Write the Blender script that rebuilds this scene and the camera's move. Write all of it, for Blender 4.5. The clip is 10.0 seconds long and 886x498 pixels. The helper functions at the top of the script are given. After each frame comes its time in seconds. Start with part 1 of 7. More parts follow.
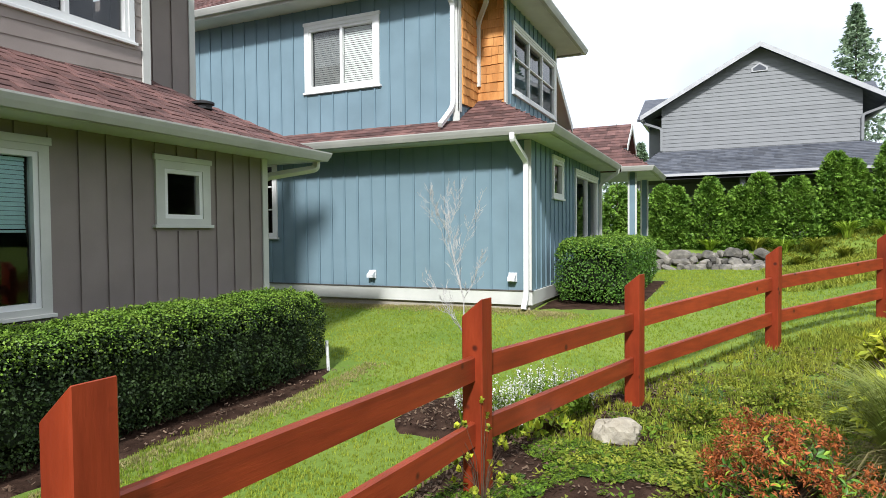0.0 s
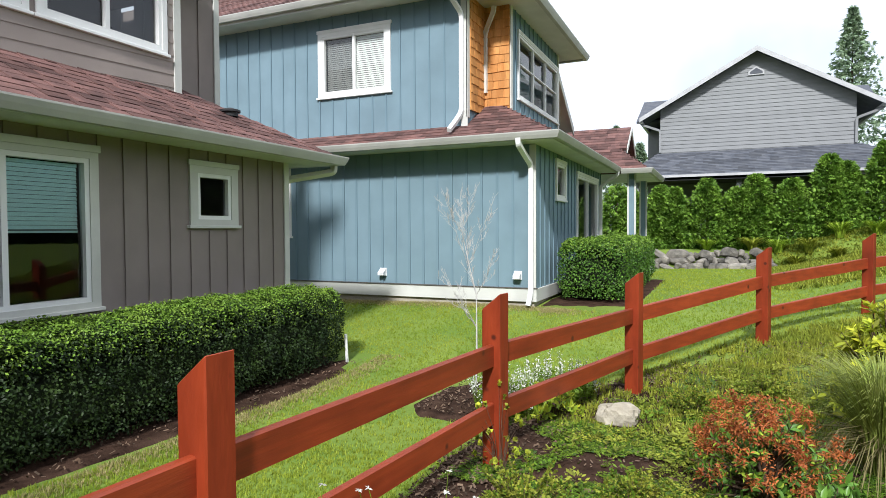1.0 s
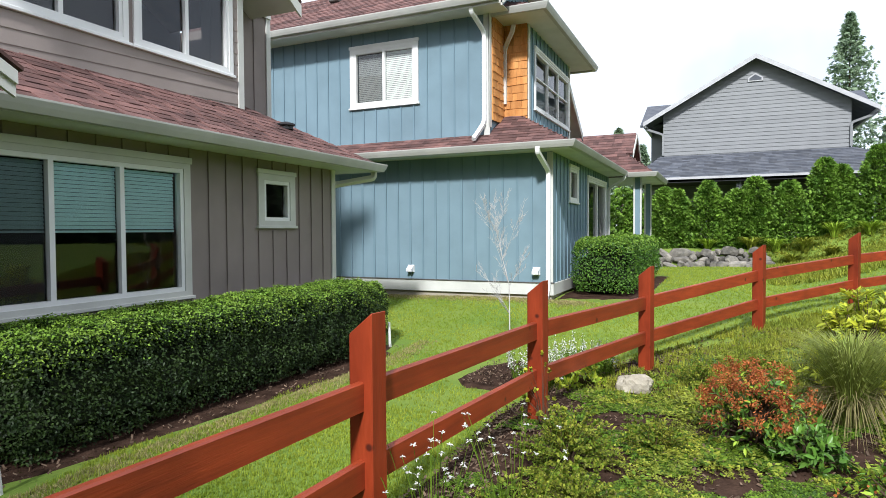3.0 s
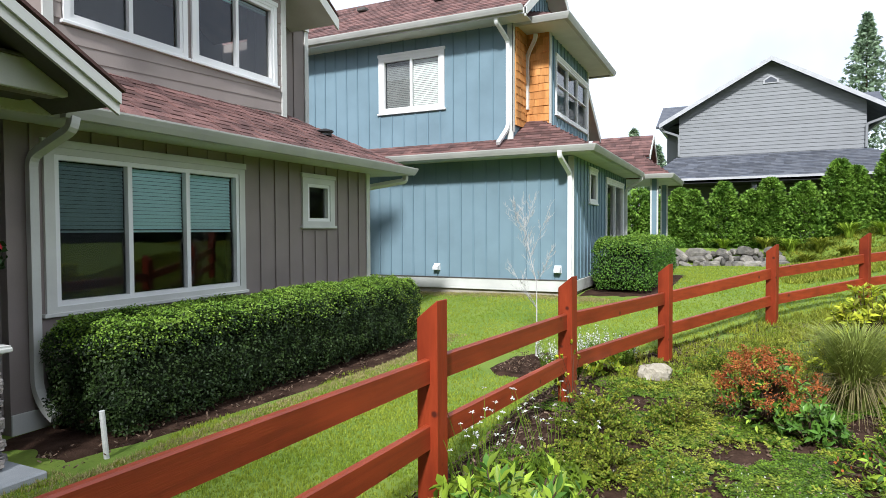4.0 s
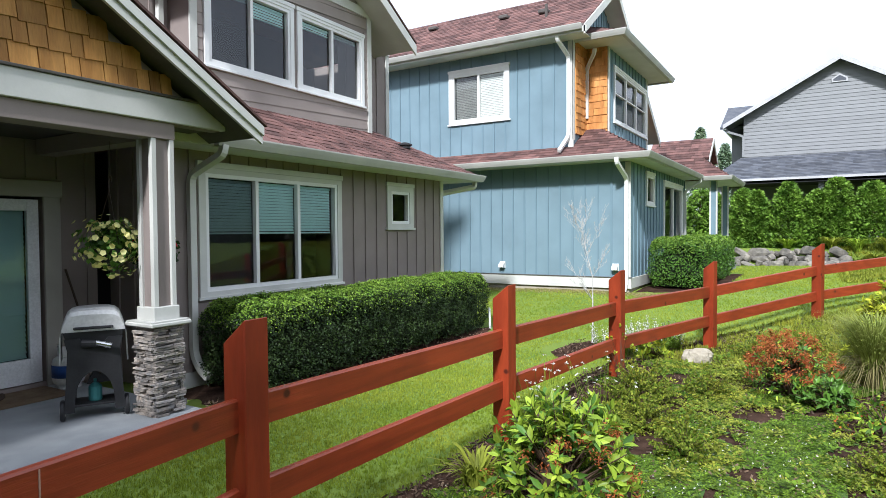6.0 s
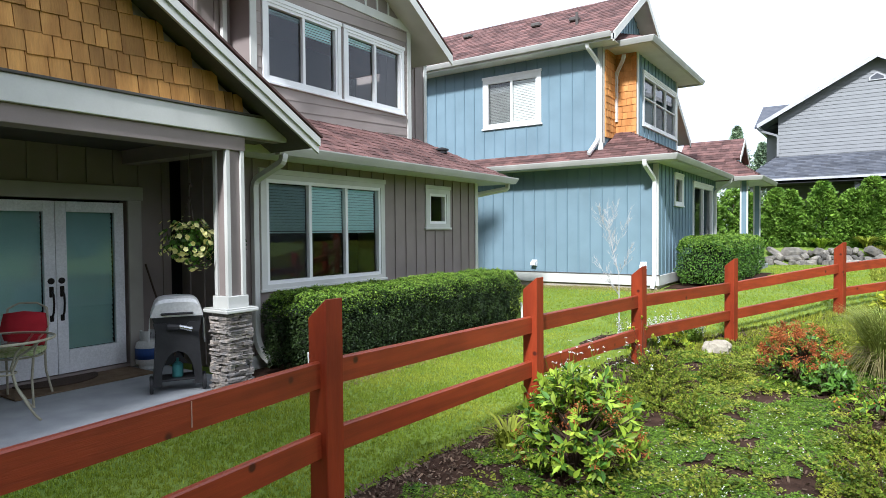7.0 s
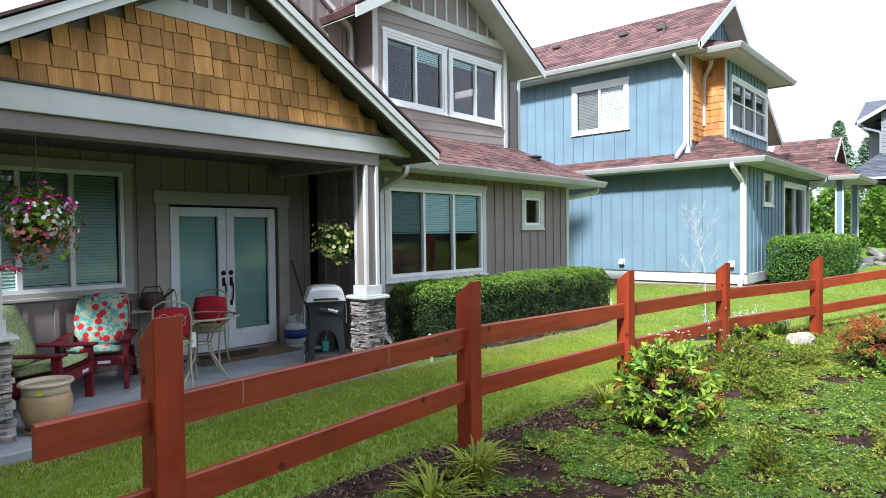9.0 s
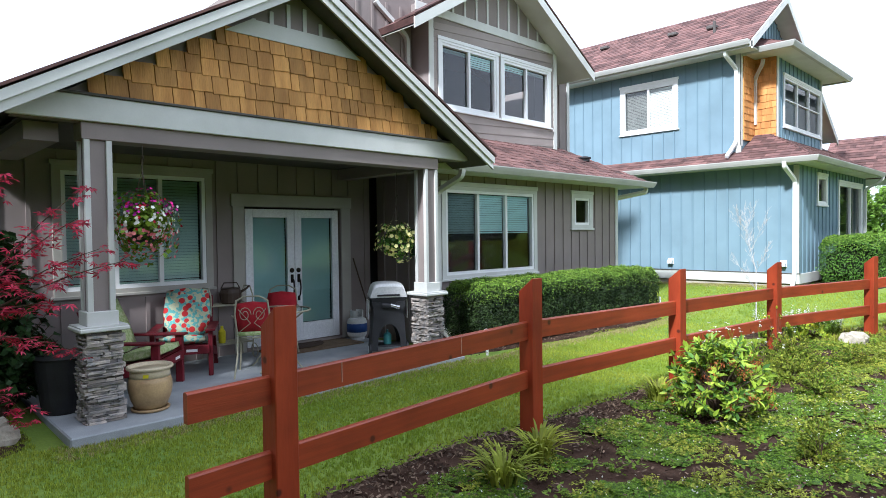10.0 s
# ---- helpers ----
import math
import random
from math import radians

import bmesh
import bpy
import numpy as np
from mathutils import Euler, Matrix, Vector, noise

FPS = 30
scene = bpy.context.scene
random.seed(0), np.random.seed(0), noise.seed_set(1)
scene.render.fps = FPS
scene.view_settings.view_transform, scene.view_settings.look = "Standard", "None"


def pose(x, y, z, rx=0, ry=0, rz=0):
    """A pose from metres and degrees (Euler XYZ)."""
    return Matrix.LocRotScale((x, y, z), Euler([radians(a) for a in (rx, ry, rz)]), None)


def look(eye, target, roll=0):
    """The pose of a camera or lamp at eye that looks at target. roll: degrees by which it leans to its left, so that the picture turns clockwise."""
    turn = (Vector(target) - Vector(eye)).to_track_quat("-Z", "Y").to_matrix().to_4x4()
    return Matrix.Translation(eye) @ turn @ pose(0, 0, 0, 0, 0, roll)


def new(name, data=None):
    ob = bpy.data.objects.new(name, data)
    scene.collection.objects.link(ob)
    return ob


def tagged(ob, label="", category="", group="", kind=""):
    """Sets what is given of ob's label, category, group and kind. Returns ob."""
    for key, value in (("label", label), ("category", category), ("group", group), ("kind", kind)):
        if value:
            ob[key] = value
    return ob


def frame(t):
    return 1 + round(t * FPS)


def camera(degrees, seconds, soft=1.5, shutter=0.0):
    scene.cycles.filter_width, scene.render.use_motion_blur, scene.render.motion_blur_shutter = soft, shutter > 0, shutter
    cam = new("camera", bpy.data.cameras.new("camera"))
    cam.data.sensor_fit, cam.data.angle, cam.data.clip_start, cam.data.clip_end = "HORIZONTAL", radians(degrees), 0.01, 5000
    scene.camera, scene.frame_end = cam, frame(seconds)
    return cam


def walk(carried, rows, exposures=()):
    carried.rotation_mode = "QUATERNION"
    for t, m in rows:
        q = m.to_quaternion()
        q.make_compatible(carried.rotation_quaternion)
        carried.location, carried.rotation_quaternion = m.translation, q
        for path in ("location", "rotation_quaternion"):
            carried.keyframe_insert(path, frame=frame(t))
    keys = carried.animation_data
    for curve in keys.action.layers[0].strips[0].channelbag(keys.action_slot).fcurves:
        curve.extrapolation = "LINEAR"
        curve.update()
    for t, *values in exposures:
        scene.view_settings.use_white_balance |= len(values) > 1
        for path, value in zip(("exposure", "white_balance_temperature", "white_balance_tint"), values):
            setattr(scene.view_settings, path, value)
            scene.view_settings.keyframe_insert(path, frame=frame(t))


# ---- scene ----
cam = camera(71.6, 10.0, soft=0.42)
PATH = [
    (0, (-0.066, -0.013, 1.631), (-0.891, 1.808, 1.576), -0.5),
    (0.5, (0.005, -0.29, 1.633), (-0.822, 1.53, 1.576), -0.4),
    (1, (-0.015, -0.529, 1.663), (-0.836, 1.294, 1.602), -0.3),
    (1.5, (-0.004, -0.788, 1.641), (-0.823, 1.035, 1.584), -0.4),
    (2, (-0.025, -1.05, 1.661), (-0.841, 0.775, 1.602), -0.4),
    (2.5, (-0.014, -1.324, 1.654), (-0.831, 0.5, 1.595), -0.4),
    (4, (0.001, -2.247, 1.66), (-0.86, -0.443, 1.6), -0.3),
    (4.5, (0.039, -2.527, 1.661), (-0.858, -0.74, 1.602), -0.4),
    (5, (0.145, -2.799, 1.663), (-0.799, -1.037, 1.604), -0.4),
    (5.5, (0.289, -3.066, 1.671), (-0.705, -1.331, 1.613), -0.4),
    (7, (0.807, -3.97, 1.659), (-0.323, -2.32, 1.603), -0.5),
    (7.5, (0.925, -4.267, 1.663), (-0.256, -2.654, 1.607), -0.5),
    (8, (1.059, -4.553, 1.653), (-0.171, -2.977, 1.601), -0.7),
    (8.5, (1.157, -4.83, 1.658), (-0.124, -3.295, 1.606), -0.6),
    (9, (1.253, -5.069, 1.644), (-0.083, -3.581, 1.596), -0.7),
    (9.5, (1.326, -5.293, 1.659), (-0.06, -3.852, 1.61), -0.7),
    (10, (1.403, -5.508, 1.661), (-0.031, -4.115, 1.611), -0.7),
]
walk(cam, [(t, look(eye, target, roll)) for t, eye, target, roll in PATH], exposures=[(0.0, 0.28, 5900, 11), (4.0, 0.36, 5780, 11), (7.0, 0.60, 5620, 12), (10.0, 0.86, 5450, 12)])

# ---- daylight: a bright, thinly clouded sky and a hazy sun ----
SUN_TO = Vector((-0.24, 1.0, -0.87)).normalized()
world = bpy.data.worlds.new("sky")
scene.world = world
world.use_nodes = True
wn, wl = world.node_tree.nodes, world.node_tree.links
wn.clear()
w_out = wn.new("ShaderNodeOutputWorld")
w_sky = wn.new("ShaderNodeTexSky")
w_sky.sky_type, w_sky.sun_disc = "NISHITA", False
w_sky.sun_elevation = math.asin(-SUN_TO.z)
w_sky.sun_rotation = math.atan2(-SUN_TO.x, -SUN_TO.y)
w_blue = wn.new("ShaderNodeBackground")
w_blue.inputs["Strength"].default_value = 0.11
w_cloud = wn.new("ShaderNodeBackground")
w_cloud.inputs["Color"].default_value = (0.97, 0.985, 1.0, 1)
w_cloud.inputs["Strength"].default_value = 1.08
w_co = wn.new("ShaderNodeTexCoord")
w_noise = wn.new("ShaderNodeTexNoise")
w_noise.inputs["Scale"].default_value, w_noise.inputs["Detail"].default_value = 2.2, 5.0
w_ramp = wn.new("ShaderNodeValToRGB")
w_ramp.color_ramp.elements[0].position, w_ramp.color_ramp.elements[1].position = 0.34, 0.52
w_ramp.color_ramp.elements[0].color = (0.6, 0.6, 0.6, 1)
w_mix = wn.new("ShaderNodeMixShader")
wl.new(w_co.outputs["Generated"], w_noise.inputs["Vector"])
wl.new(w_noise.outputs["Fac"], w_ramp.inputs["Fac"])
wl.new(w_ramp.outputs["Color"], w_mix.inputs[0])
wl.new(w_sky.outputs["Color"], w_blue.inputs["Color"])
wl.new(w_blue.outputs[0], w_mix.inputs[1])
wl.new(w_cloud.outputs[0], w_mix.inputs[2])
wl.new(w_mix.outputs[0], w_out.inputs["Surface"])
sun = new("sun", bpy.data.lights.new("sun", "SUN"))
sun.data.energy, sun.data.angle, sun.data.color = 4.5, radians(5.0), (1.0, 0.95, 0.86)
sun.matrix_world = look((6, -12, 14), Vector((6, -12, 14)) + SUN_TO)
scene.view_settings.exposure = 0.0

# ---- mesh tools ----
class MB:
    """Collects faces for one mesh."""

    def __init__(self):
        self.v, self.f = [], []

    def add(self, verts, faces, m=None):
        n = len(self.v)
        self.v += [tuple(m @ Vector(p)) if m else tuple(p) for p in verts]
        self.f += [tuple(i + n for i in f) for f in faces]
        return self

    def box(self, x0, y0, z0, x1, y1, z1, m=None):
        p = [(x, y, z) for z in (z0, z1) for x, y in ((x0, y0), (x1, y0), (x1, y1), (x0, y1))]
        return self.add(p, [(3, 2, 1, 0), (4, 5, 6, 7), (0, 1, 5, 4), (1, 2, 6, 5), (2, 3, 7, 6), (3, 0, 4, 7)], m)

    def cbox(self, x0, y0, z0, x1, y1, z1, c=0.006, m=None):
        """A box with chamfered edges."""
        bm = bmesh.new()
        bmesh.ops.create_cube(bm, size=1)
        bmesh.ops.scale(bm, vec=(x1 - x0, y1 - y0, z1 - z0), verts=bm.verts)
        bmesh.ops.translate(bm, vec=((x0 + x1) / 2, (y0 + y1) / 2, (z0 + z1) / 2), verts=bm.verts)
        bmesh.ops.bevel(bm, geom=bm.edges[:], offset=c, segments=1, affect="EDGES")
        return self.bm(bm, m)

    def bm(self, bm, m=None):
        bm.verts.index_update()
        self.add([v.co for v in bm.verts], [[v.index for v in f.verts] for f in bm.faces], m)
        bm.free()
        return self

    def prism(self, poly, off, m=None):
        """A flat polygon swept by the vector off."""
        n, off = len(poly), Vector(off)
        p = [Vector(a) for a in poly]
        q = [a + off for a in p]
        nor = sum(((p[i] - p[0]).cross(p[(i + 1) % n] - p[0]) for i in range(1, n - 1)), Vector())
        side = [(i, (i + 1) % n, n + (i + 1) % n, n + i) for i in range(n)]
        faces = [tuple(reversed(range(n))), tuple(range(n, 2 * n)), *side]
        if nor.dot(off) < 0:
            faces = [tuple(reversed(f)) for f in faces]
        return self.add(p + q, faces, m)

    def tube(self, path, r, n=8, flat=1.0, cap=True):
        """A pipe along a path; r may be a list; flat squeezes the cross-section."""
        path = [Vector(p) for p in path]
        rs = r if isinstance(r, (list, tuple)) else [r] * len(path)
        up, rings, verts = Vector((0, 0, 1)), [], []
        side = None
        for i, p in enumerate(path):
            d = (path[min(i + 1, len(path) - 1)] - path[max(i - 1, 0)]).normalized()
            if side is None:
                side = d.orthogonal().normalized()
                for axis in (up, Vector((1, 0, 0))):
                    if abs(d.dot(axis)) < 0.9:
                        side = d.cross(axis).normalized()
                        break
            side = (side - d * side.dot(d)).normalized()
            other = d.cross(side)
            rings.append(len(verts))
            verts += [p + rs[i] * (math.cos(a) * side + flat * math.sin(a) * other) for a in [2 * math.pi * (k + 0.5) / n for k in range(n)]]
        faces = [(a + k, a + (k + 1) % n, b + (k + 1) % n, b + k) for a, b in zip(rings, rings[1:]) for k in range(n)]
        if cap:
            faces += [tuple(reversed(range(n))), tuple(range(rings[-1], rings[-1] + n))]
        return self.add(verts, faces)

    def lathe(self, prof, n=24, m=None):
        """(radius, height) pairs turned round z."""
        verts = [(r * math.cos(2 * math.pi * k / n), r * math.sin(2 * math.pi * k / n), z) for r, z in prof for k in range(n)]
        faces = [(i * n + k, i * n + (k + 1) % n, (i + 1) * n + (k + 1) % n, (i + 1) * n + k) for i in range(len(prof) - 1) for k in range(n)]
        faces += [tuple(reversed(range(n))), tuple(range((len(prof) - 1) * n, len(prof) * n))]
        return self.add(verts, faces, m)

    def mesh(self, name, mat, smooth=False):
        me = bpy.data.meshes.new(name)
        me.from_pydata(self.v, [], self.f)
        me.materials.append(mat)
        if smooth:
            me.shade_smooth()
        me.update()
        return me


def thing(name, label, category, group="", kind="", at=(0, 0, 0), rz=0):
    ob = new(name)
    ob.empty_display_size = 0.1
    ob.matrix_world = pose(*at, 0, 0, rz)
    return tagged(ob, label, category, group, kind)


def part(name, mb, mat, parent, label="", smooth=False, m=None):
    """One mesh object under a thing or a part, in the parent's own space."""
    ob = new(name, mb if isinstance(mb, bpy.types.Mesh) else mb.mesh(name, mat, smooth))
    ob.parent = parent
    if m is not None:
        ob.matrix_basis = m
    if label:
        ob["label"] = label
    return ob


def solo(name, mb, mat, label, category, group="", kind="", smooth=False):
    ob = new(name, mb if isinstance(mb, bpy.types.Mesh) else mb.mesh(name, mat, smooth))
    return tagged(ob, label, category, group, kind)


def piece(name, mesh, parent, loc, x, y, z):
    """An object on a shared unit mesh whose axes are stretched to the vectors x, y, z."""
    m = Matrix((x, y, z)).transposed().to_4x4()
    m.translation = loc
    ob = new(name, mesh)
    ob.parent = parent
    ob.matrix_basis = m
    return ob


def unit_box(name, mat, c=0.0, jit=0.0, seed=0):
    mb = MB()
    mb.cbox(-0.5, -0.5, -0.5, 0.5, 0.5, 0.5, c) if c else mb.box(-0.5, -0.5, -0.5, 0.5, 0.5, 0.5)
    rnd = random.Random(seed)
    mb.v = [tuple(a + rnd.uniform(-jit, jit) for a in p) for p in mb.v]
    return mb.mesh(name, mat)


def scatter(name, mat, tv, tf, pos, rot, scl, smooth=False):
    """One mesh of many copies of a template: tv (k,3), tf faces all of one length; rot (n,3,3)."""
    tv, tf, pos = np.asarray(tv, float), np.asarray(tf, int), np.asarray(pos, float)
    n, k, fl = len(pos), len(tv), tf.shape[1]
    v = np.einsum("nij,kj->nki", rot, tv) * np.asarray(scl, float).reshape(n, 1, -1) + pos[:, None, :]
    idx = (tf[None] + (np.arange(n) * k)[:, None, None]).reshape(-1)
    me = bpy.data.meshes.new(name)
    me.vertices.add(n * k)
    me.vertices.foreach_set("co", v.reshape(-1).astype(np.float32))
    me.loops.add(len(idx))
    me.loops.foreach_set("vertex_index", idx.astype(np.int32))
    me.polygons.add(n * len(tf))
    me.polygons.foreach_set("loop_start", np.arange(0, len(idx), fl, dtype=np.int32))
    me.materials.append(mat)
    me.update(calc_edges=True)
    if smooth:
        me.shade_smooth()
    return me


def turns(n, rng, tilt=0.4, normals=None):
    """Random turns: z of the template goes to the normals (or up), leaning by tilt, spun at random."""
    z = np.tile([0.0, 0, 1], (n, 1)) if normals is None else np.array(normals, float)
    z = z + rng.normal(0, tilt, (n, 3))
    z /= np.linalg.norm(z, axis=1)[:, None]
    a = rng.normal(0, 1, (n, 3))
    x = np.cross(a, z)
    x /= np.linalg.norm(x, axis=1)[:, None]
    return np.stack([x, np.cross(z, x), z], axis=2)


# ---- materials ----
def material(name, color, color2=None, rough=0.7, scale=6.0, fine=60.0, bump=0.1, metal=0.0, spread=0.0, stretch=(1, 1, 1),
             stain=0.0, stain_scale=1.2, island=False, contrast=(0.35, 0.65), spec=0.3, trans=0.0, grain=0.5):
    """A surface with variation at two scales: a coarse mix of two colours, fine grain in colour and relief, broad stains.
    spread: lightness varied from piece to piece."""
    mat = bpy.data.materials.new(name)
    mat.use_nodes = True
    n, l = mat.node_tree.nodes, mat.node_tree.links
    b = n["Principled BSDF"]
    b.inputs["Metallic"].default_value = metal
    b.inputs["Specular IOR Level"].default_value = spec
    co, mp = n.new("ShaderNodeTexCoord"), n.new("ShaderNodeMapping")
    mp.inputs["Scale"].default_value = stretch
    geo = n.new("ShaderNodeNewGeometry")
    l.new(geo.outputs["Position"], mp.inputs["Vector"])
    big, small = n.new("ShaderNodeTexNoise"), n.new("ShaderNodeTexNoise")
    big.inputs["Scale"].default_value, big.inputs["Detail"].default_value = scale, 6.0
    small.inputs["Scale"].default_value, small.inputs["Detail"].default_value = fine, 4.0
    l.new(mp.outputs[0], big.inputs["Vector"])
    l.new(mp.outputs[0], small.inputs["Vector"])
    ramp = n.new("ShaderNodeMapRange")
    ramp.inputs["From Min"].default_value, ramp.inputs["From Max"].default_value = contrast
    l.new(big.outputs["Fac"], ramp.inputs["Value"])
    mix = n.new("ShaderNodeMix")
    mix.data_type = "RGBA"
    c2 = color2 or tuple(c * 0.82 for c in color)
    mix.inputs["A"].default_value, mix.inputs["B"].default_value = (*color, 1), (*c2, 1)
    l.new(ramp.outputs[0], mix.inputs["Factor"])
    hsv = n.new("ShaderNodeHueSaturation")
    l.new(mix.outputs["Result"], hsv.inputs["Color"])
    val = n.new("ShaderNodeMath")
    val.operation = "MULTIPLY_ADD"
    val.inputs[1].default_value, val.inputs[2].default_value = grain, 1 - grain / 2
    l.new(small.outputs["Fac"], val.inputs[0])
    last = val.outputs[0]
    if spread:
        rnd = n.new("ShaderNodeMapRange")
        rnd.inputs["To Min"].default_value, rnd.inputs["To Max"].default_value = 1 - spread, 1 + spread
        if island:
            l.new(geo.outputs["Random Per Island"], rnd.inputs["Value"])
        else:
            l.new(n.new("ShaderNodeObjectInfo").outputs["Random"], rnd.inputs["Value"])
        mul = n.new("ShaderNodeMath")
        mul.operation = "MULTIPLY"
        l.new(last, mul.inputs[0])
        l.new(rnd.outputs[0], mul.inputs[1])
        last = mul.outputs[0]
    if stain:
        st = n.new("ShaderNodeTexNoise")
        st.inputs["Scale"].default_value, st.inputs["Detail"].default_value = stain_scale, 8.0
        l.new(geo.outputs["Position"], st.inputs["Vector"])
        sr = n.new("ShaderNodeMapRange")
        sr.inputs["From Min"].default_value, sr.inputs["From Max"].default_value = 0.45, 0.7
        sr.inputs["To Min"].default_value, sr.inputs["To Max"].default_value = 1.0, 1 - stain
        l.new(st.outputs["Fac"], sr.inputs["Value"])
        mul = n.new("ShaderNodeMath")
        mul.operation = "MULTIPLY"
        l.new(last, mul.inputs[0])
        l.new(sr.outputs[0], mul.inputs[1])
        last = mul.outputs[0]
    l.new(last, hsv.inputs["Value"])
    l.new(hsv.outputs[0], b.inputs["Base Color"])
    rr = n.new("ShaderNodeMapRange")
    rr.inputs["To Min"].default_value, rr.inputs["To Max"].default_value = max(rough - 0.12, 0.03), min(rough + 0.12, 1)
    l.new(small.outputs["Fac"], rr.inputs["Value"])
    l.new(rr.outputs[0], b.inputs["Roughness"])
    if bump:
        bp = n.new("ShaderNodeBump")
        bp.inputs["Strength"].default_value, bp.inputs["Distance"].default_value = bump, 0.01
        l.new(small.outputs["Fac"], bp.inputs["Height"])
        l.new(bp.outputs[0], b.inputs["Normal"])
    if trans:
        out = n["Material Output"]
        tr, ms = n.new("ShaderNodeBsdfTranslucent"), n.new("ShaderNodeMixShader")
        ms.inputs[0].default_value = trans
        l.new(hsv.outputs[0], tr.inputs["Color"])
        l.new(b.outputs[0], ms.inputs[1])
        l.new(tr.outputs[0], ms.inputs[2])
        l.new(ms.outputs[0], out.inputs["Surface"])
    return mat


def glass(name, tint=(0.90, 0.94, 0.92), gloss=0.02):
    """Thin window glass: a clear sheet with a mirror gloss that grows at a slant."""
    mat = bpy.data.materials.new(name)
    mat.use_nodes = True
    n, l = mat.node_tree.nodes, mat.node_tree.links
    n.remove(n["Principled BSDF"])
    tr, gl, fr, ms = n.new("ShaderNodeBsdfTransparent"), n.new("ShaderNodeBsdfGlossy"), n.new("ShaderNodeFresnel"), n.new("ShaderNodeMixShader")
    tr.inputs["Color"].default_value = (*tint, 1)
    gl.inputs["Roughness"].default_value = gloss
    fr.inputs["IOR"].default_value = 1.65
    l.new(fr.outputs[0], ms.inputs[0])
    l.new(tr.outputs[0], ms.inputs[1])
    l.new(gl.outputs[0], ms.inputs[2])
    l.new(ms.outputs[0], n["Material Output"].inputs["Surface"])
    return mat


M_TAUPE = material("taupe_siding", (0.27, 0.226, 0.209), (0.246, 0.206, 0.19), 0.75, 2.5, 90, 0.08, stain=0.1, grain=0.15)
M_BLUE = material("blue_siding", (0.19, 0.275, 0.325), (0.175, 0.255, 0.30), 0.72, 2.0, 80, 0.06, stain=0.14, grain=0.12)
# wall blue darkened: the battens' shadow lines are put into their colour
M_BATSHADE = material("shaded_blue_batten", (0.165, 0.245, 0.295), (0.15, 0.225, 0.27), 0.72, 2.0, 80, 0.06, grain=0.12)
M_WTRIM = material("tan_window_trim", (0.41, 0.39, 0.34), (0.37, 0.35, 0.305), 0.6, 3, 70, 0.03, stain=0.12, grain=0.1)
M_TRIM = material("cream_trim", (0.62, 0.62, 0.58), (0.57, 0.57, 0.53), 0.6, 3, 70, 0.03, stain=0.12, grain=0.1)
M_GUTTER = material("pale_grey_gutter", (0.47, 0.465, 0.43), (0.42, 0.415, 0.385), 0.45, 3, 60, 0.02, stain=0.12, grain=0.1)
M_WHITE = material("white_vinyl", (0.80, 0.80, 0.79), (0.76, 0.76, 0.75), 0.4, 3, 50, 0.01, grain=0.06)
M_ROOF = material("red_brown_shingle", (0.175, 0.092, 0.080), (0.11, 0.061, 0.056), 0.92, 5, 160, 0.5, spread=0.42, stain=0.15)
M_ROOFJ = material("red_brown_shingle_far", (0.175, 0.092, 0.080), (0.11, 0.061, 0.056), 0.92, 5, 160, 0.5, spread=0.42, island=True, stain=0.15)
M_CEDAR = material("brown_cedar_shingle", (0.53, 0.275, 0.078), (0.37, 0.175, 0.046), 0.7, 9, 70, 0.35, spread=0.32, stretch=(1, 1, 0.15), stain=0.2)
M_CEDARO = material("orange_cedar_shingle", (0.56, 0.27, 0.085), (0.45, 0.19, 0.05), 0.7, 9, 70, 0.3, spread=0.22, stretch=(1, 1, 0.15))
M_SLATE = material("dark_grey_shingle", (0.072, 0.078, 0.095), (0.105, 0.11, 0.125), 0.9, 4, 60, 0.4, spread=0.3, island=True)
M_FARSIDE = material("grey_lap_siding", (0.235, 0.24, 0.245), (0.215, 0.22, 0.225), 0.7, 2, 50, 0.08, spread=0.05)
M_FENCE = material("red_stained_wood", (0.285, 0.041, 0.011), (0.185, 0.0245, 0.007), 0.5, 7, 60, 0.15, spread=0.12, grain=0.3, stretch=(1, 1, 0.2), stain=0.25, stain_scale=2.5)
M_RAIL = material("red_stained_rail", (0.30, 0.046, 0.0125), (0.21, 0.0305, 0.009), 0.42, 6, 45, 0.12, spread=0.1, spec=0.5, grain=0.28, stretch=(1.4, 0.22, 4), stain=0.25, stain_scale=2.5)


def knots(mat, scale, size):
    """Dark round knots, here and there, in stained wood."""
    n, l = mat.node_tree.nodes, mat.node_tree.links
    b = n["Principled BSDF"]
    src = b.inputs["Base Color"].links[0].from_socket
    vo, geo, mp = n.new("ShaderNodeTexVoronoi"), n.new("ShaderNodeNewGeometry"), n.new("ShaderNodeMapRange")
    vo.inputs["Scale"].default_value = scale
    mp.inputs["From Min"].default_value, mp.inputs["From Max"].default_value = size * 0.55, size
    l.new(geo.outputs["Position"], vo.inputs["Vector"])
    l.new(vo.outputs["Distance"], mp.inputs["Value"])
    mix = n.new("ShaderNodeMix")
    mix.data_type = "RGBA"
    mix.inputs["A"].default_value = (0.07, 0.012, 0.006, 1)
    l.new(src, mix.inputs["B"])
    l.new(mp.outputs[0], mix.inputs["Factor"])
    l.new(mix.outputs["Result"], b.inputs["Base Color"])


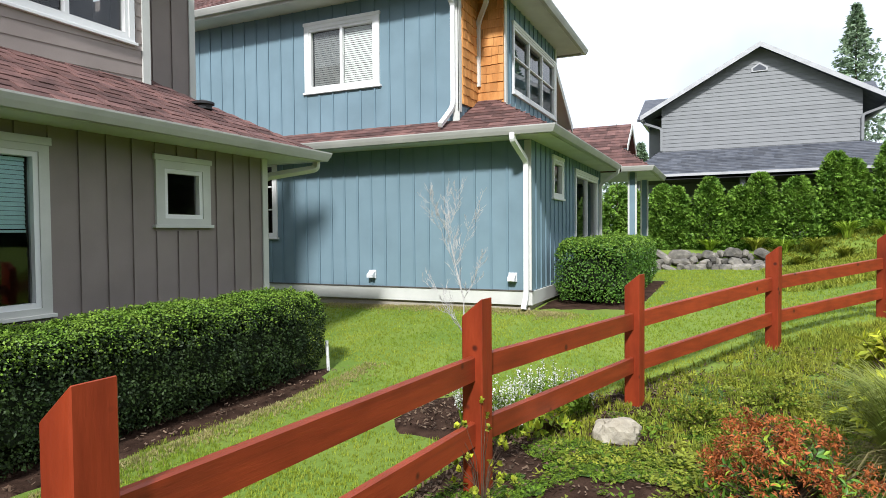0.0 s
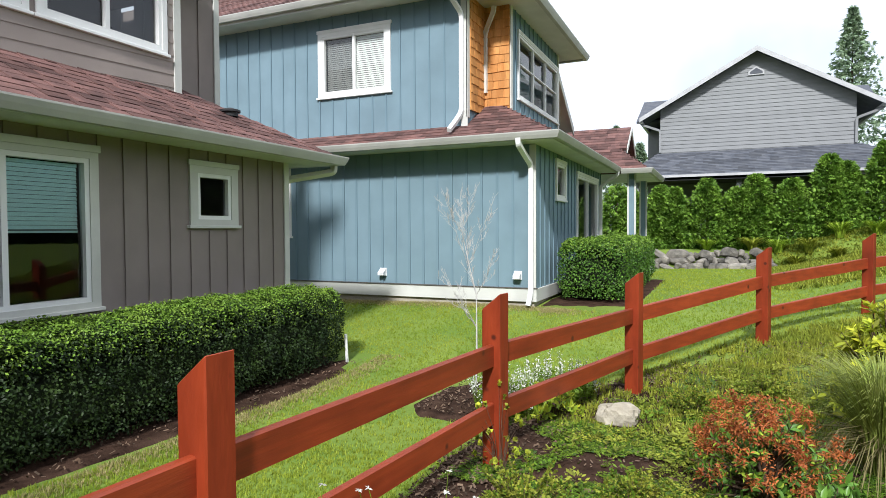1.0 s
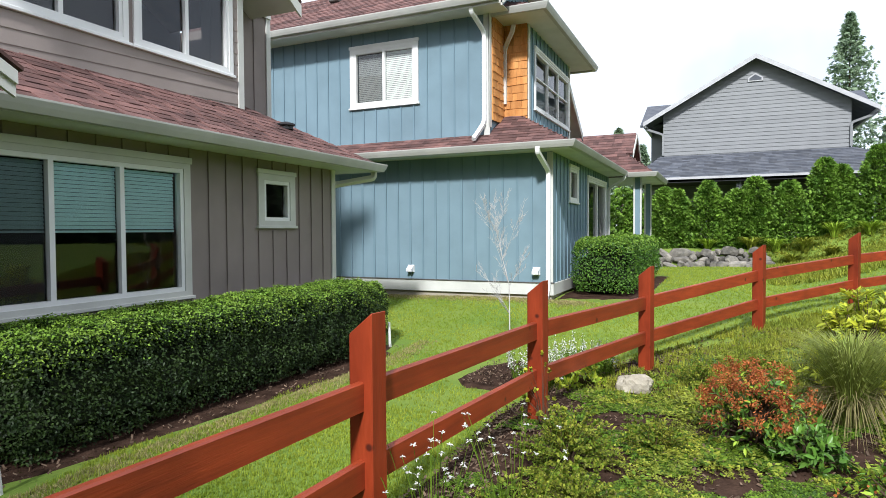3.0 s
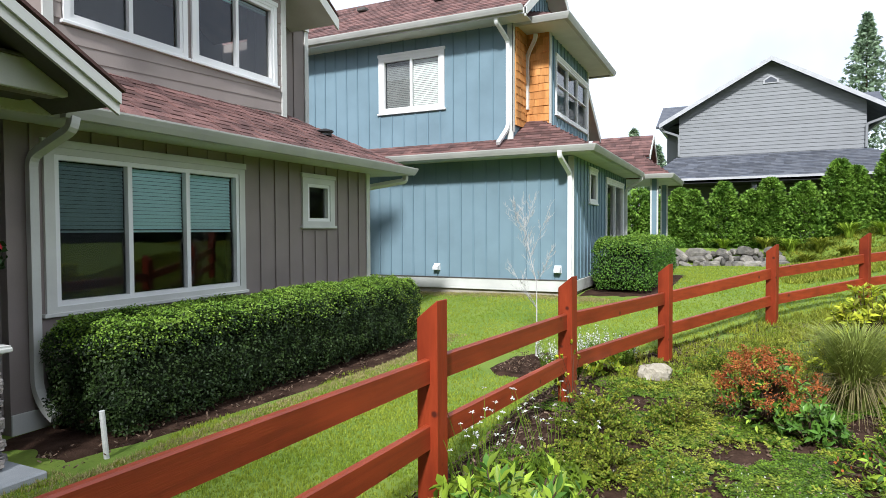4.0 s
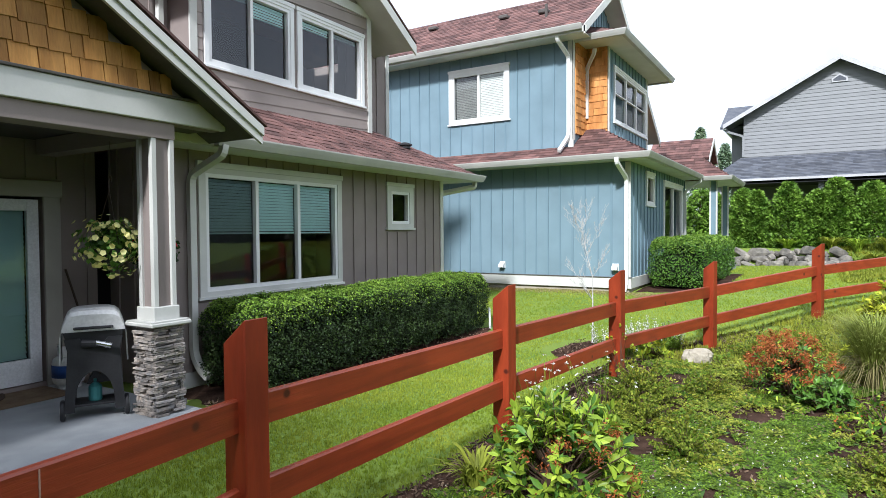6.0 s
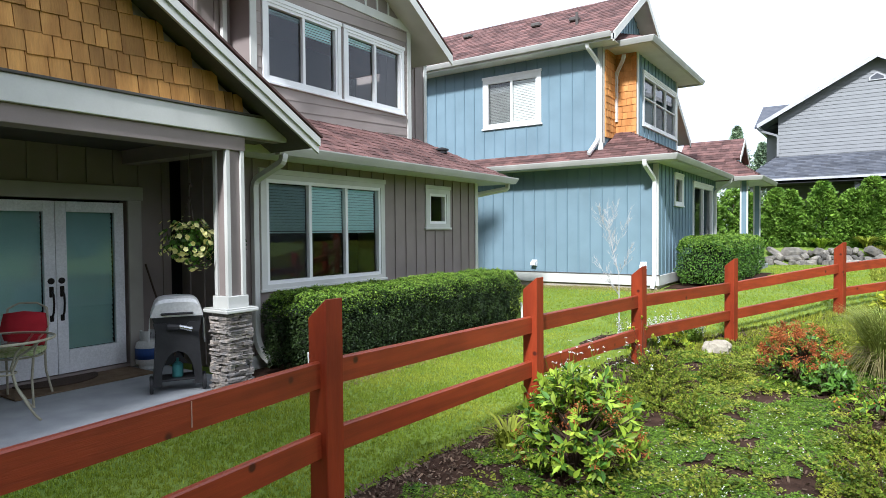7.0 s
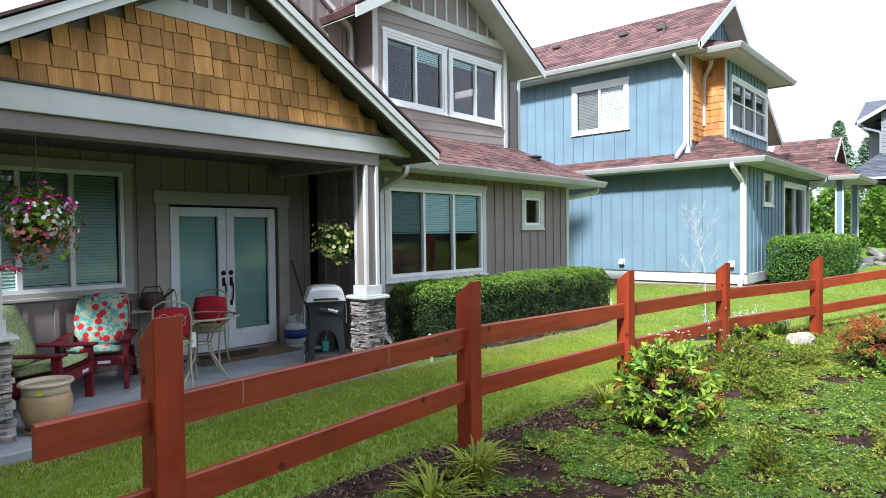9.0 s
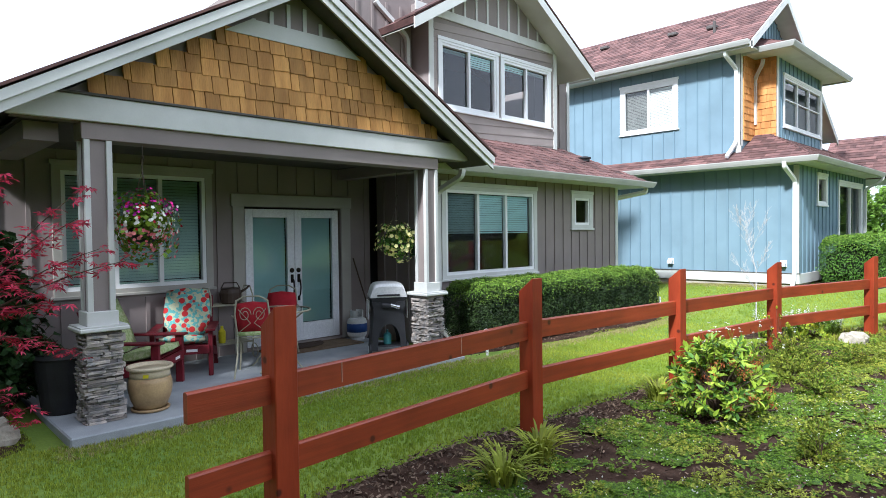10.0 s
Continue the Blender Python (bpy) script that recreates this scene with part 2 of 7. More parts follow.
knots(M_FENCE, 5.5, 0.15)
knots(M_RAIL, 4.5, 0.13)
M_GROUND = material("lawn_soil", (0.12, 0.19, 0.024), (0.17, 0.23, 0.034), 0.95, 1.3, 40, 0.6)
M_SOIL = material("dark_bed_soil", (0.029, 0.0165, 0.0115), (0.066, 0.039, 0.027), 0.95, 5, 60, 1.0, spec=0.05)
M_CONC = material("grey_concrete", (0.36, 0.375, 0.385), (0.30, 0.315, 0.325), 0.85, 4, 120, 0.2, stain=0.2)
M_FOUND = material("pale_foundation", (0.42, 0.38, 0.31), (0.35, 0.31, 0.25), 0.9, 4, 80, 0.3)
# near-black that stands for unlit depth behind glass and under the far verandah
M_DARK = material("unlit_dark", (0.03, 0.03, 0.032), None, 0.9, 2, 20, 0.0)
M_SOFFIT = material("dark_board", (0.10, 0.09, 0.082), None, 0.8, 3, 40, 0.05)
M_GLASS = glass("window_glass")
M_BLIND = material("pale_teal_blind", (0.66, 0.90, 0.89), (0.63, 0.87, 0.86), 0.8, 3, 30, 0.0, grain=0.06)
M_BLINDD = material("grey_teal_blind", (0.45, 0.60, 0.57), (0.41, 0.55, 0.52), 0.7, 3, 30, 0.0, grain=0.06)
M_BLINDW = material("white_blind", (0.74, 0.76, 0.73), None, 0.7, 3, 30, 0.0, grain=0.06)

# ---- ground ----
def smooth(a, b, x):
    t = min(max((x - a) / (b - a), 0), 1)
    return t * t * (3 - 2 * t)


def ground_z(x, y):
    z = 0.45 * smooth(5.0, 10.5, y) + 0.02 * math.sin(1.3 * x + 0.7 * y)
    z += 0.75 * smooth(0.8, 5.0, x - 0.35 * max(0, 14 - y)) * smooth(6, 13, y)
    z += 0.55 * smooth(19.9, 20.9, y) * (1 - smooth(8, 30, y - 20))
    return z - 0.02


FENCE = [(-1.58, -3.85), (-1.733, -1.46), (-1.673, 1.10), (-1.441, 3.52), (-0.79, 5.84), (0.49, 8.07), (1.95, 10.05), (3.78, 11.85)]
BED_EDGE = [(-1.9, -14), (-1.92, -3.3), (-2.0, -2.3), (-1.88, -1.3), (-1.82, 0.1), (-1.86, 0.9), (-1.8, 2.1), (-1.84, 3.6), (-1.62, 4.6), (-1.2, 5.8), (-0.55, 6.9), (0.05, 7.8), (0.85, 8.6), (2.5, 10.2), (5, 12.4)]


def bed_x(y):
    """The x of the border between lawn and planted bed."""
    for (x0, y0), (x1, y1) in zip(BED_EDGE, BED_EDGE[1:]):
        if y <= y1:
            return x0 + (x1 - x0) * (y - y0) / (y1 - y0) if y > y0 else x0
    return BED_EDGE[-1][0] + (y - BED_EDGE[-1][1])


def sheet(xs, ys, lift, keep=lambda x, y: True):
    mb = MB()
    idx = {}
    for j, y in enumerate(ys):
        for i, x in enumerate(xs):
            idx[i, j] = len(mb.v)
            mb.v.append((x, y, ground_z(x, y) + lift))
    for j in range(len(ys) - 1):
        for i in range(len(xs) - 1):
            if keep((xs[i] + xs[i + 1]) / 2, (ys[j] + ys[j + 1]) / 2):
                mb.f.append((idx[i, j], idx[i + 1, j], idx[i + 1, j + 1], idx[i, j + 1]))
    return mb


def steps(a, b, d):
    n = max(1, round((b - a) / d))
    return [a + (b - a) * i / n for i in range(n + 1)]


xs = [-1500, -300, -80, -30] + steps(-15, 15, 0.3) + [30, 80, 300, 1500]
ys = [-1500, -300, -80, -30] + steps(-15, 26, 0.3) + [35, 60, 120, 400, 2500]
solo("ground", sheet(xs, ys, 0), M_GROUND, "green mown lawn ground between the houses", "ground", kind="structure", smooth=True)

# planted bed: rows that follow the winding border
mb = MB()
bed_ys = steps(-14, 6.4, 0.12)
for y in bed_ys:
    x0 = bed_x(y) + 0.06 * noise.noise((0, y * 2.3, 3))
    for k in range(25):
        x = x0 + 9.0 * (k / 24) ** 1.4
        mb.v.append((x, y, ground_z(x, y) + 0.012 + (0.012 * noise.noise((x * 3, y * 3, 7)) + 0.012 if k else -0.012)))
for j in range(len(bed_ys) - 1):
    for k in range(24):
        a = j * 25 + k
        mb.f.append((a, a + 1, a + 26, a + 25))
solo("garden_bed", mb, M_SOIL, "dark bark-mulched soil of the planted garden bed", "soil", kind="structure", smooth=True)


def soil_patch(name, outline, label, lift=0.015):
    """A low mound of mulch with a ragged border."""
    cx, cy = sum(p[0] for p in outline) / len(outline), sum(p[1] for p in outline) / len(outline)
    pts = []
    for (x0, y0), (x1, y1) in zip(outline, outline[1:] + outline[:1]):
        n = max(2, round(math.hypot(x1 - x0, y1 - y0) / 0.12))
        pts += [(x0 + (x1 - x0) * i / n, y0 + (y1 - y0) * i / n) for i in range(n)]
    mb = MB()
    rings = 8
    for r in range(rings + 1):
        s = r / rings
        for i, (x, y) in enumerate(pts):
            w = 1 + 0.05 * noise.noise((x * 4, y * 4, 1))
            px, py = cx + (x - cx) * s * w, cy + (y - cy) * s * w
            edge = -0.02 if r == rings else lift + 0.02 * noise.noise((px * 5, py * 5, 2))
            mb.v.append((px, py, ground_z(px, py) + edge))
    n = len(pts)
    mb.f = [(r * n + i, r * n + (i + 1) % n, (r + 1) * n + (i + 1) % n, (r + 1) * n + i) for r in range(rings) for i in range(n)]
    return solo(name, mb, M_SOIL, label, "soil", kind="structure", smooth=True)


soil_patch("mulch_bed", [(-5.4, 0.35), (-4.35, 0.35), (-4.15, 1.2), (-4.05, 3.0), (-3.98, 4.6), (-4.05, 5.7), (-4.35, 6.3), (-5.4, 6.4)], "dark mulch strip under the clipped hedge")
soil_patch("mulch_bed", [(-2.8, 9.25), (-2.3, 9.5), (-1.4, 9.75), (-1.2, 10.5), (-1.1, 15.4), (-2.8, 15.4)], "brown mulch under the far clipped hedge")
soil_patch("mulch_ring", [(-2.75, 4.7), (-2.5, 4.35), (-2.1, 4.3), (-1.85, 4.6), (-1.6, 5.2), (-1.85, 5.7), (-2.3, 5.8), (-2.65, 5.4)], "dark mulch ring round the bare young tree")

# ---- parts that houses share ----
M_SCREEN = bpy.data.materials.new("insect_screen")
M_SCREEN.use_nodes = True
sn, sl = M_SCREEN.node_tree.nodes, M_SCREEN.node_tree.links
sn["Principled BSDF"].inputs["Base Color"].default_value = (0.045, 0.046, 0.05, 1)
sn["Principled BSDF"].inputs["Specular IOR Level"].default_value = 0.0
s_tr, s_mix = sn.new("ShaderNodeBsdfTransparent"), sn.new("ShaderNodeMixShader")
s_mix.inputs[0].default_value = 0.42
sl.new(s_tr.outputs[0], s_mix.inputs[1])
sl.new(sn["Principled BSDF"].outputs[0], s_mix.inputs[2])
sl.new(s_mix.outputs[0], sn["Material Output"].inputs["Surface"])
U_BATTEN_T = unit_box("batten", M_TAUPE)
U_BATTEN_B = unit_box("batten", M_BATSHADE)
M_TAUPEP = material("warm_taupe_lap", (0.33, 0.28, 0.255), (0.30, 0.253, 0.23), 0.7, 2.5, 90, 0.08, stain=0.1, grain=0.15)
U_PLANK_T = unit_box("plank", M_TAUPEP)
U_PLANK_F = unit_box("plank", M_FARSIDE)
U_SHINGLE = unit_box("shingle", M_ROOF)
U_CEDAR = unit_box("cedar_shingle", M_CEDAR)
U_CEDARO = unit_box("cedar_shingle", M_CEDARO)


def wall_cells(u0, u1, z0, z1, holes):
    """The rectangles left of a wall when its openings are cut out."""
    us = sorted({u0, u1, *[h[0] for h in holes], *[h[1] for h in holes]})
    zs = sorted({z0, z1, *[h[2] for h in holes], *[h[3] for h in holes]})
    for a, b in zip(us, us[1:]):
        for c, d in zip(zs, zs[1:]):
            if not any(h[0] < (a + b) / 2 < h[1] and h[2] < (c + d) / 2 < h[3] for h in holes):
                yield a, b, c, d


class Face:
    """An upright plane: u runs along it, w out of it, z up. For walls that face +x (u = y) or -y (u = x)."""

    def __init__(self, axis, place):
        self.axis, self.place = axis, place

    def p(self, u, w, z):
        return Vector((self.place + w, u, z)) if self.axis == "x" else Vector((u, self.place - w, z))

    def m(self):
        """Local (u, -w, z) to world: x along u, y inwards."""
        if self.axis == "x":
            return Matrix(((0, -1, 0, self.place), (1, 0, 0, 0), (0, 0, 1, 0), (0, 0, 0, 1)))
        return Matrix(((1, 0, 0, 0), (0, 1, 0, self.place), (0, 0, 1, 0), (0, 0, 0, 1)))

    def box(self, mb, u0, u1, w0, w1, z0, z1, c=0):
        m = self.m()
        (mb.cbox if c else mb.box)(u0, -w1, z0, u1, -w0, z1, *([c] if c else []), m=m)


def wall(face, u0, u1, z0, z1, holes, mat, parent, thick=0.16, name="wall"):
    """One connected wall with its openings cut through."""
    mb, seen = MB(), {}
    cells = list(wall_cells(u0, u1, z0, z1, holes))
    us, zs = sorted({c[0] for c in cells} | {c[1] for c in cells}), sorted({c[2] for c in cells} | {c[3] for c in cells})
    have = {(us.index(c[0]), zs.index(c[2])) for c in cells}

    def vert(i, j, w):
        if (i, j, w) not in seen:
            seen[i, j, w] = len(mb.v)
            mb.v.append(tuple(face.p(us[i], w, zs[j])))
        return seen[i, j, w]

    for i, j in have:
        c = [(i, j), (i + 1, j), (i + 1, j + 1), (i, j + 1)]
        mb.f.append(tuple(vert(*q, 0) for q in c))
        mb.f.append(tuple(vert(*q, -thick) for q in reversed(c)))
        for k, n in enumerate(((i, j - 1), (i + 1, j), (i, j + 1), (i - 1, j))):
            if n not in have:
                q, r = c[k], c[(k + 1) % 4]
                mb.f.append((vert(*r, 0), vert(*q, 0), vert(*q, -thick), vert(*r, -thick)))
    return part(name, mb, mat, parent)


def boxes(parent, name, mat, *spans):
    for b in spans:
        part(name, MB().box(*b), mat, parent)


def battens(face, u0, u1, z0, z1, pitch, mesh, parent, holes=(), start=None, top=None, width=0.045):
    u = u0 + (pitch * 0.6 if start is None else start)
    while u < u1 - 0.03:
        z_end = top(u) if top else z1
        spans = [(z0, z_end)]
        for a, b, c, d in holes:
            if a - width / 2 < u < b + width / 2:
                spans = [s for lo, hi in spans for s in ((lo, min(hi, c)), (max(lo, d), hi)) if s[1] - s[0] > 0.03]
        for lo, hi in spans:
            piece("batten", mesh, parent, face.p(u, 0.009, (lo + hi) / 2), face.p(u + width, 0, 0) - face.p(u, 0, 0), face.p(0, 0.018, 0) - face.p(0, 0, 0), (0, 0, hi - lo))
        u += pitch


def laps(face, z0, z1, expo, ends, mesh, parent, holes=(), deep=0.016):
    """Horizontal lap boards, each tilted out at its foot. ends(z): the run at that height."""
    z = z0
    while z < z1 - 0.02:
        h = min(expo, z1 - z)
        u0, u1 = ends(z + h / 2)
        spans = [(u0, u1)]
        for a, b, c, d in holes:
            if c < z + h * 0.6 and d > z + h * 0.4:
                spans = [s for lo, hi in spans for s in ((lo, min(hi, a)), (max(lo, b), hi)) if s[1] - s[0] > 0.03]
        for lo, hi in spans:
            if hi - lo > 0.05:
                up = face.p(0, 0.0, h * 1.06) - face.p(0, deep, 0)
                piece("plank", mesh, parent, face.p((lo + hi) / 2, deep * 0.6, z + h * 0.5), face.p(hi - lo, 0, 0) - face.p(0, 0, 0), face.p(0, 0.010, 0) - face.p(0, 0, 0), up)
        z += expo


def ring(face, a0, a1, c0, c1, b0, b1, d0, d1, w0, w1):
    """A flat rectangular frame: outer box a, c and inner box b, d."""
    mb = MB()
    for w in (w1, w0):
        mb.v += [tuple(face.p(u, w, z)) for u, z in ((a0, c0), (a1, c0), (a1, c1), (a0, c1), (b0, d0), (b1, d0), (b1, d1), (b0, d1))]
    for k in range(4):
        n = (k + 1) % 4
        mb.f += [(k, n, 4 + n, 4 + k), (8 + n, 8 + k, 12 + k, 12 + n), (n, k, 8 + k, 8 + n), (4 + k, 4 + n, 12 + n, 12 + k)]
    return mb


def window(face, u0, u1, z0, z1, parent, panes=2, trim=0.09, trim_mat=None, blind=None, blind_to=0.5, head=0.02, sill=True, bars=(), name="window", screens=()):
    """A vinyl window in its opening: boards round it, white frame and mullions, panes, blind. The box given is the opening."""
    tm = trim_mat or M_TRIM
    t, f = trim, 0.045
    win = part(name, ring(face, u0 - t, u1 + t, z0 - t * 0.6, z1 + t, u0, u1, z0, z1, -0.01, 0.03), tm, parent)
    mb = MB()
    face.box(mb, u0 - t - 0.02, u1 + t + 0.02, 0.0, 0.04, z1 + t - 0.03, z1 + t + head + 0.01, 0.004)
    part("window_head", mb, tm, win)
    part("window_frame", ring(face, u0, u1, z0, z1, u0 + f, u1 - f, z0 + f, z1 - f, -0.06, 0.018), M_WHITE, win, "white vinyl frame")
    if sill and t:
        mb = MB()
        face.box(mb, u0 - t - 0.03, u1 + t + 0.03, -0.005, 0.05, z0 - t * 0.6 - 0.035, z0 - t * 0.6, 0.004)
        part("window_sill", mb, tm, win)
    w = (u1 - u0 - 2 * f) / panes
    for i in range(panes):
        a, b = u0 + f + i * w, u0 + f + (i + 1) * w
        if i:
            mb = MB()
            face.box(mb, a - 0.025, a + 0.025, -0.05, 0.014, z0 + f, z1 - f)
            part("mullion", mb, M_WHITE, win)
        for k in bars:
            mb = MB()
            face.box(mb, a + 0.02, b - 0.02, -0.045, 0.008, z0 + (z1 - z0) * k - 0.012, z0 + (z1 - z0) * k + 0.012)
            part("glazing_bar", mb, M_WHITE, win)
        mb = MB()
        face.box(mb, a, b, -0.04, -0.034, z0 + f, z1 - f)
        del mb.f[4]
        pane = part("pane", mb, M_GLASS, win)
        pane.visible_shadow = False
        if i in screens:
            part("insect_screen", MB().add([face.p(a, -0.045, z0 + f), face.p(b, -0.045, z0 + f), face.p(b, -0.045, z1 - f), face.p(a, -0.045, z1 - f)], [(0, 1, 2, 3)]), M_SCREEN, win, "fine dark insect screen")
        if blind:
            mb = MB()
            z = z1 - f - 0.01
            stop = z0 + (z1 - z0) * (blind_to[i] if isinstance(blind_to, (tuple, list)) else blind_to)
            face.box(mb, a + 0.02, b - 0.02, -0.10, -0.06, z - 0.03, z)
            z -= 0.05
            while z > stop + 0.02:
                mb.add([face.p(a + 0.02, -0.064, z - 0.019), face.p(b - 0.02, -0.064, z - 0.019), face.p(b - 0.02, -0.076, z + 0.0165), face.p(a + 0.02, -0.076, z + 0.0165)],
                       [(0, 1, 2, 3)])
                z -= 0.038
            face.box(mb, a + 0.02, b - 0.02, -0.090, -0.062, z - 0.012, z + 0.008)
            part("blind", mb, blind, win, "half-lowered slatted blind")
    return win


def roof_slab(parent, poly, thick, mat, name="roof"):
    """A roof plane with thickness, by its upper outline."""
    p = [Vector(a) for a in poly]
    nor = (p[1] - p[0]).cross(p[2] - p[0]).normalized()
    nor = nor if nor.z > 0 else -nor
    return part(name, MB().prism(p, -nor * thick), mat, parent)


def shingle_rows(poly, expo, widths, rnd):
    """Rows of tabs that fill the outline, whose first edge is the eave: (centre, along, up-slope, normal, width) each."""
    p = [Vector(a) for a in poly]
    u = (p[1] - p[0]).normalized()
    nor = u.cross(p[2] - p[0]).normalized()
    if nor.z < 0:
        nor = -nor
    v = nor.cross(u)
    if v.z < 0:
        v, nor = -v, nor
    flat = [((a - p[0]).dot(u), (a - p[0]).dot(v)) for a in p]
    top = max(b for a, b in flat)
    row, out = 0, []
    while row * expo < top - 0.02:
        h = row * expo + expo * 0.45
        cuts = []
        for (a, b), (c, d) in zip(flat, flat[1:] + flat[:1]):
            if (b - h) * (d - h) < 0:
                cuts.append(a + (c - a) * (h - b) / (d - b))
        cuts.sort()
        for lo, hi in zip(cuts[::2], cuts[1::2]):
            a = lo
            while a < hi - 0.01:
                w = rnd.uniform(*widths)
                if a == lo:
                    w *= rnd.uniform(0.4, 1)
                b = min(a + w, hi)
                if hi - b < 0.05:
                    b = hi
                out.append((p[0] + u * (a + b) / 2 + v * (row * expo + expo * 0.5), u, v, nor, b - a))
                a = b
        row += 1
    return out


def shingle_pieces(name, mesh, parent, poly, expo, widths, thick, seed, uneven=0.0, out=None, gap=0.004, tilt=1.0):
    rnd = random.Random(seed)
    for c, u, v, nor, w in shingle_rows(poly, expo, widths, rnd):
        nor = out if out is not None else nor
        drop = rnd.uniform(-uneven, uneven)
        lean = (v * expo * 1.12 - nor * thick * tilt)
        piece(name, mesh, parent, c + nor * thick * rnd.uniform(0.9, 1.15) + v * drop, u * max(w - gap, 0.01), nor * thick, lean)


def shingle_stuff(parent, polys, expo, widths, thick, seed, mat, name="shingles"):
    """The same tabs joined into one mesh, for roofs far off."""
    rnd = random.Random(seed)
    mb = MB()
    for poly in polys:
        for c, u, v, nor, w in shingle_rows(poly, expo, widths, rnd):
            k = thick * rnd.uniform(0.5, 1.3)
            a, b = u * (w / 2 - 0.002), v * (expo / 2)
            lo, hi = c - b + nor * (k + 0.004), c + b * 1.05 + nor * 0.003
            mb.add([lo - a, lo + a, hi + a, hi - a, lo - a - nor * k, lo + a - nor * k], [(0, 1, 2, 3), (4, 5, 1, 0), (4, 0, 3), (1, 5, 2)])
    ob = part(name, mb, mat, parent)
    ob["kind"] = "stuff"
    return ob


def gutter(parent, path, mat=None, size=0.11, name="gutter"):
    """A K-shaped gutter along a level path with mitred corners; its back lies on the path, the trough to the right of the way."""
    prof = [(0, -1.0), (0.62, -1.0), (0.85, -0.55), (1.0, -0.15), (1.0, 0.0), (0.92, 0.0), (0.9, -0.12), (0.08, -0.12), (0.08, 0.0), (0, 0)]
    path = [Vector(p) for p in path]
    rings = []
    for i, p in enumerate(path):
        d0 = (p - path[i - 1]).normalized() if i else None
        d1 = (path[i + 1] - p).normalized() if i + 1 < len(path) else None
        s = [Vector((d.y, -d.x, 0)) for d in (d0, d1) if d is not None]
        side = s[0] if len(s) == 1 else (s[0] + s[1]) / (1 + s[0].dot(s[1]))
        rings.append([p + side * a * size + Vector((0, 0, b * size)) for a, b in prof])
    mb, n = MB(), len(prof)
    verts = [q for r in rings for q in r]
    faces = [(i * n + k, i * n + (k + 1) % n, (i + 1) * n + (k + 1) % n, (i + 1) * n + k) for i in range(len(path) - 1) for k in range(n)]
    mb.add(verts, faces + [tuple(range(n)), tuple(reversed(range((len(path) - 1) * n, len(path) * n)))])
    return part(name, mb, mat or M_GUTTER, parent)


def downspout(parent, path, mat=None, r=0.042):
    """A square metal pipe with rounded elbows."""
    pts = [Vector(p) for p in path]
    fine = [pts[0]]
    for a, b, c in zip(pts, pts[1:], pts[2:]):
        k = min(0.09, (b - a).length * 0.45, (c - b).length * 0.45)
        s, e = b + (a - b).normalized() * k, b + (c - b).normalized() * k
        fine += [s * (1 - t) ** 2 + 2 * b * t * (1 - t) + e * t * t for t in (0, 0.33, 0.67, 1)]
    fine.append(pts[-1])
    return part("downspout", MB().tube(fine, r * 1.2, n=4), mat or M_TRIM, parent)


def beam(face, u0, u1, w0, w1, z0, z1, mat, parent, name, label="", c=0.005):
    mb = MB()
    face.box(mb, u0, u1, w0, w1, z0, z1, c)
    return part(name, mb, mat, parent, label)


def rake(parent, plane_x, y0, z0, y1, z1, deep, thick, mat, name="bargeboard"):
    """A sloping board under a gable's edge, in a plane of constant x; z is its upper edge."""
    return part(name, MB().prism([(plane_x, y0, z0), (plane_x, y1, z1), (plane_x, y1, z1 - deep), (plane_x, y0, z0 - deep)], (thick, 0, 0)), mat, parent)


# ---- the taupe house ----
GX, UX, PX = -5.39, -6.16, -6.59          # lower front, upper gabled bay, porch wall
house = thing("taupe_house", "two-storey taupe board-and-batten house with red-brown shingle roofs", "house")
f_low, f_up, f_porch = Face("x", GX), Face("x", UX), Face("x", PX)
WIN_BIG, WIN_SMALL = (1.14, 3.35, 1.01, 2.345), (4.65, 5.17, 1.80, 2.325)
wall(f_low, 0.75, 6.25, -0.1, 2.80, [WIN_BIG, WIN_SMALL], M_TAUPE, house)
grow = lambda h, k=0.09: (h[0] - k, h[1] + k, h[2] - k, h[3] + k)
battens(f_low, 0.75, 6.25, 0.15, 2.72, 0.2775, U_BATTEN_T, house, [grow(WIN_BIG, 0.11), grow(WIN_SMALL, 0.13)], start=0.215)
window(f_low, *WIN_BIG, house, panes=3, screens=(0,), blind=M_BLIND, blind_to=0.49, head=0.03)
window(f_low, *WIN_SMALL, house, panes=1, head=0.02, trim=0.11)
beam(f_low, 6.16, 6.262, 0.0, 0.024, 0.0, 2.68, M_TRIM, house, "corner_board")
beam(f_low, 0.75, 6.25, 0.0, 0.02, -0.05, 0.15, M_TRIM, house, "base_board")
f_ret = Face("y", 0.75)
wall(f_ret, PX, GX - 0.16, -0.1, 3.2, [], M_TAUPE, house)
battens(f_ret, PX, GX, 0.0, 2.75, 0.3, U_BATTEN_T, house)
boxes(house, "wall", M_TAUPE, (-14, 6.09, -0.1, PX - 0.16, 6.25, 5.0), (PX - 0.16, 6.09, -0.1, GX - 0.16, 6.25, 2.8), (-14, -1.3, -0.1, -13.8, 6.09, 5.3), (-14, -6.85, -0.1, -13.8, -1.3, 2.6), (-13.8, -1.3, 3.0, PX - 0.16, -1.15, 5.3), (-14, -7.0, -0.1, PX - 0.16, -6.85, 2.6))
# unseen floors and partitions, added to keep the rooms dark behind the panes
boxes(house, "dark_fill_floor", M_DARK, (-13.7, -6.8, 0.0, PX - 0.17, 6.05, 0.06), (PX - 0.17, 0.92, 0.0, GX - 0.17, 6.05, 0.06), (-13.7, -1.1, 2.82, UX - 0.15, 6.05, 2.9))
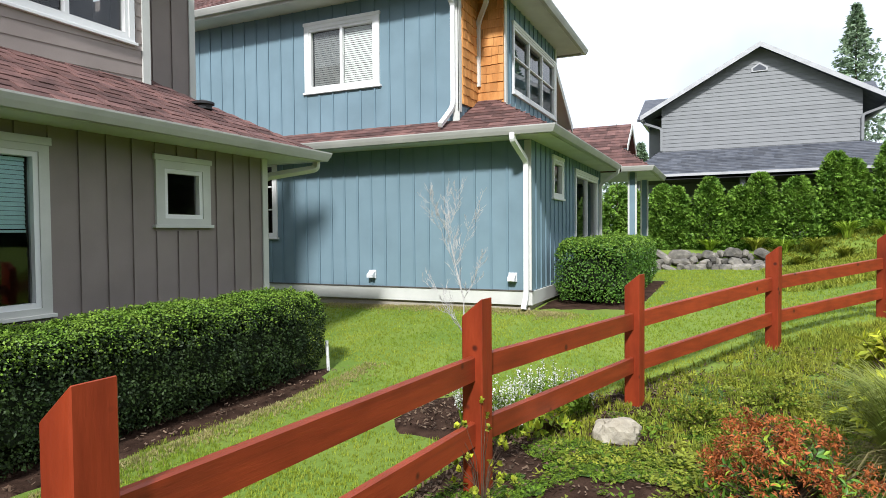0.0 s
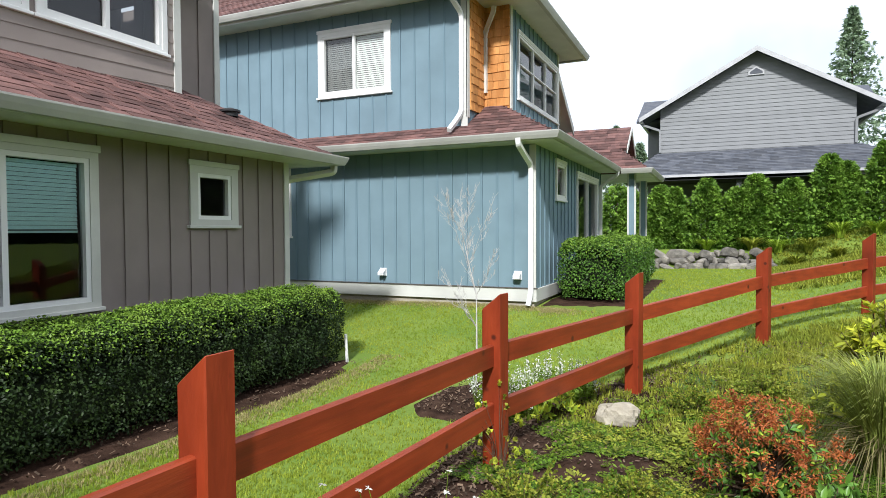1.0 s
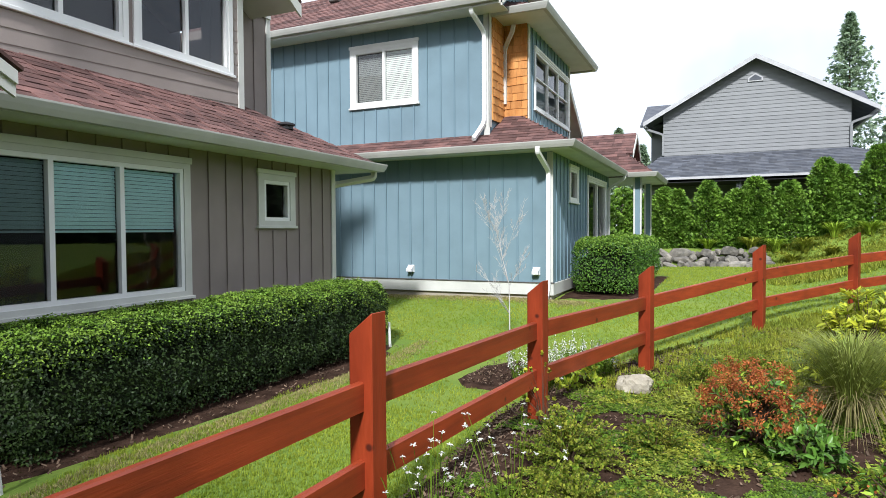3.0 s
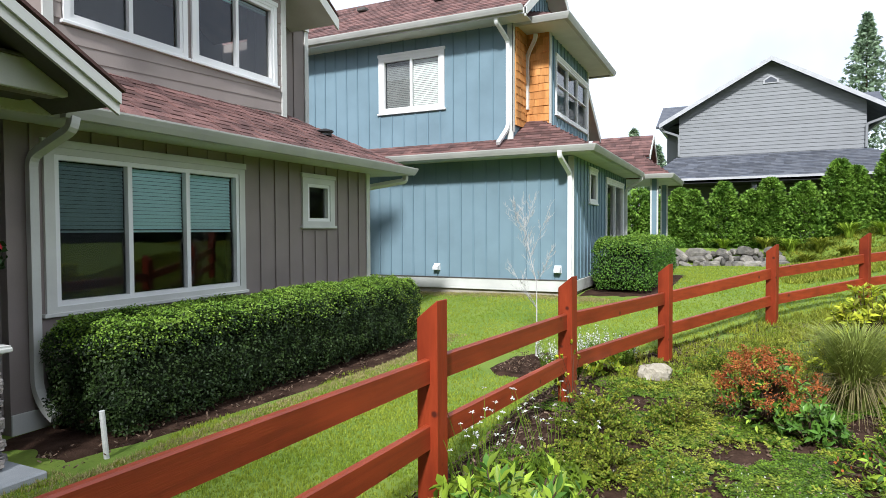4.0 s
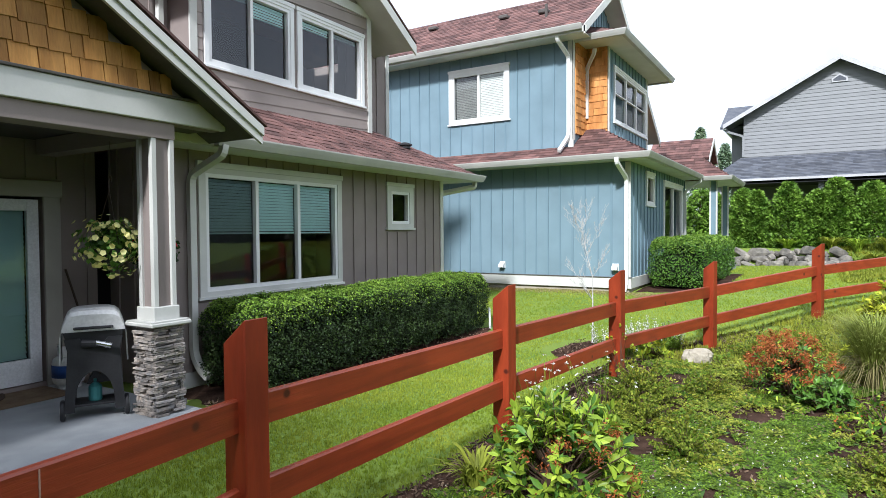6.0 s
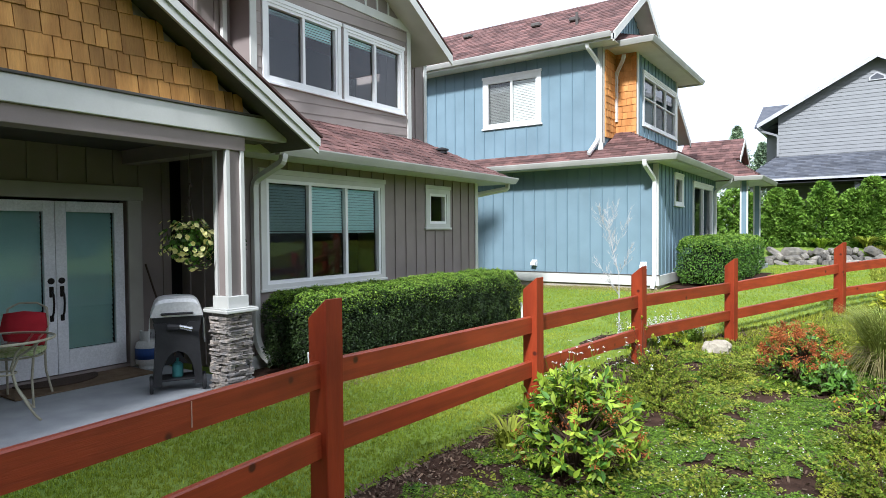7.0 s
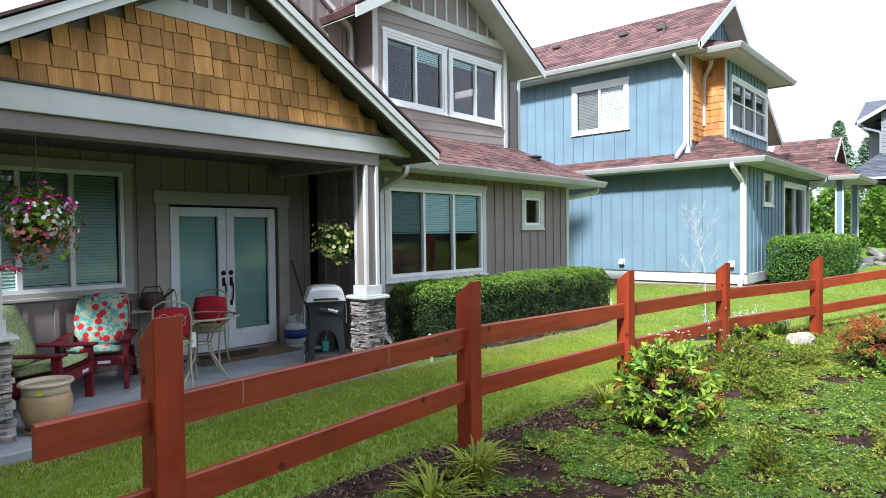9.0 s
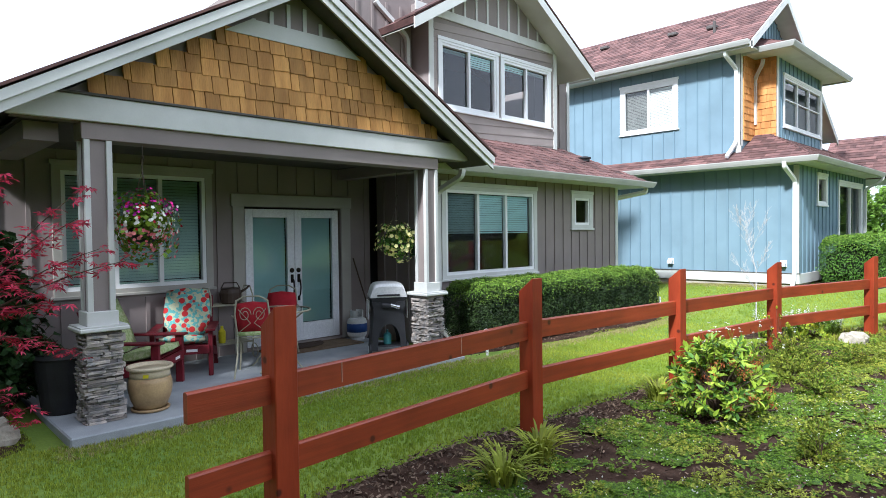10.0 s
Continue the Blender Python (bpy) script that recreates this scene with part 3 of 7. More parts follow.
boxes(house, "dark_fill_wall", M_DARK, (-8.4, -6.8, 0.06, -8.3, 6.05, 2.8), (-8.4, -1.1, 2.9, -8.3, 6.05, 5.3))
# porch wall and storey above it
DOOR, WIN_L = (-1.57, 0.03, 0.09, 2.07), (-3.76, -2.11, 1.05, 2.43)
wall(f_porch, -7.0, 0.6, -0.1, 3.0, [DOOR, WIN_L], M_TAUPE, house)
battens(f_porch, -7.0, 0.72, 0.05, 2.68, 0.305, U_BATTEN_T, house, [grow(DOOR, 0.2), grow(WIN_L, 0.12)])
wall(f_porch, -1.3, 6.25, 3.0, 5.9, [(1.7, 5.0, 3.4, 5.2)], M_TAUPE, house)
battens(f_porch, -1.3, 6.25, 3.0, 5.5, 0.305, U_BATTEN_T, house, [(1.4, 5.15, 2.9, 5.6)])
beam(f_porch, 6.16, 6.262, 0.0, 0.024, 3.1, 5.1, M_TRIM, house, "corner_board")
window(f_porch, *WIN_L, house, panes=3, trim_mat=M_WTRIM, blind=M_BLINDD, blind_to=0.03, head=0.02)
# upper bay with lap boards
WIN_U1, WIN_U2 = (1.83, 3.25, 3.85, 4.92), (3.46, 4.89, 3.85, 4.92)
BY0, BY1, BYC = 1.56, 5.16, 3.37
wall(f_up, BY0, BY1, 2.9, 5.4, [WIN_U1, WIN_U2], M_TAUPE, house, thick=0.14)
boxes(house, "wall", M_TAUPE, (PX, BY0, 2.9, UX - 0.14, BY0 + 0.14, 5.6), (PX, BY1 - 0.14, 2.9, UX - 0.14, BY1, 5.6))
mb = MB().prism([(UX, BY0, 5.4), (UX, BY1, 5.4), (UX, BYC, 6.45)], (-0.14, 0, 0))
part("gable_wall", mb, M_TAUPE, house)
laps(f_up, 3.2, 5.33, 0.155, lambda z: (BY0 + 0.1, BY1 - 0.1), U_PLANK_T, house, [grow(WIN_U1), grow(WIN_U2)])
window(f_up, *WIN_U1, house, panes=2, screens=(0,), trim=0.07, trim_mat=M_WHITE, blind=M_BLIND, blind_to=(2, 0.75), sill=True)
window(f_up, *WIN_U2, house, panes=2, screens=(1,), trim=0.07, trim_mat=M_WHITE, blind=M_BLIND, blind_to=(0.86, 2), sill=True)
beam(f_up, BY0 - 0.012, BY0 + 0.1, 0.0, 0.026, 3.2, 5.33, M_TRIM, house, "corner_board")
beam(f_up, BY1 - 0.1, BY1 + 0.012, 0.0, 0.026, 3.2, 5.33, M_TRIM, house, "corner_board")
beam(f_up, BY0 - 0.3, BY1 + 0.3, 0.0, 0.03, 5.33, 5.48, M_TRIM, house, "gable_band")
beam(f_up, BY1 + 0.012, 6.26, -0.41, -0.385, 5.02, 5.16, M_TRIM, house, "gable_band")
battens(f_up, BY0 + 0.1, BY1 - 0.1, 5.48, 6.4, 0.3, unit_box("batten", M_TRIM), house, top=lambda u: 5.48 + max(0.02, 0.61 * (BY1 - BYC - abs(u - BYC)) - 0.12))
# upper gable roof, ridge along x
def gable_roof(parent, x_front, x_back, yc, half, z_tip, slope, mat, deck=0.10, soffit=None):
    z_top = z_tip + half * slope
    for s in (-1, 1):
        roof_slab(parent, [(x_front, yc + s * half, z_tip), (x_back, yc + s * half, z_tip), (x_back, yc, z_top), (x_front, yc, z_top)], deck, soffit or mat)
    return z_top


gable_roof(house, -5.72, -14.0, BYC, 2.53, 5.02, 0.61, M_ROOFJ)
for s in (-1, 1):
    rake(house, -5.715, BYC + s * 2.53, 5.0, BYC, 5.0 + 2.53 * 0.61, 0.17, 0.03, M_TRIM)
    roof_slab(house, [(-5.72, BYC + s * 2.47, 4.915), (-6.6, BYC + s * 2.47, 4.915), (-6.6, BYC, 4.915 + 2.47 * 0.61), (-5.72, BYC, 4.915 + 2.47 * 0.61)], 0.012, M_TRIM, "soffit")
    mb = MB().prism([(-5.68, BYC + s * 2.53, 5.035), (-5.68, BYC, 5.035 + 2.53 * 0.61), (-5.68, BYC, 5.06 + 2.53 * 0.61), (-5.68, BYC + s * 2.53, 5.06)], (-0.5, 0, 0))
    part("roof_edge", mb, M_ROOF, house)
# skirt roof over the lower front, hipped at its far corner
E0, EZ, SL = -4.93, 2.70, 0.545
ztop = EZ + (E0 - UX) * SL
zmain = EZ + (E0 - PX) * SL
SKIRT = [(E0, 0.35, EZ), (E0, 6.78, EZ), (PX, 6.78 - (E0 - PX), zmain), (PX, 0.35, zmain)]
roof_slab(house, SKIRT, 0.09, M_ROOF)
roof_slab(house, [(E0, 6.78, EZ), (-14, 6.78, EZ), (-14, 6.27, EZ + 0.28), (E0 - 0.51, 6.27, EZ + 0.28)], 0.09, M_ROOF)
boxes(house, "soffit", M_TRIM, (GX - 0.02, 0.36, 2.585, E0 - 0.012, 6.76, 2.597), (-8, 6.26, 2.585, GX - 0.03, 6.76, 2.597))
boxes(house, "fascia", M_TRIM, (E0 - 0.02, 0.36, 2.598, E0, 6.78, 2.69), (-8, 6.76, 2.598, E0 - 0.02, 6.78, 2.69))
gutter(house, [(E0 + 0.004, 0.92, 2.70), (E0 + 0.004, 6.785, 2.70), (-8, 6.785, 2.70)], size=0.115)
downspout(house, [(E0 + 0.06, 1.0, 2.60), (E0 + 0.06, 0.98, 2.5), (GX + 0.06, 0.93, 2.3), (GX + 0.06, 0.93, 0.35), (GX + 0.16, 0.93, 0.2), (GX + 0.3, 0.93, 0.12)])
downspout(house, [(E0 - 0.1, 6.84, 2.60), (E0 - 0.1, 6.84, 2.5), (GX - 0.1, 6.31, 2.36), (GX - 0.1, 6.31, 0.1)])
downspout(house, [(PX + 0.05, 0.75, 5.45), (PX + 0.05, 0.8, 5.4), (PX + 0.05, 1.42, 5.0), (PX + 0.05, 1.42, 3.4)], r=0.04)
# roof vent
mb = MB().lathe([(0.10, 0), (0.10, 0.05), (0.13, 0.055), (0.13, 0.08), (0.03, 0.11)], 12, pose(-5.72, 5.55, EZ + (E0 + 5.72) * SL - 0.005))
part("roof_vent", mb, material("black_vent", (0.03, 0.03, 0.032), None, 0.5, 8, 60, 0.05), house, "black plastic roof vent", smooth=False)

# ---- porch of the taupe house ----
PYC, PHALF, PTIP, PSL = -1.945, 2.83, 2.71, 0.59
f_beam = Face("x", -4.50)
PTOP = gable_roof(house, -4.19, -14.0, PYC, PHALF, PTIP, PSL, M_ROOFJ, deck=0.08)
for s in (-1, 1):
    rake(house, -4.185, PYC + s * PHALF, PTIP - 0.01, PYC, PTOP - 0.01, 0.085, 0.045, M_TRIM)
    rake(house, -4.195, PYC + s * PHALF, PTIP - 0.085, PYC, PTOP - 0.085, 0.09, 0.03, M_TRIM)
    mb = MB().prism([(-4.13, PYC + s * (PHALF + 0.03), PTIP - 0.005), (-4.13, PYC, PTOP + 0.012), (-4.13, PYC, PTOP + 0.04), (-4.13, PYC + s * (PHALF + 0.03), PTIP + 0.022)], (-0.7, 0, 0))
    part("roof_edge", mb, M_ROOF, house)
    # dark soffit: shade under the porch roof is put into its colour
    zz = PTIP - 0.10
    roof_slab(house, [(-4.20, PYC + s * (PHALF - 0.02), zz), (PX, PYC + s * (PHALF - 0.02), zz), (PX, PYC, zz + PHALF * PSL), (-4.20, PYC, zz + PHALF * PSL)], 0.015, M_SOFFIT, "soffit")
# beam, cream band, shingled gable, upper band
beam(f_beam, -4.05, 0.16, -0.24, -0.002, 2.51, 2.66, M_TAUPE, house, "beam", "taupe porch beam")
beam(f_beam, -4.58, 0.69, -0.03, 0.035, 2.66, 2.875, M_TRIM, house, "porch_band", "cream board across the porch")
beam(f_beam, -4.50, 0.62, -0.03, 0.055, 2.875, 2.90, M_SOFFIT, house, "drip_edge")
gz = lambda y: PTIP - 0.19 + PSL * (PHALF - abs(y - PYC))
mb = MB().prism([(-4.51, PYC - 2.6, gz(PYC - 2.6)), (-4.51, PYC + 2.6, gz(PYC + 2.6)), (-4.51, PYC, gz(PYC) + 0.1)], (-0.12, 0, 0))
part("gable_wall", mb, M_TAUPE, house)
BANDZ = 3.70
hw = lambda z: (gz(PYC) - z) / PSL
mb = MB()
mb.prism([(-4.50, PYC - hw(BANDZ), BANDZ), (-4.50, PYC + hw(BANDZ), BANDZ), (-4.50, PYC + hw(BANDZ + 0.17), BANDZ + 0.17), (-4.50, PYC - hw(BANDZ + 0.17), BANDZ + 0.17)], (0.04, 0, 0))
part("gable_band", mb, M_TRIM, house)
f_gab = Face("x", -4.51)
battens(f_gab, PYC - 0.6, PYC + 0.6, BANDZ + 0.17, 4.3, 0.2, unit_box("batten", M_TRIM), house, top=lambda u: max(gz(u), BANDZ + 0.18), start=0.1)
shingle_pieces("cedar_shingle", U_CEDAR, house, [(-4.508, PYC - hw(2.90), 2.90), (-4.508, PYC + hw(2.90), 2.90), (-4.508, PYC + hw(BANDZ), BANDZ), (-4.508, PYC - hw(BANDZ), BANDZ)],
               0.168, (0.1, 0.21), 0.026, 5, gap=0.008, uneven=0.008, out=Vector((1, 0, 0)))
# slab, ceiling, posts on stone plinths
mb = MB().cbox(PX + 0.001, -4.26, -0.12, -4.19, 0.31, 0.05, 0.012)
part("porch_slab", mb, M_CONC, house, "grey broom-finished concrete slab")
# ceiling in the same dark tone, which carries the porch shade
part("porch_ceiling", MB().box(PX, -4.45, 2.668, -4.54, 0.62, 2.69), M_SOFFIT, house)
boxes(house, "beam", M_TAUPE, (-6.5, -4.42, 2.5, -4.76, -4.16, 2.66), (-6.5, -0.06, 2.5, -4.76, 0.14, 2.66))
M_LEDGE = material("grey_ledgestone", (0.22, 0.21, 0.205), (0.40, 0.345, 0.295), 0.85, 14, 60, 0.7, spread=0.5)
U_LEDGE = [unit_box("ledge_stone", M_LEDGE, 0.09, 0.05, s) for s in range(5)]
M_GROUT = material("shadowed_mortar", (0.05, 0.048, 0.045), None, 0.95, 10, 60, 0.3)


def column(cx, cy, seed):
    col = thing("porch_column", "square taupe porch post on a grey ledgestone plinth", "column", "porch columns", at=(cx, cy, 0.05))
    part("plinth", MB().box(-0.115, -0.115, 0, 0.115, 0.115, 0.80), M_GROUT, col)
    rnd = random.Random(seed)
    # thin courses on the two faces towards the garden, thicker ones on the faces towards the house
    for a, tall, wide in ((0, (0.013, 0.034), (0.05, 0.19)), (3, (0.013, 0.034), (0.05, 0.19)), (1, (0.04, 0.08), (0.12, 0.26)), (2, (0.04, 0.08), (0.12, 0.26))):
        n = Vector((math.cos(a * math.pi / 2), math.sin(a * math.pi / 2), 0))
        t = Vector((-n.y, n.x, 0))
        z = 0.0
        while z < 0.79:
            h = min(rnd.uniform(*tall), 0.80 - z)
            u = -0.145
            while u < 0.14:
                v = min(u + rnd.uniform(*wide), 0.145)
                if 0.145 - v < 0.04:
                    v = 0.145
                d = rnd.uniform(0.028, 0.082)
                tip = rnd.uniform(-0.06, 0.06)
                piece("ledge_stone", rnd.choice(U_LEDGE), col, n * (0.100 + d / 2) + t * (u + v) / 2 + Vector((0, 0, z + h / 2)), t * (v - u - 0.003) + Vector((0, 0, tip * (v - u))), n * d, Vector((0, 0, h - 0.003)))
                u = v
            z += h
    mb = MB().cbox(-0.20, -0.20, 0.80, 0.20, 0.20, 0.835, 0.008)
    mb.prism([(-0.19, -0.19, 0.835), (0.19, -0.19, 0.835), (0.19, 0.19, 0.835), (-0.19, 0.19, 0.835)], (0, 0, 0.012))
    part("cap", mb, M_TRIM, col, "cream plinth cap")
    part("post_base", MB().cbox(-0.128, -0.128, 0.84, 0.128, 0.128, 0.97, 0.006), M_TRIM, col)
    part("post", MB().box(-0.088, -0.088, 0.97, 0.088, 0.088, 2.51), M_TAUPE, col, "taupe boxed post")
    for sx in (-1, 1):
        for sy in (-1, 1):
            mb = MB().cbox(sx * 0.088 - 0.024, sy * 0.088 - 0.024, 0.97, sx * 0.088 + 0.024, sy * 0.088 + 0.024, 2.51, 0.004)
            part("corner_trim", mb, M_TRIM, col, "cream corner strip")
    return col


column(-4.62, 0.04, 11)
column(-4.62, -3.92, 12)

# double door
door = part("double_door", MB().box(PX - 0.10, -1.62, 0.05, PX - 0.06, 0.02, 0.09), M_SOFFIT, house, "white glazed double door with dark handles")
M_DOOR = material("white_door_paint", (0.78, 0.79, 0.80), (0.72, 0.73, 0.74), 0.45, 3, 50, 0.03)
M_FROST = glass("door_glass", (0.8, 0.9, 0.9), 0.08)
M_BRONZE = material("dark_bronze", (0.035, 0.03, 0.028), None, 0.35, 8, 60, 0.05, metal=0.8)
mb = MB()
f_porch.box(mb, DOOR[0] - 0.17, DOOR[0], 0.0, 0.03, 0.05, DOOR[3], 0.004)
f_porch.box(mb, DOOR[1], DOOR[1] + 0.17, 0.0, 0.03, 0.05, DOOR[3], 0.004)
f_porch.box(mb, DOOR[0] - 0.19, DOOR[1] + 0.19, 0.0, 0.036, DOOR[3], DOOR[3] + 0.17, 0.004)
part("door_trim", mb, M_WTRIM, house)
mid = (DOOR[0] + DOOR[1]) / 2
for a, b, s in ((DOOR[0] + 0.03, mid - 0.003, 1), (mid + 0.003, DOOR[1] - 0.03, -1)):
    mb = MB()
    f_porch.box(mb, a, a + 0.115, -0.07, -0.02, 0.10, DOOR[3] - 0.03, 0.003)
    f_porch.box(mb, b - 0.115, b, -0.07, -0.02, 0.10, DOOR[3] - 0.03, 0.003)
    f_porch.box(mb, a + 0.115, b - 0.115, -0.07, -0.02, 0.10, 0.36, 0.003)
    f_porch.box(mb, a + 0.115, b - 0.115, -0.07, -0.02, DOOR[3] - 0.15, DOOR[3] - 0.03, 0.003)
    part("door_leaf", mb, M_DOOR, door)
    mb = MB()
    f_porch.box(mb, a + 0.115, b - 0.115, -0.05, -0.044, 0.36, DOOR[3] - 0.15)
    del mb.f[4]
    part("pane", mb, M_FROST, door).visible_shadow = False
    mb = MB()
    z = DOOR[3] - 0.17
    while z > 0.38:
        d = 0.012 if z > 0.82 else 0.03
        mb.add([f_porch.p(a + 0.12, -0.085, z - 0.03), f_porch.p(b - 0.12, -0.085, z - 0.03), f_porch.p(b - 0.12, -0.085 - d, z + 0.03), f_porch.p(a + 0.12, -0.085 - d, z + 0.03)], [(0, 1, 2, 3)])
        z -= 0.058
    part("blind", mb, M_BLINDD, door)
    hy = (mid - 0.055) if s == 1 else (mid + 0.055)
    mb = MB()
    mb.lathe([(0.035, 0), (0.035, 0.012), (0.022, 0.02)], 12, pose(PX - 0.02, hy, 1.15, 0, 90, 0))
    f_porch.box(mb, hy - 0.022, hy + 0.022, -0.02, 0.0, 0.97, 1.09, 0.006)
    mb.tube([(PX - 0.005, hy, 1.04), (PX + 0.035, hy, 1.0), (PX + 0.045, hy, 0.9), (PX + 0.03, hy, 0.8), (PX - 0.01, hy, 0.74)], 0.011, 6)
    f_porch.box(mb, hy - 0.02, hy + 0.02, -0.02, -0.005, 0.70, 0.77, 0.005)
    part("door_handle", mb, M_BRONZE, door, "dark bronze handle set")

# the shingles of the skirt roof, and the joined ones of the higher roofs
shingle_pieces("shingle", U_SHINGLE, house, SKIRT, 0.15, (0.24, 0.42), 0.013, 21)
zt = PTIP + PHALF * PSL
shingle_stuff(house, [[(-4.3, PYC + PHALF, PTIP), (PX, PYC + PHALF, PTIP), (PX, PYC, zt), (-4.3, PYC, zt)],
                      [(PX, PYC - PHALF, PTIP), (-4.3, PYC - PHALF, PTIP), (-4.3, PYC, zt), (PX, PYC, zt)]], 0.15, (0.16, 0.36), 0.008, 22, M_ROOFJ)

# ---- the blue house ----
blue = thing("blue_house", "two-storey blue board-and-batten house with orange shingle panels", "house")
BX, BY, UXB = -2.78, 9.30, -3.98
b_south, b_east, b_up = Face("y", BY), Face("x", BX), Face("x", UXB)
W_UP, W_SIDE = (-6.93, -5.545, 4.25, 5.33), (-8.6, -7.78, 1.6, 2.95)
wall(b_south, -12.5, BX, 0.66, 3.2, [W_SIDE], M_BLUE, blue)
wall(b_south, -12.5, UXB, 3.2, 5.8, [W_UP], M_BLUE, blue)
battens(b_south, -12.4, BX - 0.05, 0.70, 3.06, 0.2775, U_BATTEN_B, blue, [grow(W_SIDE)], width=0.04, start=0.083)
battens(b_south, -12.4, UXB - 0.1, 3.40, 5.75, 0.29, U_BATTEN_B, blue, [grow(W_UP, 0.11)], width=0.03)
window(b_south, *W_UP, blue, panes=2, screens=(0,), trim=0.095, trim_mat=M_WHITE, blind=M_BLINDW, blind_to=0.02)
window(b_south, *W_SIDE, blue, panes=1, trim=0.07, trim_mat=M_WHITE, bars=(0.36, 0.68))
SW, SD = (10.72, 11.38, 2.27, 2.88), (12.55, 14.85, 0.62, 2.80)
wall(b_east, BY + 0.16, 15.4, 0.66, 3.2, [SW, SD], M_BLUE, blue)
battens(b_east, BY, 15.4, 0.70, 3.06, 0.30, U_BATTEN_B, blue, [grow(SW), grow(SD)], width=0.035, start=0.3)
window(b_east, *SW, blue, panes=1, trim=0.07, trim_mat=M_WHITE)
window(b_east, *SD, blue, panes=2, trim=0.07, trim_mat=M_WHITE, sill=False, name="sliding_door")
boxes(blue, "wall", M_BLUE, (-12.5, 20.0, 0.3, -4.2, 20.16, 3.2), (-12.5, BY + 0.16, 0.3, -12.34, 20, 5.0), (-12.3, 14.5, 3.2, UXB - 0.16, 14.66, 5.0), (-4.36, 15.24, 0.3, BX - 0.16, 15.4, 3.2), (-4.36, 15.4, 0.3, -4.2, 20, 3.2))
# the same added dark floors and partitions inside the blue house
boxes(blue, "dark_fill_floor", M_DARK, (-12.3, BY + 0.17, 0.5, BX - 0.17, 15.2, 0.6), (-12.3, BY + 0.17, 3.1, UXB - 0.17, 14.4, 3.18))
boxes(blue, "dark_fill_wall", M_DARK, (-12.3, BY + 2.2, 0.6, BX - 2.2, BY + 2.3, 3.1), (-12.3, BY + 2.0, 3.18, UXB - 1.8, BY + 2.1, 5.7))
beam(b_south, -12.5, BX + 0.03, 0.0, 0.03, 0.47, 0.69, M_TRIM, blue, "base_board", "cream base board")
beam(b_east, BY - 0.0, 15.4, 0.0, 0.03, 0.47, 0.69, M_TRIM, blue, "base_board", "cream base board")
part("foundation", MB().box(-12.4, BY + 0.02, -0.2, BX - 0.02, 15.4, 0.47), M_FOUND, blue)
part("water_table", MB().box(-12.5, BY - 0.045, 0.69, BX + 0.045, BY, 0.705), M_SOFFIT, blue)
beam(b_south, BX - 0.09, BX + 0.02, 0.0, 0.024, 0.705, 3.06, M_TRIM, blue, "corner_board")
beam(b_south, UXB - 0.1, UXB + 0.02, 0.0, 0.024, 3.35, 5.75, M_TRIM, blue, "corner_board")
# upper east side: shingled wall, bay with a window
BAYX, BAY0, BAY1 = -3.47, 10.12, 13.72
W_BAY = (10.62, 13.56, 4.15, 5.30)
f_bay, f_bays = Face("x", BAYX), Face("y", BAY0)
part("wall", MB().box(UXB - 0.16, BY + 0.16, 3.2, UXB, 15.6, 5.8), M_BLUE, blue)
wall(f_bay, BAY0, BAY1, 3.3, 5.75, [W_BAY], M_BLUE, blue)
boxes(blue, "wall", M_BLUE, (UXB, BAY0, 3.3, BAYX - 0.16, BAY0 + 0.14, 5.75), (UXB, BAY1 - 0.14, 3.3, BAYX - 0.16, BAY1, 5.75))
battens(f_bay, BAY0, BAY1, 3.6, 5.72, 0.3, U_BATTEN_B, blue, [grow(W_BAY)], width=0.035, start=0.3)
window(f_bay, *W_BAY, blue, panes=3, trim=0.06, trim_mat=M_WHITE, bars=(0.55,))
beam(f_bay, BAY0 - 0.012, BAY0 + 0.1, 0.0, 0.024, 3.55, 5.7, M_TRIM, blue, "corner_board")
beam(f_bay, BAY1 - 0.1, BAY1 + 0.012, 0.0, 0.024, 3.55, 5.7, M_TRIM, blue, "corner_board")
mb = MB()
b_up.box(mb, BY - 0.024, BY + 0.09, 0, 0.022, 3.6, 5.75)
part("corner_board", mb, M_TRIM, blue)
shingle_pieces("cedar_shingle", U_CEDARO, blue, [(UXB, BY + 0.09, 3.75), (UXB, BAY0, 3.75), (UXB, BAY0, 5.95), (UXB, BY + 0.09, 5.95)], 0.155, (0.1, 0.24), 0.028, 31, 0.008, Vector((1, 0, 0)))
shingle_pieces("cedar_shingle", U_CEDARO, blue, [(UXB, BAY0, 3.75), (BAYX, BAY0, 3.75), (BAYX, BAY0, 5.72), (UXB, BAY0, 5.72)], 0.155, (0.1, 0.24), 0.028, 32, 0.008, Vector((0, -1, 0)))
shingle_pieces("cedar_shingle", U_CEDARO, blue, [(UXB, BAY1, 3.75), (UXB, 15.3, 3.75), (UXB, 15.3, 4.3), (UXB, 14.0, 5.3), (UXB, BAY1, 5.6)], 0.155, (0.1, 0.24), 0.014, 33, 0.006, Vector((1, 0, 0)))
# skirt roof of the blue house: hip at the near corner
H0, HY, HZ, HS = -2.36, 8.84, 3.19, 0.575
S_EAST = [(H0, HY, HZ), (H0, 15.3, HZ), (UXB, 15.3, HZ + (H0 - UXB) * HS), (UXB, HY + (H0 - UXB), HZ + (H0 - UXB) * HS)]
S_SOUTH = [(-12.9, HY, HZ), (H0, HY, HZ), (H0 - 0.46, BY, HZ + 0.46 * HS), (-12.9, BY, HZ + 0.46 * HS)]
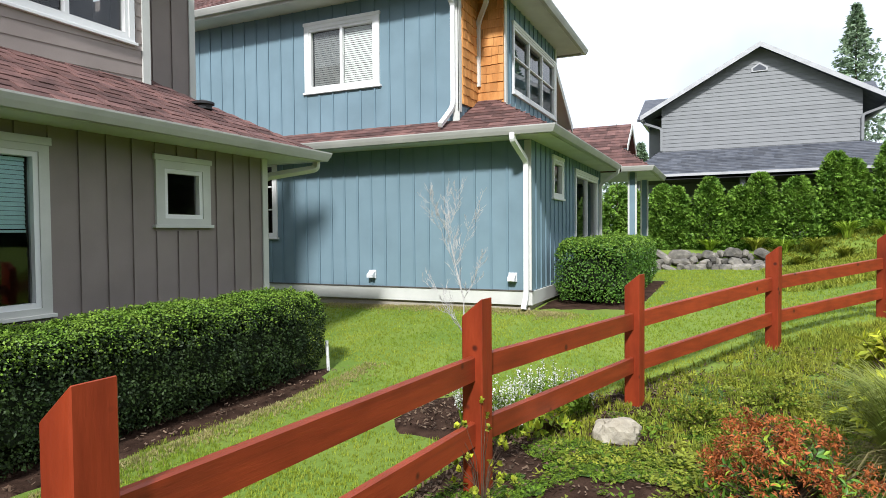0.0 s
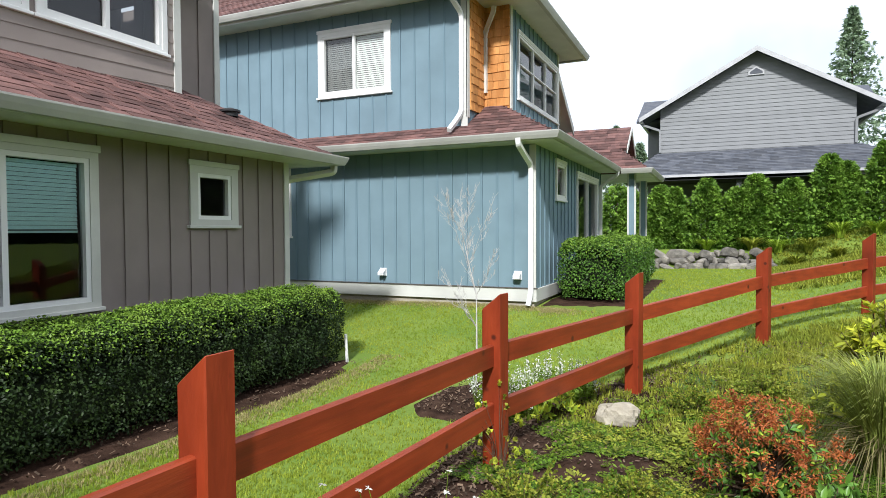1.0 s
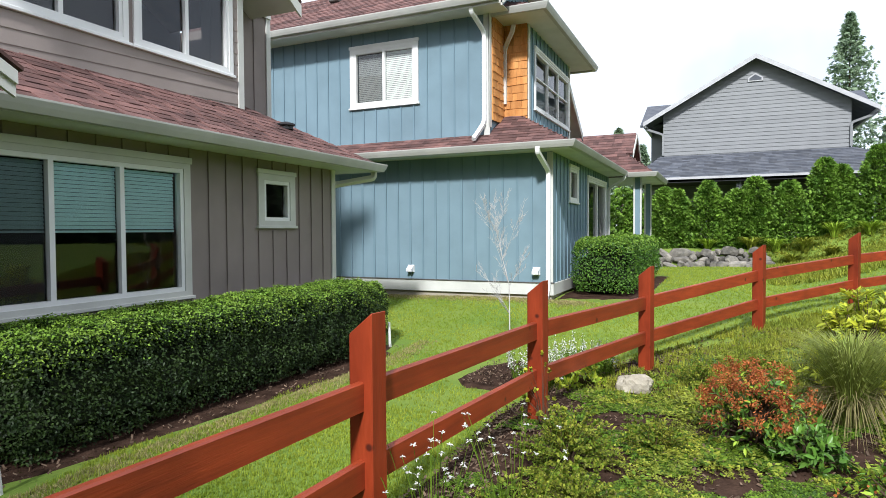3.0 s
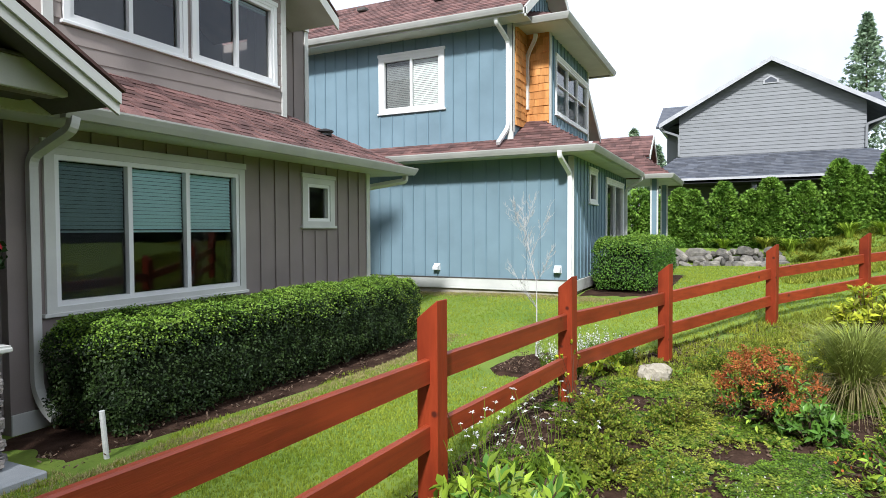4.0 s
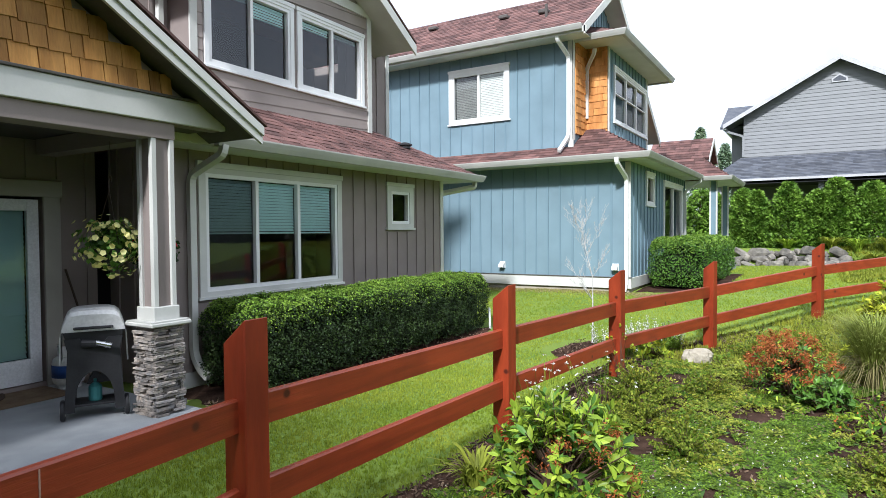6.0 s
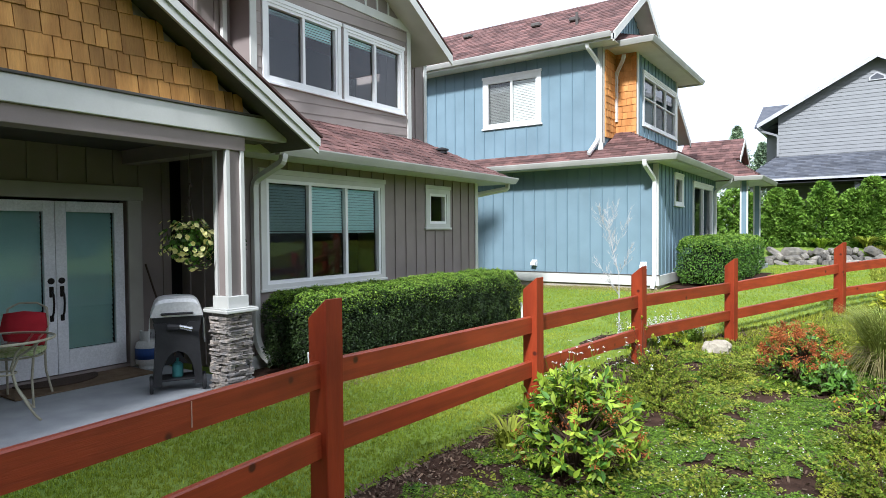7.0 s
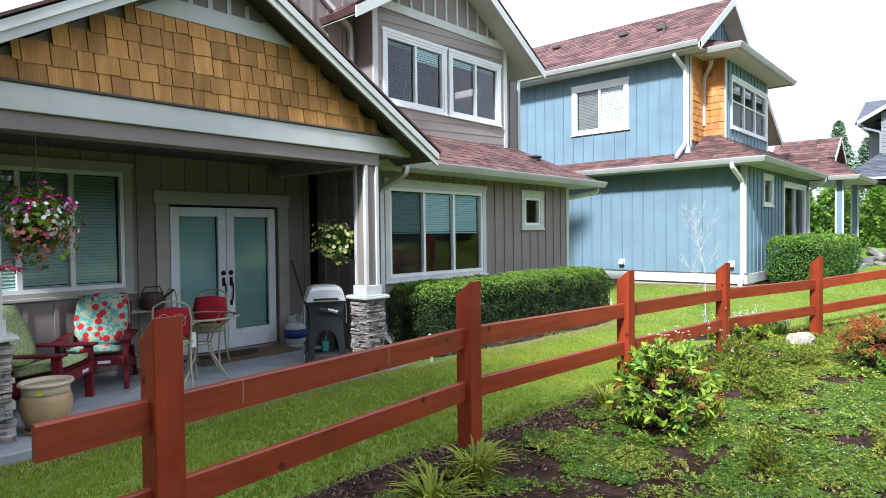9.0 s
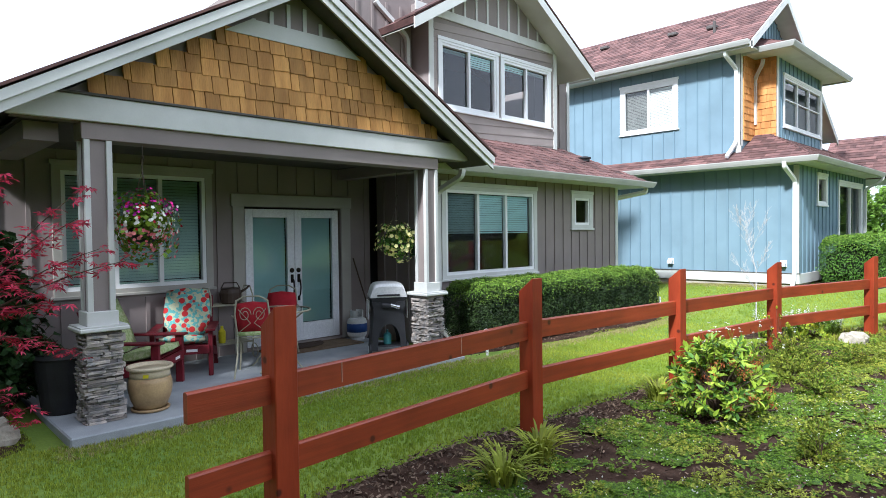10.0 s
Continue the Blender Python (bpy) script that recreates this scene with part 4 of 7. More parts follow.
S_HIP = [(H0 - 0.46, BY, HZ + 0.46 * HS), (UXB, BY, HZ + 0.46 * HS), (UXB, HY + (H0 - UXB), HZ + (H0 - UXB) * HS)]
roof_slab(blue, S_EAST, 0.08, M_ROOFJ)
roof_slab(blue, S_SOUTH, 0.08, M_ROOFJ)
roof_slab(blue, S_HIP, 0.08, M_ROOFJ)
boxes(blue, "soffit", M_TRIM, (-12.9, HY + 0.012, 3.07, H0 - 0.012, BY - 0.001, 3.08), (BX + 0.001, BY, 3.07, H0 - 0.012, 15.2, 3.08))
boxes(blue, "fascia", M_TRIM, (-12.9, HY, 3.085, H0, HY + 0.02, 3.18), (H0 - 0.02, HY + 0.02, 3.085, H0, 15.2, 3.18))
gutter(blue, [(-12.9, HY - 0.004, 3.19), (H0 + 0.004, HY - 0.004, 3.19), (H0 + 0.004, 15.2, 3.19)], size=0.115)
downspout(blue, [(-2.9, HY - 0.06, 3.1), (-2.9, HY - 0.06, 3.0), (-2.83, BY - 0.05, 2.72), (-2.83, BY - 0.07, 0.62), (-2.86, BY - 0.13, 0.42)], M_WHITE, r=0.045)
downspout(blue, [(-4.15, 8.84, 5.72), (-4.15, 8.86, 5.62), (-4.05, BY - 0.05, 5.35), (-4.05, BY - 0.06, 3.68), (-4.12, BY - 0.18, 3.5), (-4.14, BY - 0.4, 3.33)], M_WHITE)
downspout(blue, [(-3.66, BAY0 - 0.32, 5.6), (-3.68, BAY0 - 0.3, 5.5), (-3.92, BAY0 - 0.06, 5.25), (-3.92, BAY0 - 0.06, 4.15)])
downspout(blue, [(H0 + 0.06, 15.0, 3.1), (H0 + 0.06, 15.0, 3.0), (BX + 0.06, 15.05, 2.75), (BX + 0.06, 15.05, 0.7)])
# main roof, gable to the east
RY, RZ, RS = 11.17, 7.40, 0.66
M_S = [(-12.9, 8.80, RZ - (RY - 8.80) * RS), (-3.58, 8.80, RZ - (RY - 8.80) * RS), (-3.58, RY, RZ), (-12.9, RY, RZ)]
M_N = [(-3.58, 15.8, RZ - (15.8 - RY) * RS), (-12.9, 15.8, RZ - (15.8 - RY) * RS), (-12.9, RY, RZ), (-3.58, RY, RZ)]
roof_slab(blue, M_S, 0.10, M_ROOFJ)
roof_slab(blue, M_N, 0.10, M_ROOFJ)
part("gable_wall", MB().prism([(UXB, BY, 5.7), (UXB, 14.0, 5.4), (UXB, RY, 7.22)], (-0.14, 0, 0)), M_BLUE, blue)
battens(b_up, BY + 0.1, 12.9, 5.7, 7.2, 0.2, U_BATTEN_B, blue, top=lambda u: max(5.71, 7.28 - 0.66 * abs(u - RY)), width=0.03)
ZE = RZ - (RY - 8.80) * RS
rake(blue, -3.575, 8.80, ZE - 0.01, RY, RZ - 0.01, 0.19, 0.03, M_TRIM)
rake(blue, -3.575, 15.8, RZ - (15.8 - RY) * RS - 0.01, RY, RZ - 0.01, 0.19, 0.03, M_TRIM)
for y_end in (8.82, 15.78):
    zz = RZ - abs(y_end - RY) * RS - 0.115
    roof_slab(blue, [(-3.58, y_end, zz), (UXB, y_end, zz), (UXB, RY, RZ - 0.115), (-3.58, RY, RZ - 0.115)], 0.012, M_TRIM, "soffit")
part("soffit", MB().box(-12.9, 8.82, 5.70, -3.6, BY, 5.71), M_TRIM, blue)
part("fascia", MB().box(-12.9, 8.80, 5.68, -3.52, 8.82, 5.80), M_TRIM, blue)
gutter(blue, [(-12.9, 8.796, ZE), (-3.60, 8.796, ZE)], size=0.11)
# bay roof
bz = 5.78
B_E = [(-2.98, 9.42, bz), (-2.98, 14.2, bz), (UXB, 13.2, bz + 0.5), (UXB, 10.4, bz + 0.5)]
roof_slab(blue, B_E, 0.06, M_ROOFJ)
roof_slab(blue, [(UXB, 9.42, bz), (-2.98, 9.42, bz), (UXB, 10.4, bz + 0.5)], 0.06, M_ROOFJ)
roof_slab(blue, [(-2.98, 14.2, bz), (UXB, 14.2, bz), (UXB, 13.2, bz + 0.5)], 0.06, M_ROOFJ)
part("soffit", MB().box(UXB, 9.44, 5.69, -3.0, 14.18, 5.70), M_TRIM, blue)
gutter(blue, [(UXB, 9.416, bz), (-2.976, 9.416, bz), (-2.976, 14.204, bz), (UXB, 14.204, bz)], size=0.12)
# porch of the blue house
P_X, P_Y0, P_Y1, P_Z = -1.62, 15.25, 18.6, 3.16
py = (P_Y0 + P_Y1) / 2
pr = P_Z + (py - P_Y0) * 0.76
K, KZ = 0.8, P_Z + 0.8 * 0.76
PORCH_S = [(-4.0, P_Y0, P_Z), (P_X, P_Y0, P_Z), (P_X - K, P_Y0 + K, KZ), (P_X - K + 0.18, P_Y0 + K, KZ), (P_X - K + 0.18, py, pr), (-4.0, py, pr)]
PORCH_N = [(P_X, P_Y1, P_Z), (-4.0, P_Y1, P_Z), (-4.0, py, pr), (P_X - K + 0.18, py, pr), (P_X - K + 0.18, P_Y1 - K, KZ), (P_X - K, P_Y1 - K, KZ)]
PORCH_E = [(P_X, P_Y0, P_Z), (P_X, P_Y1, P_Z), (P_X - K, P_Y1 - K, KZ), (P_X - K, P_Y0 + K, KZ)]
for q in (PORCH_S, PORCH_N, PORCH_E):
    roof_slab(blue, q, 0.07, M_ROOFJ)
part("gable_wall", MB().prism([(P_X - K, P_Y0 + K, KZ - 0.06), (P_X - K, P_Y1 - K, KZ - 0.06), (P_X - K, py, pr - 0.06)], (-0.1, 0, 0)), M_BLUE, blue)
for s in (-1, 1):
    rake(blue, P_X - K + 0.19, py + s * (1.675 - K), KZ + 0.01, py, pr + 0.01, 0.13, 0.025, M_TRIM)
part("soffit", MB().box(-4.19, P_Y0 + 0.16, 3.05, P_X - 0.02, P_Y1 - 0.02, 3.06), M_TRIM, blue)
gutter(blue, [(-2.25, P_Y0 - 0.004, P_Z), (P_X + 0.004, P_Y0 - 0.004, P_Z), (P_X + 0.004, P_Y1, P_Z)], size=0.12)
part("porch_slab", MB().cbox(-4.19, 15.45, 0.3, -1.75, 18.5, 0.55, 0.01), M_CONC, blue)
for cy in (15.62, 18.2):
    mb = MB().cbox(-2.13, cy - 0.09, 0.55, -1.95, cy + 0.09, 3.05, 0.006)
    part("post", mb, M_BLUE, blue, "blue porch post with pale corners")
    for k in (-1, 1):
        part("corner_trim", MB().box(-2.04 + k * 0.085 - 0.02, cy - 0.105, 0.55, -2.04 + k * 0.085 + 0.02, cy - 0.088, 3.05), M_TRIM, blue)
# dryer vents
M_VENT = material("white_plastic", (0.75, 0.76, 0.77), None, 0.45, 5, 40, 0.03)
for x in (-5.64, -3.07):
    mb = MB().cbox(x - 0.07, BY - 0.02, 0.83, x + 0.07, BY, 0.98, 0.004)
    mb.prism([(x - 0.06, BY - 0.02, 0.97), (x - 0.06, BY - 0.12, 0.9), (x - 0.06, BY - 0.12, 0.85), (x - 0.06, BY - 0.02, 0.84)], (0.12, 0, 0))
    part("wall_vent", mb, M_VENT, blue, "white dryer vent hood")
for x, y in ((-6.0, 10.2), (-8.2, 10.5), (-4.9, 10.0)):
    z = RZ - (RY - y) * RS
    part("roof_vent", MB().cbox(x - 0.12, y - 0.1, z, x + 0.12, y + 0.1, z + 0.09, 0.02), M_SOFFIT, blue)
part("vent_pipe", MB().tube([(-4.75, 9.75, RZ - (RY - 9.75) * RS - 0.05), (-4.75, 9.75, RZ - (RY - 9.75) * RS + 0.28)], 0.035, 10), M_SOFFIT, blue)
shingle_stuff(blue, [S_EAST, S_SOUTH, S_HIP, M_S, B_E, [(-4.0, P_Y0, P_Z), (P_X, P_Y0, P_Z), (P_X - K, P_Y0 + K, KZ), (-4.0, P_Y0 + K, KZ)],
                     [(-4.0, P_Y0 + K, KZ), (P_X - K + 0.18, P_Y0 + K, KZ), (P_X - K + 0.18, py, pr), (-4.0, py, pr)], PORCH_E], 0.14, (0.16, 0.4), 0.008, 41, M_ROOFJ)

# ---- the grey house beyond the cedars ----
far = thing("grey_house", "far grey lap-sided house with dark slate-coloured roof", "house")
FY, FX0, FX1, FC = 25.5, -2.2, 4.38, 1.19
f_far = Face("y", FY)
M_FTRIM = material("pale_grey_trim", (0.46, 0.46, 0.47), None, 0.6, 3, 50, 0.04)
part("wall", MB().prism([(FX0, FY, 0.5), (FX1, FY, 0.5), (FX1, FY, 6.44), (FC, FY, 8.31), (FX0, FY, 6.39)], (0, 0.16, 0)), M_FARSIDE, far)
boxes(far, "wall", M_FARSIDE, (FX0, FY + 0.16, 0.5, FX0 + 0.16, FY + 9, 5.75), (FX1 - 0.16, FY + 0.16, 0.5, FX1, FY + 9, 5.75))
laps(f_far, 4.55, 7.85, 0.15, lambda z: (max(FX0, FC - (8.25 - z) / 0.565), min(FX1, FC + (8.25 - z) / 0.5835)), U_PLANK_F, far, deep=0.04)
for s, xe in ((-1, -2.95), (1, 5.2)):
    zt, ze = 8.41, 6.07
    roof_slab(far, [(xe, FY - 0.45, ze), (xe, FY + 9.5, ze), (FC, FY + 9.5, zt), (FC, FY - 0.45, zt)], 0.08, M_SLATE)
    mb = MB().prism([(xe, FY - 0.455, ze), (FC, FY - 0.455, zt), (FC, FY - 0.455, zt - 0.19), (xe, FY - 0.455, ze - 0.17)], (0, -0.03, 0))
    part("bargeboard", mb, M_FTRIM, far)
    mb = MB().box(min(xe, xe - 0.1 * s), FY - 0.4, ze - 0.2, max(xe, xe - 0.1 * s), FY + 9.4, ze - 0.08)
    part("gutter", mb, M_FTRIM, far)
    xw = FX0 if s < 0 else FX1
    downspout(far, [(xe, FY - 0.2, ze - 0.15), (xe - 0.1 * s, FY - 0.2, ze - 0.25), (xw, FY - 0.08, ze - 0.5), (xw, FY - 0.08, 4.7)], M_FARSIDE, r=0.05)
mb = MB().prism([(FC - 0.27, FY - 0.07, 7.42), (FC + 0.27, FY - 0.07, 7.42), (FC + 0.27, FY - 0.07, 7.56), (FC, FY - 0.07, 7.74), (FC - 0.27, FY - 0.07, 7.56)], (0, 0.02, 0))
gv = part("gable_vent", mb, M_FTRIM, far)
part("louvre", MB().prism([(FC - 0.21, FY - 0.077, 7.46), (FC + 0.21, FY - 0.077, 7.46), (FC + 0.21, FY - 0.077, 7.54), (FC, FY - 0.077, 7.68), (FC - 0.21, FY - 0.077, 7.54)], (0, 0.005, 0)), M_SLATE, gv)
# its verandah roof and dark verandah
V = [(-3.3, 23.3, 3.62), (6.68, 23.3, 3.62), (FX1 + 0.1, FY, 4.68), (FX0 - 0.1, FY, 4.68)]
roof_slab(far, V, 0.08, M_SLATE)
roof_slab(far, [(6.68, 23.3, 3.62), (6.68, 32, 3.62), (FX1 + 0.1, 32, 4.68), (FX1 + 0.1, FY, 4.68)], 0.08, M_SLATE)
shingle_stuff(far, [V, [(-3.3, 30, 3.62), (-3.3, 23.3, 3.62), (FX0 - 0.1, FY, 4.68), (FX0 - 0.1, 30, 4.68)]], 0.16, (0.25, 0.6), 0.01, 51, M_SLATE)
roof_slab(far, [(-3.3, 30, 3.62), (-3.3, 23.3, 3.62), (FX0 - 0.1, FY, 4.68), (FX0 - 0.1, 30, 4.68)], 0.08, M_SLATE)
part("gutter", MB().box(-3.35, 23.2, 3.53, 6.75, 23.296, 3.62), M_FTRIM, far)
# near-black soffit: the verandah's shade is in its colour
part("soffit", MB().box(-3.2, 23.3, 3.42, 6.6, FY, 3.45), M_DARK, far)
for x in (-2.9, 0.6, 4.2, 6.4):
    part("post", MB().box(x - 0.09, 23.6, 0.6, x + 0.09, 23.78, 3.42), M_FTRIM, far)
# wings beside it
roof_slab(far, [(-3.25, 26.6, 6.2), (0.0, 26.6, 6.2), (0.0, 29.5, 7.55), (-3.25, 29.5, 7.55)], 0.1, M_SLATE)
part("wall", MB().box(-2.9, FY + 2.3, 0.5, FX0, FY + 6.7, 6.0), M_FARSIDE, far)
mb = MB().prism([(4.0, FY + 1.5, 6.35), (4.0, FY + 6, 6.35), (4.0, FY + 6, 7.4), (4.0, FY + 3.5, 7.4)], (1.35, 0, 0))
part("roof", mb, M_SLATE, far)
part("wall", MB().box(4.384, FY + 2.2, 0.5, 4.75, FY + 6, 6.35), M_FARSIDE, far)

# ---- the fence ----
fence = thing("rail_fence", "red-stained two-rail wooden fence with slant-topped posts", "fence")
TOPS = (1.292, 1.29, 1.243, 1.227, 1.236, 1.435, 1.59, 1.76)


def fence_post(x, y, top, turn):
    h = top - ground_z(x, y)
    bm = bmesh.new()
    bmesh.ops.create_cube(bm, size=1)
    for v in bm.verts:
        v.co = Vector((v.co.x * 0.14, v.co.y * 0.14, h if v.co.z > 0 else -0.25))
    # the top is cut down towards the lawn
    for v in bm.verts:
        if v.co.z > 0 and v.co.x < 0:
            v.co.z -= 0.115
    bmesh.ops.bevel(bm, geom=bm.edges[:], offset=0.006, segments=1, affect="EDGES")
    z = ground_z(x, y)
    part("post", MB().bm(bm), M_FENCE, fence, m=pose(x, y, z, 0, 0, turn))
    return z


tops = []
for i, (x, y) in enumerate(FENCE):
    a, b = FENCE[max(i - 1, 0)], FENCE[min(i + 1, len(FENCE) - 1)]
    turn = math.degrees(math.atan2(-(b[0] - a[0]), b[1] - a[1])) * 0.6
    tops.append(TOPS[i] - 1.25)
    fence_post(x, y, TOPS[i], turn)
for lo, hi in ((0.745, 0.895), (0.345, 0.493)):
    for i in range(len(FENCE) - 1):
        (x0, y0), (x1, y1) = FENCE[i], FENCE[i + 1]
        d = Vector((x1 - x0, y1 - y0, 0)).normalized()
        s = Vector((d.y, -d.x, 0)) * 0.021
        a, b = Vector((x0, y0, tops[i])), Vector((x1, y1, tops[i + 1]))
        if i == 0:
            a = a - d * 0.52
            a.z -= 0.02
        section = [(-1, lo), (1, lo), (1, hi - 0.009), (0.62, hi), (-0.62, hi), (-1, hi - 0.009)]
        part("rail", MB().prism([a + s * k + Vector((0, 0, z)) for k, z in section], b - a), M_RAIL, fence)
# pale scratches across the nearest upper rail
M_SCRATCH = material("pale_scratch", (0.42, 0.25, 0.18), None, 0.8, 8, 40, 0.0)
for k in (0.17, 0.62):
    (x0, y0), (x1, y1) = FENCE[0], FENCE[1]
    part("scratch", MB().cbox(0.0, -0.003, -0.06, 0.004, 0.003, 0.06, 0.001), M_SCRATCH, fence, m=pose(x0 + (x1 - x0) * k + 0.0195, y0 + (y1 - y0) * k, tops[0] + 0.815))

# ---- plants ----
def leaf_mat(name, c1, c2, spread=0.35, rough=0.5, trans=0.25, scale=4.0):
    return material(name, c1, c2, rough, scale, 30, 0.0, spread=spread, island=True, trans=trans, spec=0.22)


M_LAWN = leaf_mat("lawn_blades", (0.355, 0.40, 0.047), (0.24, 0.325, 0.03), 0.25, 0.6, 0.35, 1.1)
M_CLOVER = leaf_mat("clover_leaves", (0.105, 0.195, 0.015), (0.148, 0.215, 0.018), 0.55, 0.6, 0.3, 1.5)
M_MOSS = leaf_mat("yellow_green_cover", (0.30, 0.315, 0.035), (0.195, 0.245, 0.028), 0.45, 0.6, 0.3, 2.5)
# leaves of the long hedge, darkened for its shaded front
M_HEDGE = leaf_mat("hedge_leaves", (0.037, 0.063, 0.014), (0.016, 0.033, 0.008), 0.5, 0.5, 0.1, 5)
M_HEDGEB = leaf_mat("lighter_hedge_leaves", (0.095, 0.19, 0.022), (0.045, 0.11, 0.014), 0.55, 0.45, 0.15, 5)
# top leaves of the hedges, lightened to carry the light from above
M_LITTOP = leaf_mat("lit_hedge_top_leaves", (0.23, 0.35, 0.045), (0.14, 0.255, 0.03), 0.35, 0.4, 0.25, 5)
# near-black: the shade between the hedge leaves is put into this colour
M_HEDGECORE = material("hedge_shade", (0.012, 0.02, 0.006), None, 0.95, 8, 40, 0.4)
M_CEDARLEAF = leaf_mat("cedar_sprays", (0.20, 0.33, 0.042), (0.10, 0.20, 0.026), 0.6, 0.55, 0.25, 3)
M_RHODO = leaf_mat("rhododendron_leaves", (0.25, 0.37, 0.036), (0.36, 0.47, 0.045), 0.45, 0.4, 0.25, 6)
M_LIME = leaf_mat("lime_young_leaves", (0.56, 0.56, 0.04), (0.40, 0.49, 0.04), 0.3, 0.45, 0.35, 6)
M_ORANGE = leaf_mat("orange_red_tips", (0.46, 0.145, 0.04), (0.30, 0.085, 0.028), 0.45, 0.5, 0.25, 6)
M_DRYSEDGE = leaf_mat("dry_sedge_blades", (0.24, 0.20, 0.09), (0.17, 0.15, 0.06), 0.4, 0.7, 0.2, 5)
M_RHODOD = leaf_mat("older_rhododendron_leaves", (0.065, 0.15, 0.022), (0.11, 0.21, 0.028), 0.4, 0.35, 0.15, 6)
M_SEDGE = leaf_mat("sedge_blades", (0.21, 0.27, 0.05), (0.30, 0.33, 0.08), 0.4, 0.6, 0.25, 5)
M_STRAW = leaf_mat("dry_grass", (0.40, 0.34, 0.15), (0.28, 0.27, 0.10), 0.3, 0.8, 0.2, 4)
M_DARKLEAF = leaf_mat("dark_evergreen", (0.03, 0.065, 0.015), (0.02, 0.045, 0.012), 0.4, 0.45, 0.15, 5)
M_SPRUCE = leaf_mat("spruce_needles", (0.24, 0.31, 0.19), (0.15, 0.22, 0.14), 0.4, 0.7, 0.15, 2)
M_PETALW = leaf_mat("white_petals", (0.8, 0.8, 0.74), None, 0.1, 0.6, 0.3)
M_PETALY = leaf_mat("pale_yellow_petals", (0.86, 0.80, 0.24), (0.88, 0.85, 0.40), 0.15, 0.6, 0.3)
M_PETALR = leaf_mat("red_petals", (0.55, 0.02, 0.03), (0.42, 0.01, 0.03), 0.3, 0.6, 0.25)
M_PETALP = leaf_mat("pink_petals", (0.75, 0.30, 0.30), (0.75, 0.16, 0.2), 0.3, 0.6, 0.3)
M_PETALM = leaf_mat("magenta_petals", (0.66, 0.03, 0.46), (0.72, 0.03, 0.24), 0.3, 0.6, 0.3)
M_MAPLE = leaf_mat("crimson_maple_leaves", (0.50, 0.018, 0.05), (0.64, 0.09, 0.16), 0.4, 0.35, 0.35, 6)
M_TWIG = material("brown_twig", (0.10, 0.065, 0.04), (0.07, 0.045, 0.03), 0.85, 12, 80, 0.3)
M_BIRCH = material("pale_bark", (0.55, 0.53, 0.50), (0.38, 0.365, 0.35), 0.8, 12, 60, 0.2)
M_ROCK = material("pale_rock", (0.44, 0.40, 0.32), (0.33, 0.29, 0.22), 0.9, 7, 40, 0.9, stain=0.3, stain_scale=6)
M_STONE = material("grey_field_stone", (0.215, 0.195, 0.165), (0.115, 0.108, 0.096), 0.9, 6, 40, 0.7, spread=0.55)

rng = np.random.default_rng(4)
LEAF = [(0, 0, 0), (0.5, 0.45, 0.12), (0, 1, 0), (-0.5, 0.45, 0.12)]
LEAF_F = [(0, 1, 2), (0, 2, 3)]
LONG = [(0, 0, 0), (0.14, 0.25, 0.06), (0.17, 0.55, 0.1), (0, 1, 0.0), (-0.17, 0.55, 0.1), (-0.14, 0.25, 0.06), (0, 0.5, 0.02)]
LONG_F = [(0, 1, 6), (1, 2, 6), (2, 3, 6), (3, 4, 6), (4, 5, 6), (5, 0, 6)]


def blades(k, lean, width, seed):
    """A tuft of k upright blades, as triangles."""
    r = random.Random(seed)
    v, f = [], []
    for i in range(k):
        a, b = r.uniform(0, 6.28), r.uniform(0, 6.28)
        ox, oy, h, ln = 0.35 * math.cos(b), 0.35 * math.sin(b), r.uniform(0.6, 1.1), r.uniform(0.2, 1) * lean
        dx, dy = math.cos(a) * width, math.sin(a) * width
        v += [(ox - dx, oy - dy, 0), (ox + dx, oy + dy, 0), (ox - dy / width * ln, oy + dx / width * ln, h)]
        f.append((3 * i, 3 * i + 1, 3 * i + 2))
    return v, f


def gz_many(p):
    return np.array([ground_z(x, y) for x, y in p])


# lawn
def lawn_points(n, x0, x1, y0, y1):
    p = np.column_stack([rng.uniform(x0, x1, n), rng.uniform(y0, y1, n)])
    keep = []
    for x, y in p:
        ok = x < bed_x(y) + 0.02
        if -4.45 < y < 0.4 and x < -4.30:
            ok = False
        if 0.3 <= y < 6.4 and x < -4.08 + 0.08 * math.sin(3 * y):
            ok = False
        if y > 9.15 and x < -2.75 or (9.4 < y < 15.4 and x < -1.2):
            ok = False
        if y > 15.3 and x < -1.7 or y > 19.8:
            ok = False
        if (x + 2.2) ** 2 + (y - 5.05) ** 2 < 0.5:
            ok = False
        keep.append(ok)
    return p[np.array(keep)]


for n, box, size, seed in ((70000, (-5.6, -1.7, -8, 3.5), 0.036, 1), (36000, (-9, 1.6, 3.5, 9.3), 0.042, 2), (20000, (-3, 5, 9.3, 20), 0.05, 3)):
    p = lawn_points(n, *box)
    v, f = blades(5, 0.5, 0.10, seed)
    me = scatter("grass", M_LAWN, v, f, np.column_stack([p, gz_many(p) - 0.004]), turns(len(p), rng, 0.1), size * rng.uniform(0.6, 1.15, len(p)))
    solo("grass", me, M_LAWN, "short mown green lawn grass", "grass", kind="stuff")

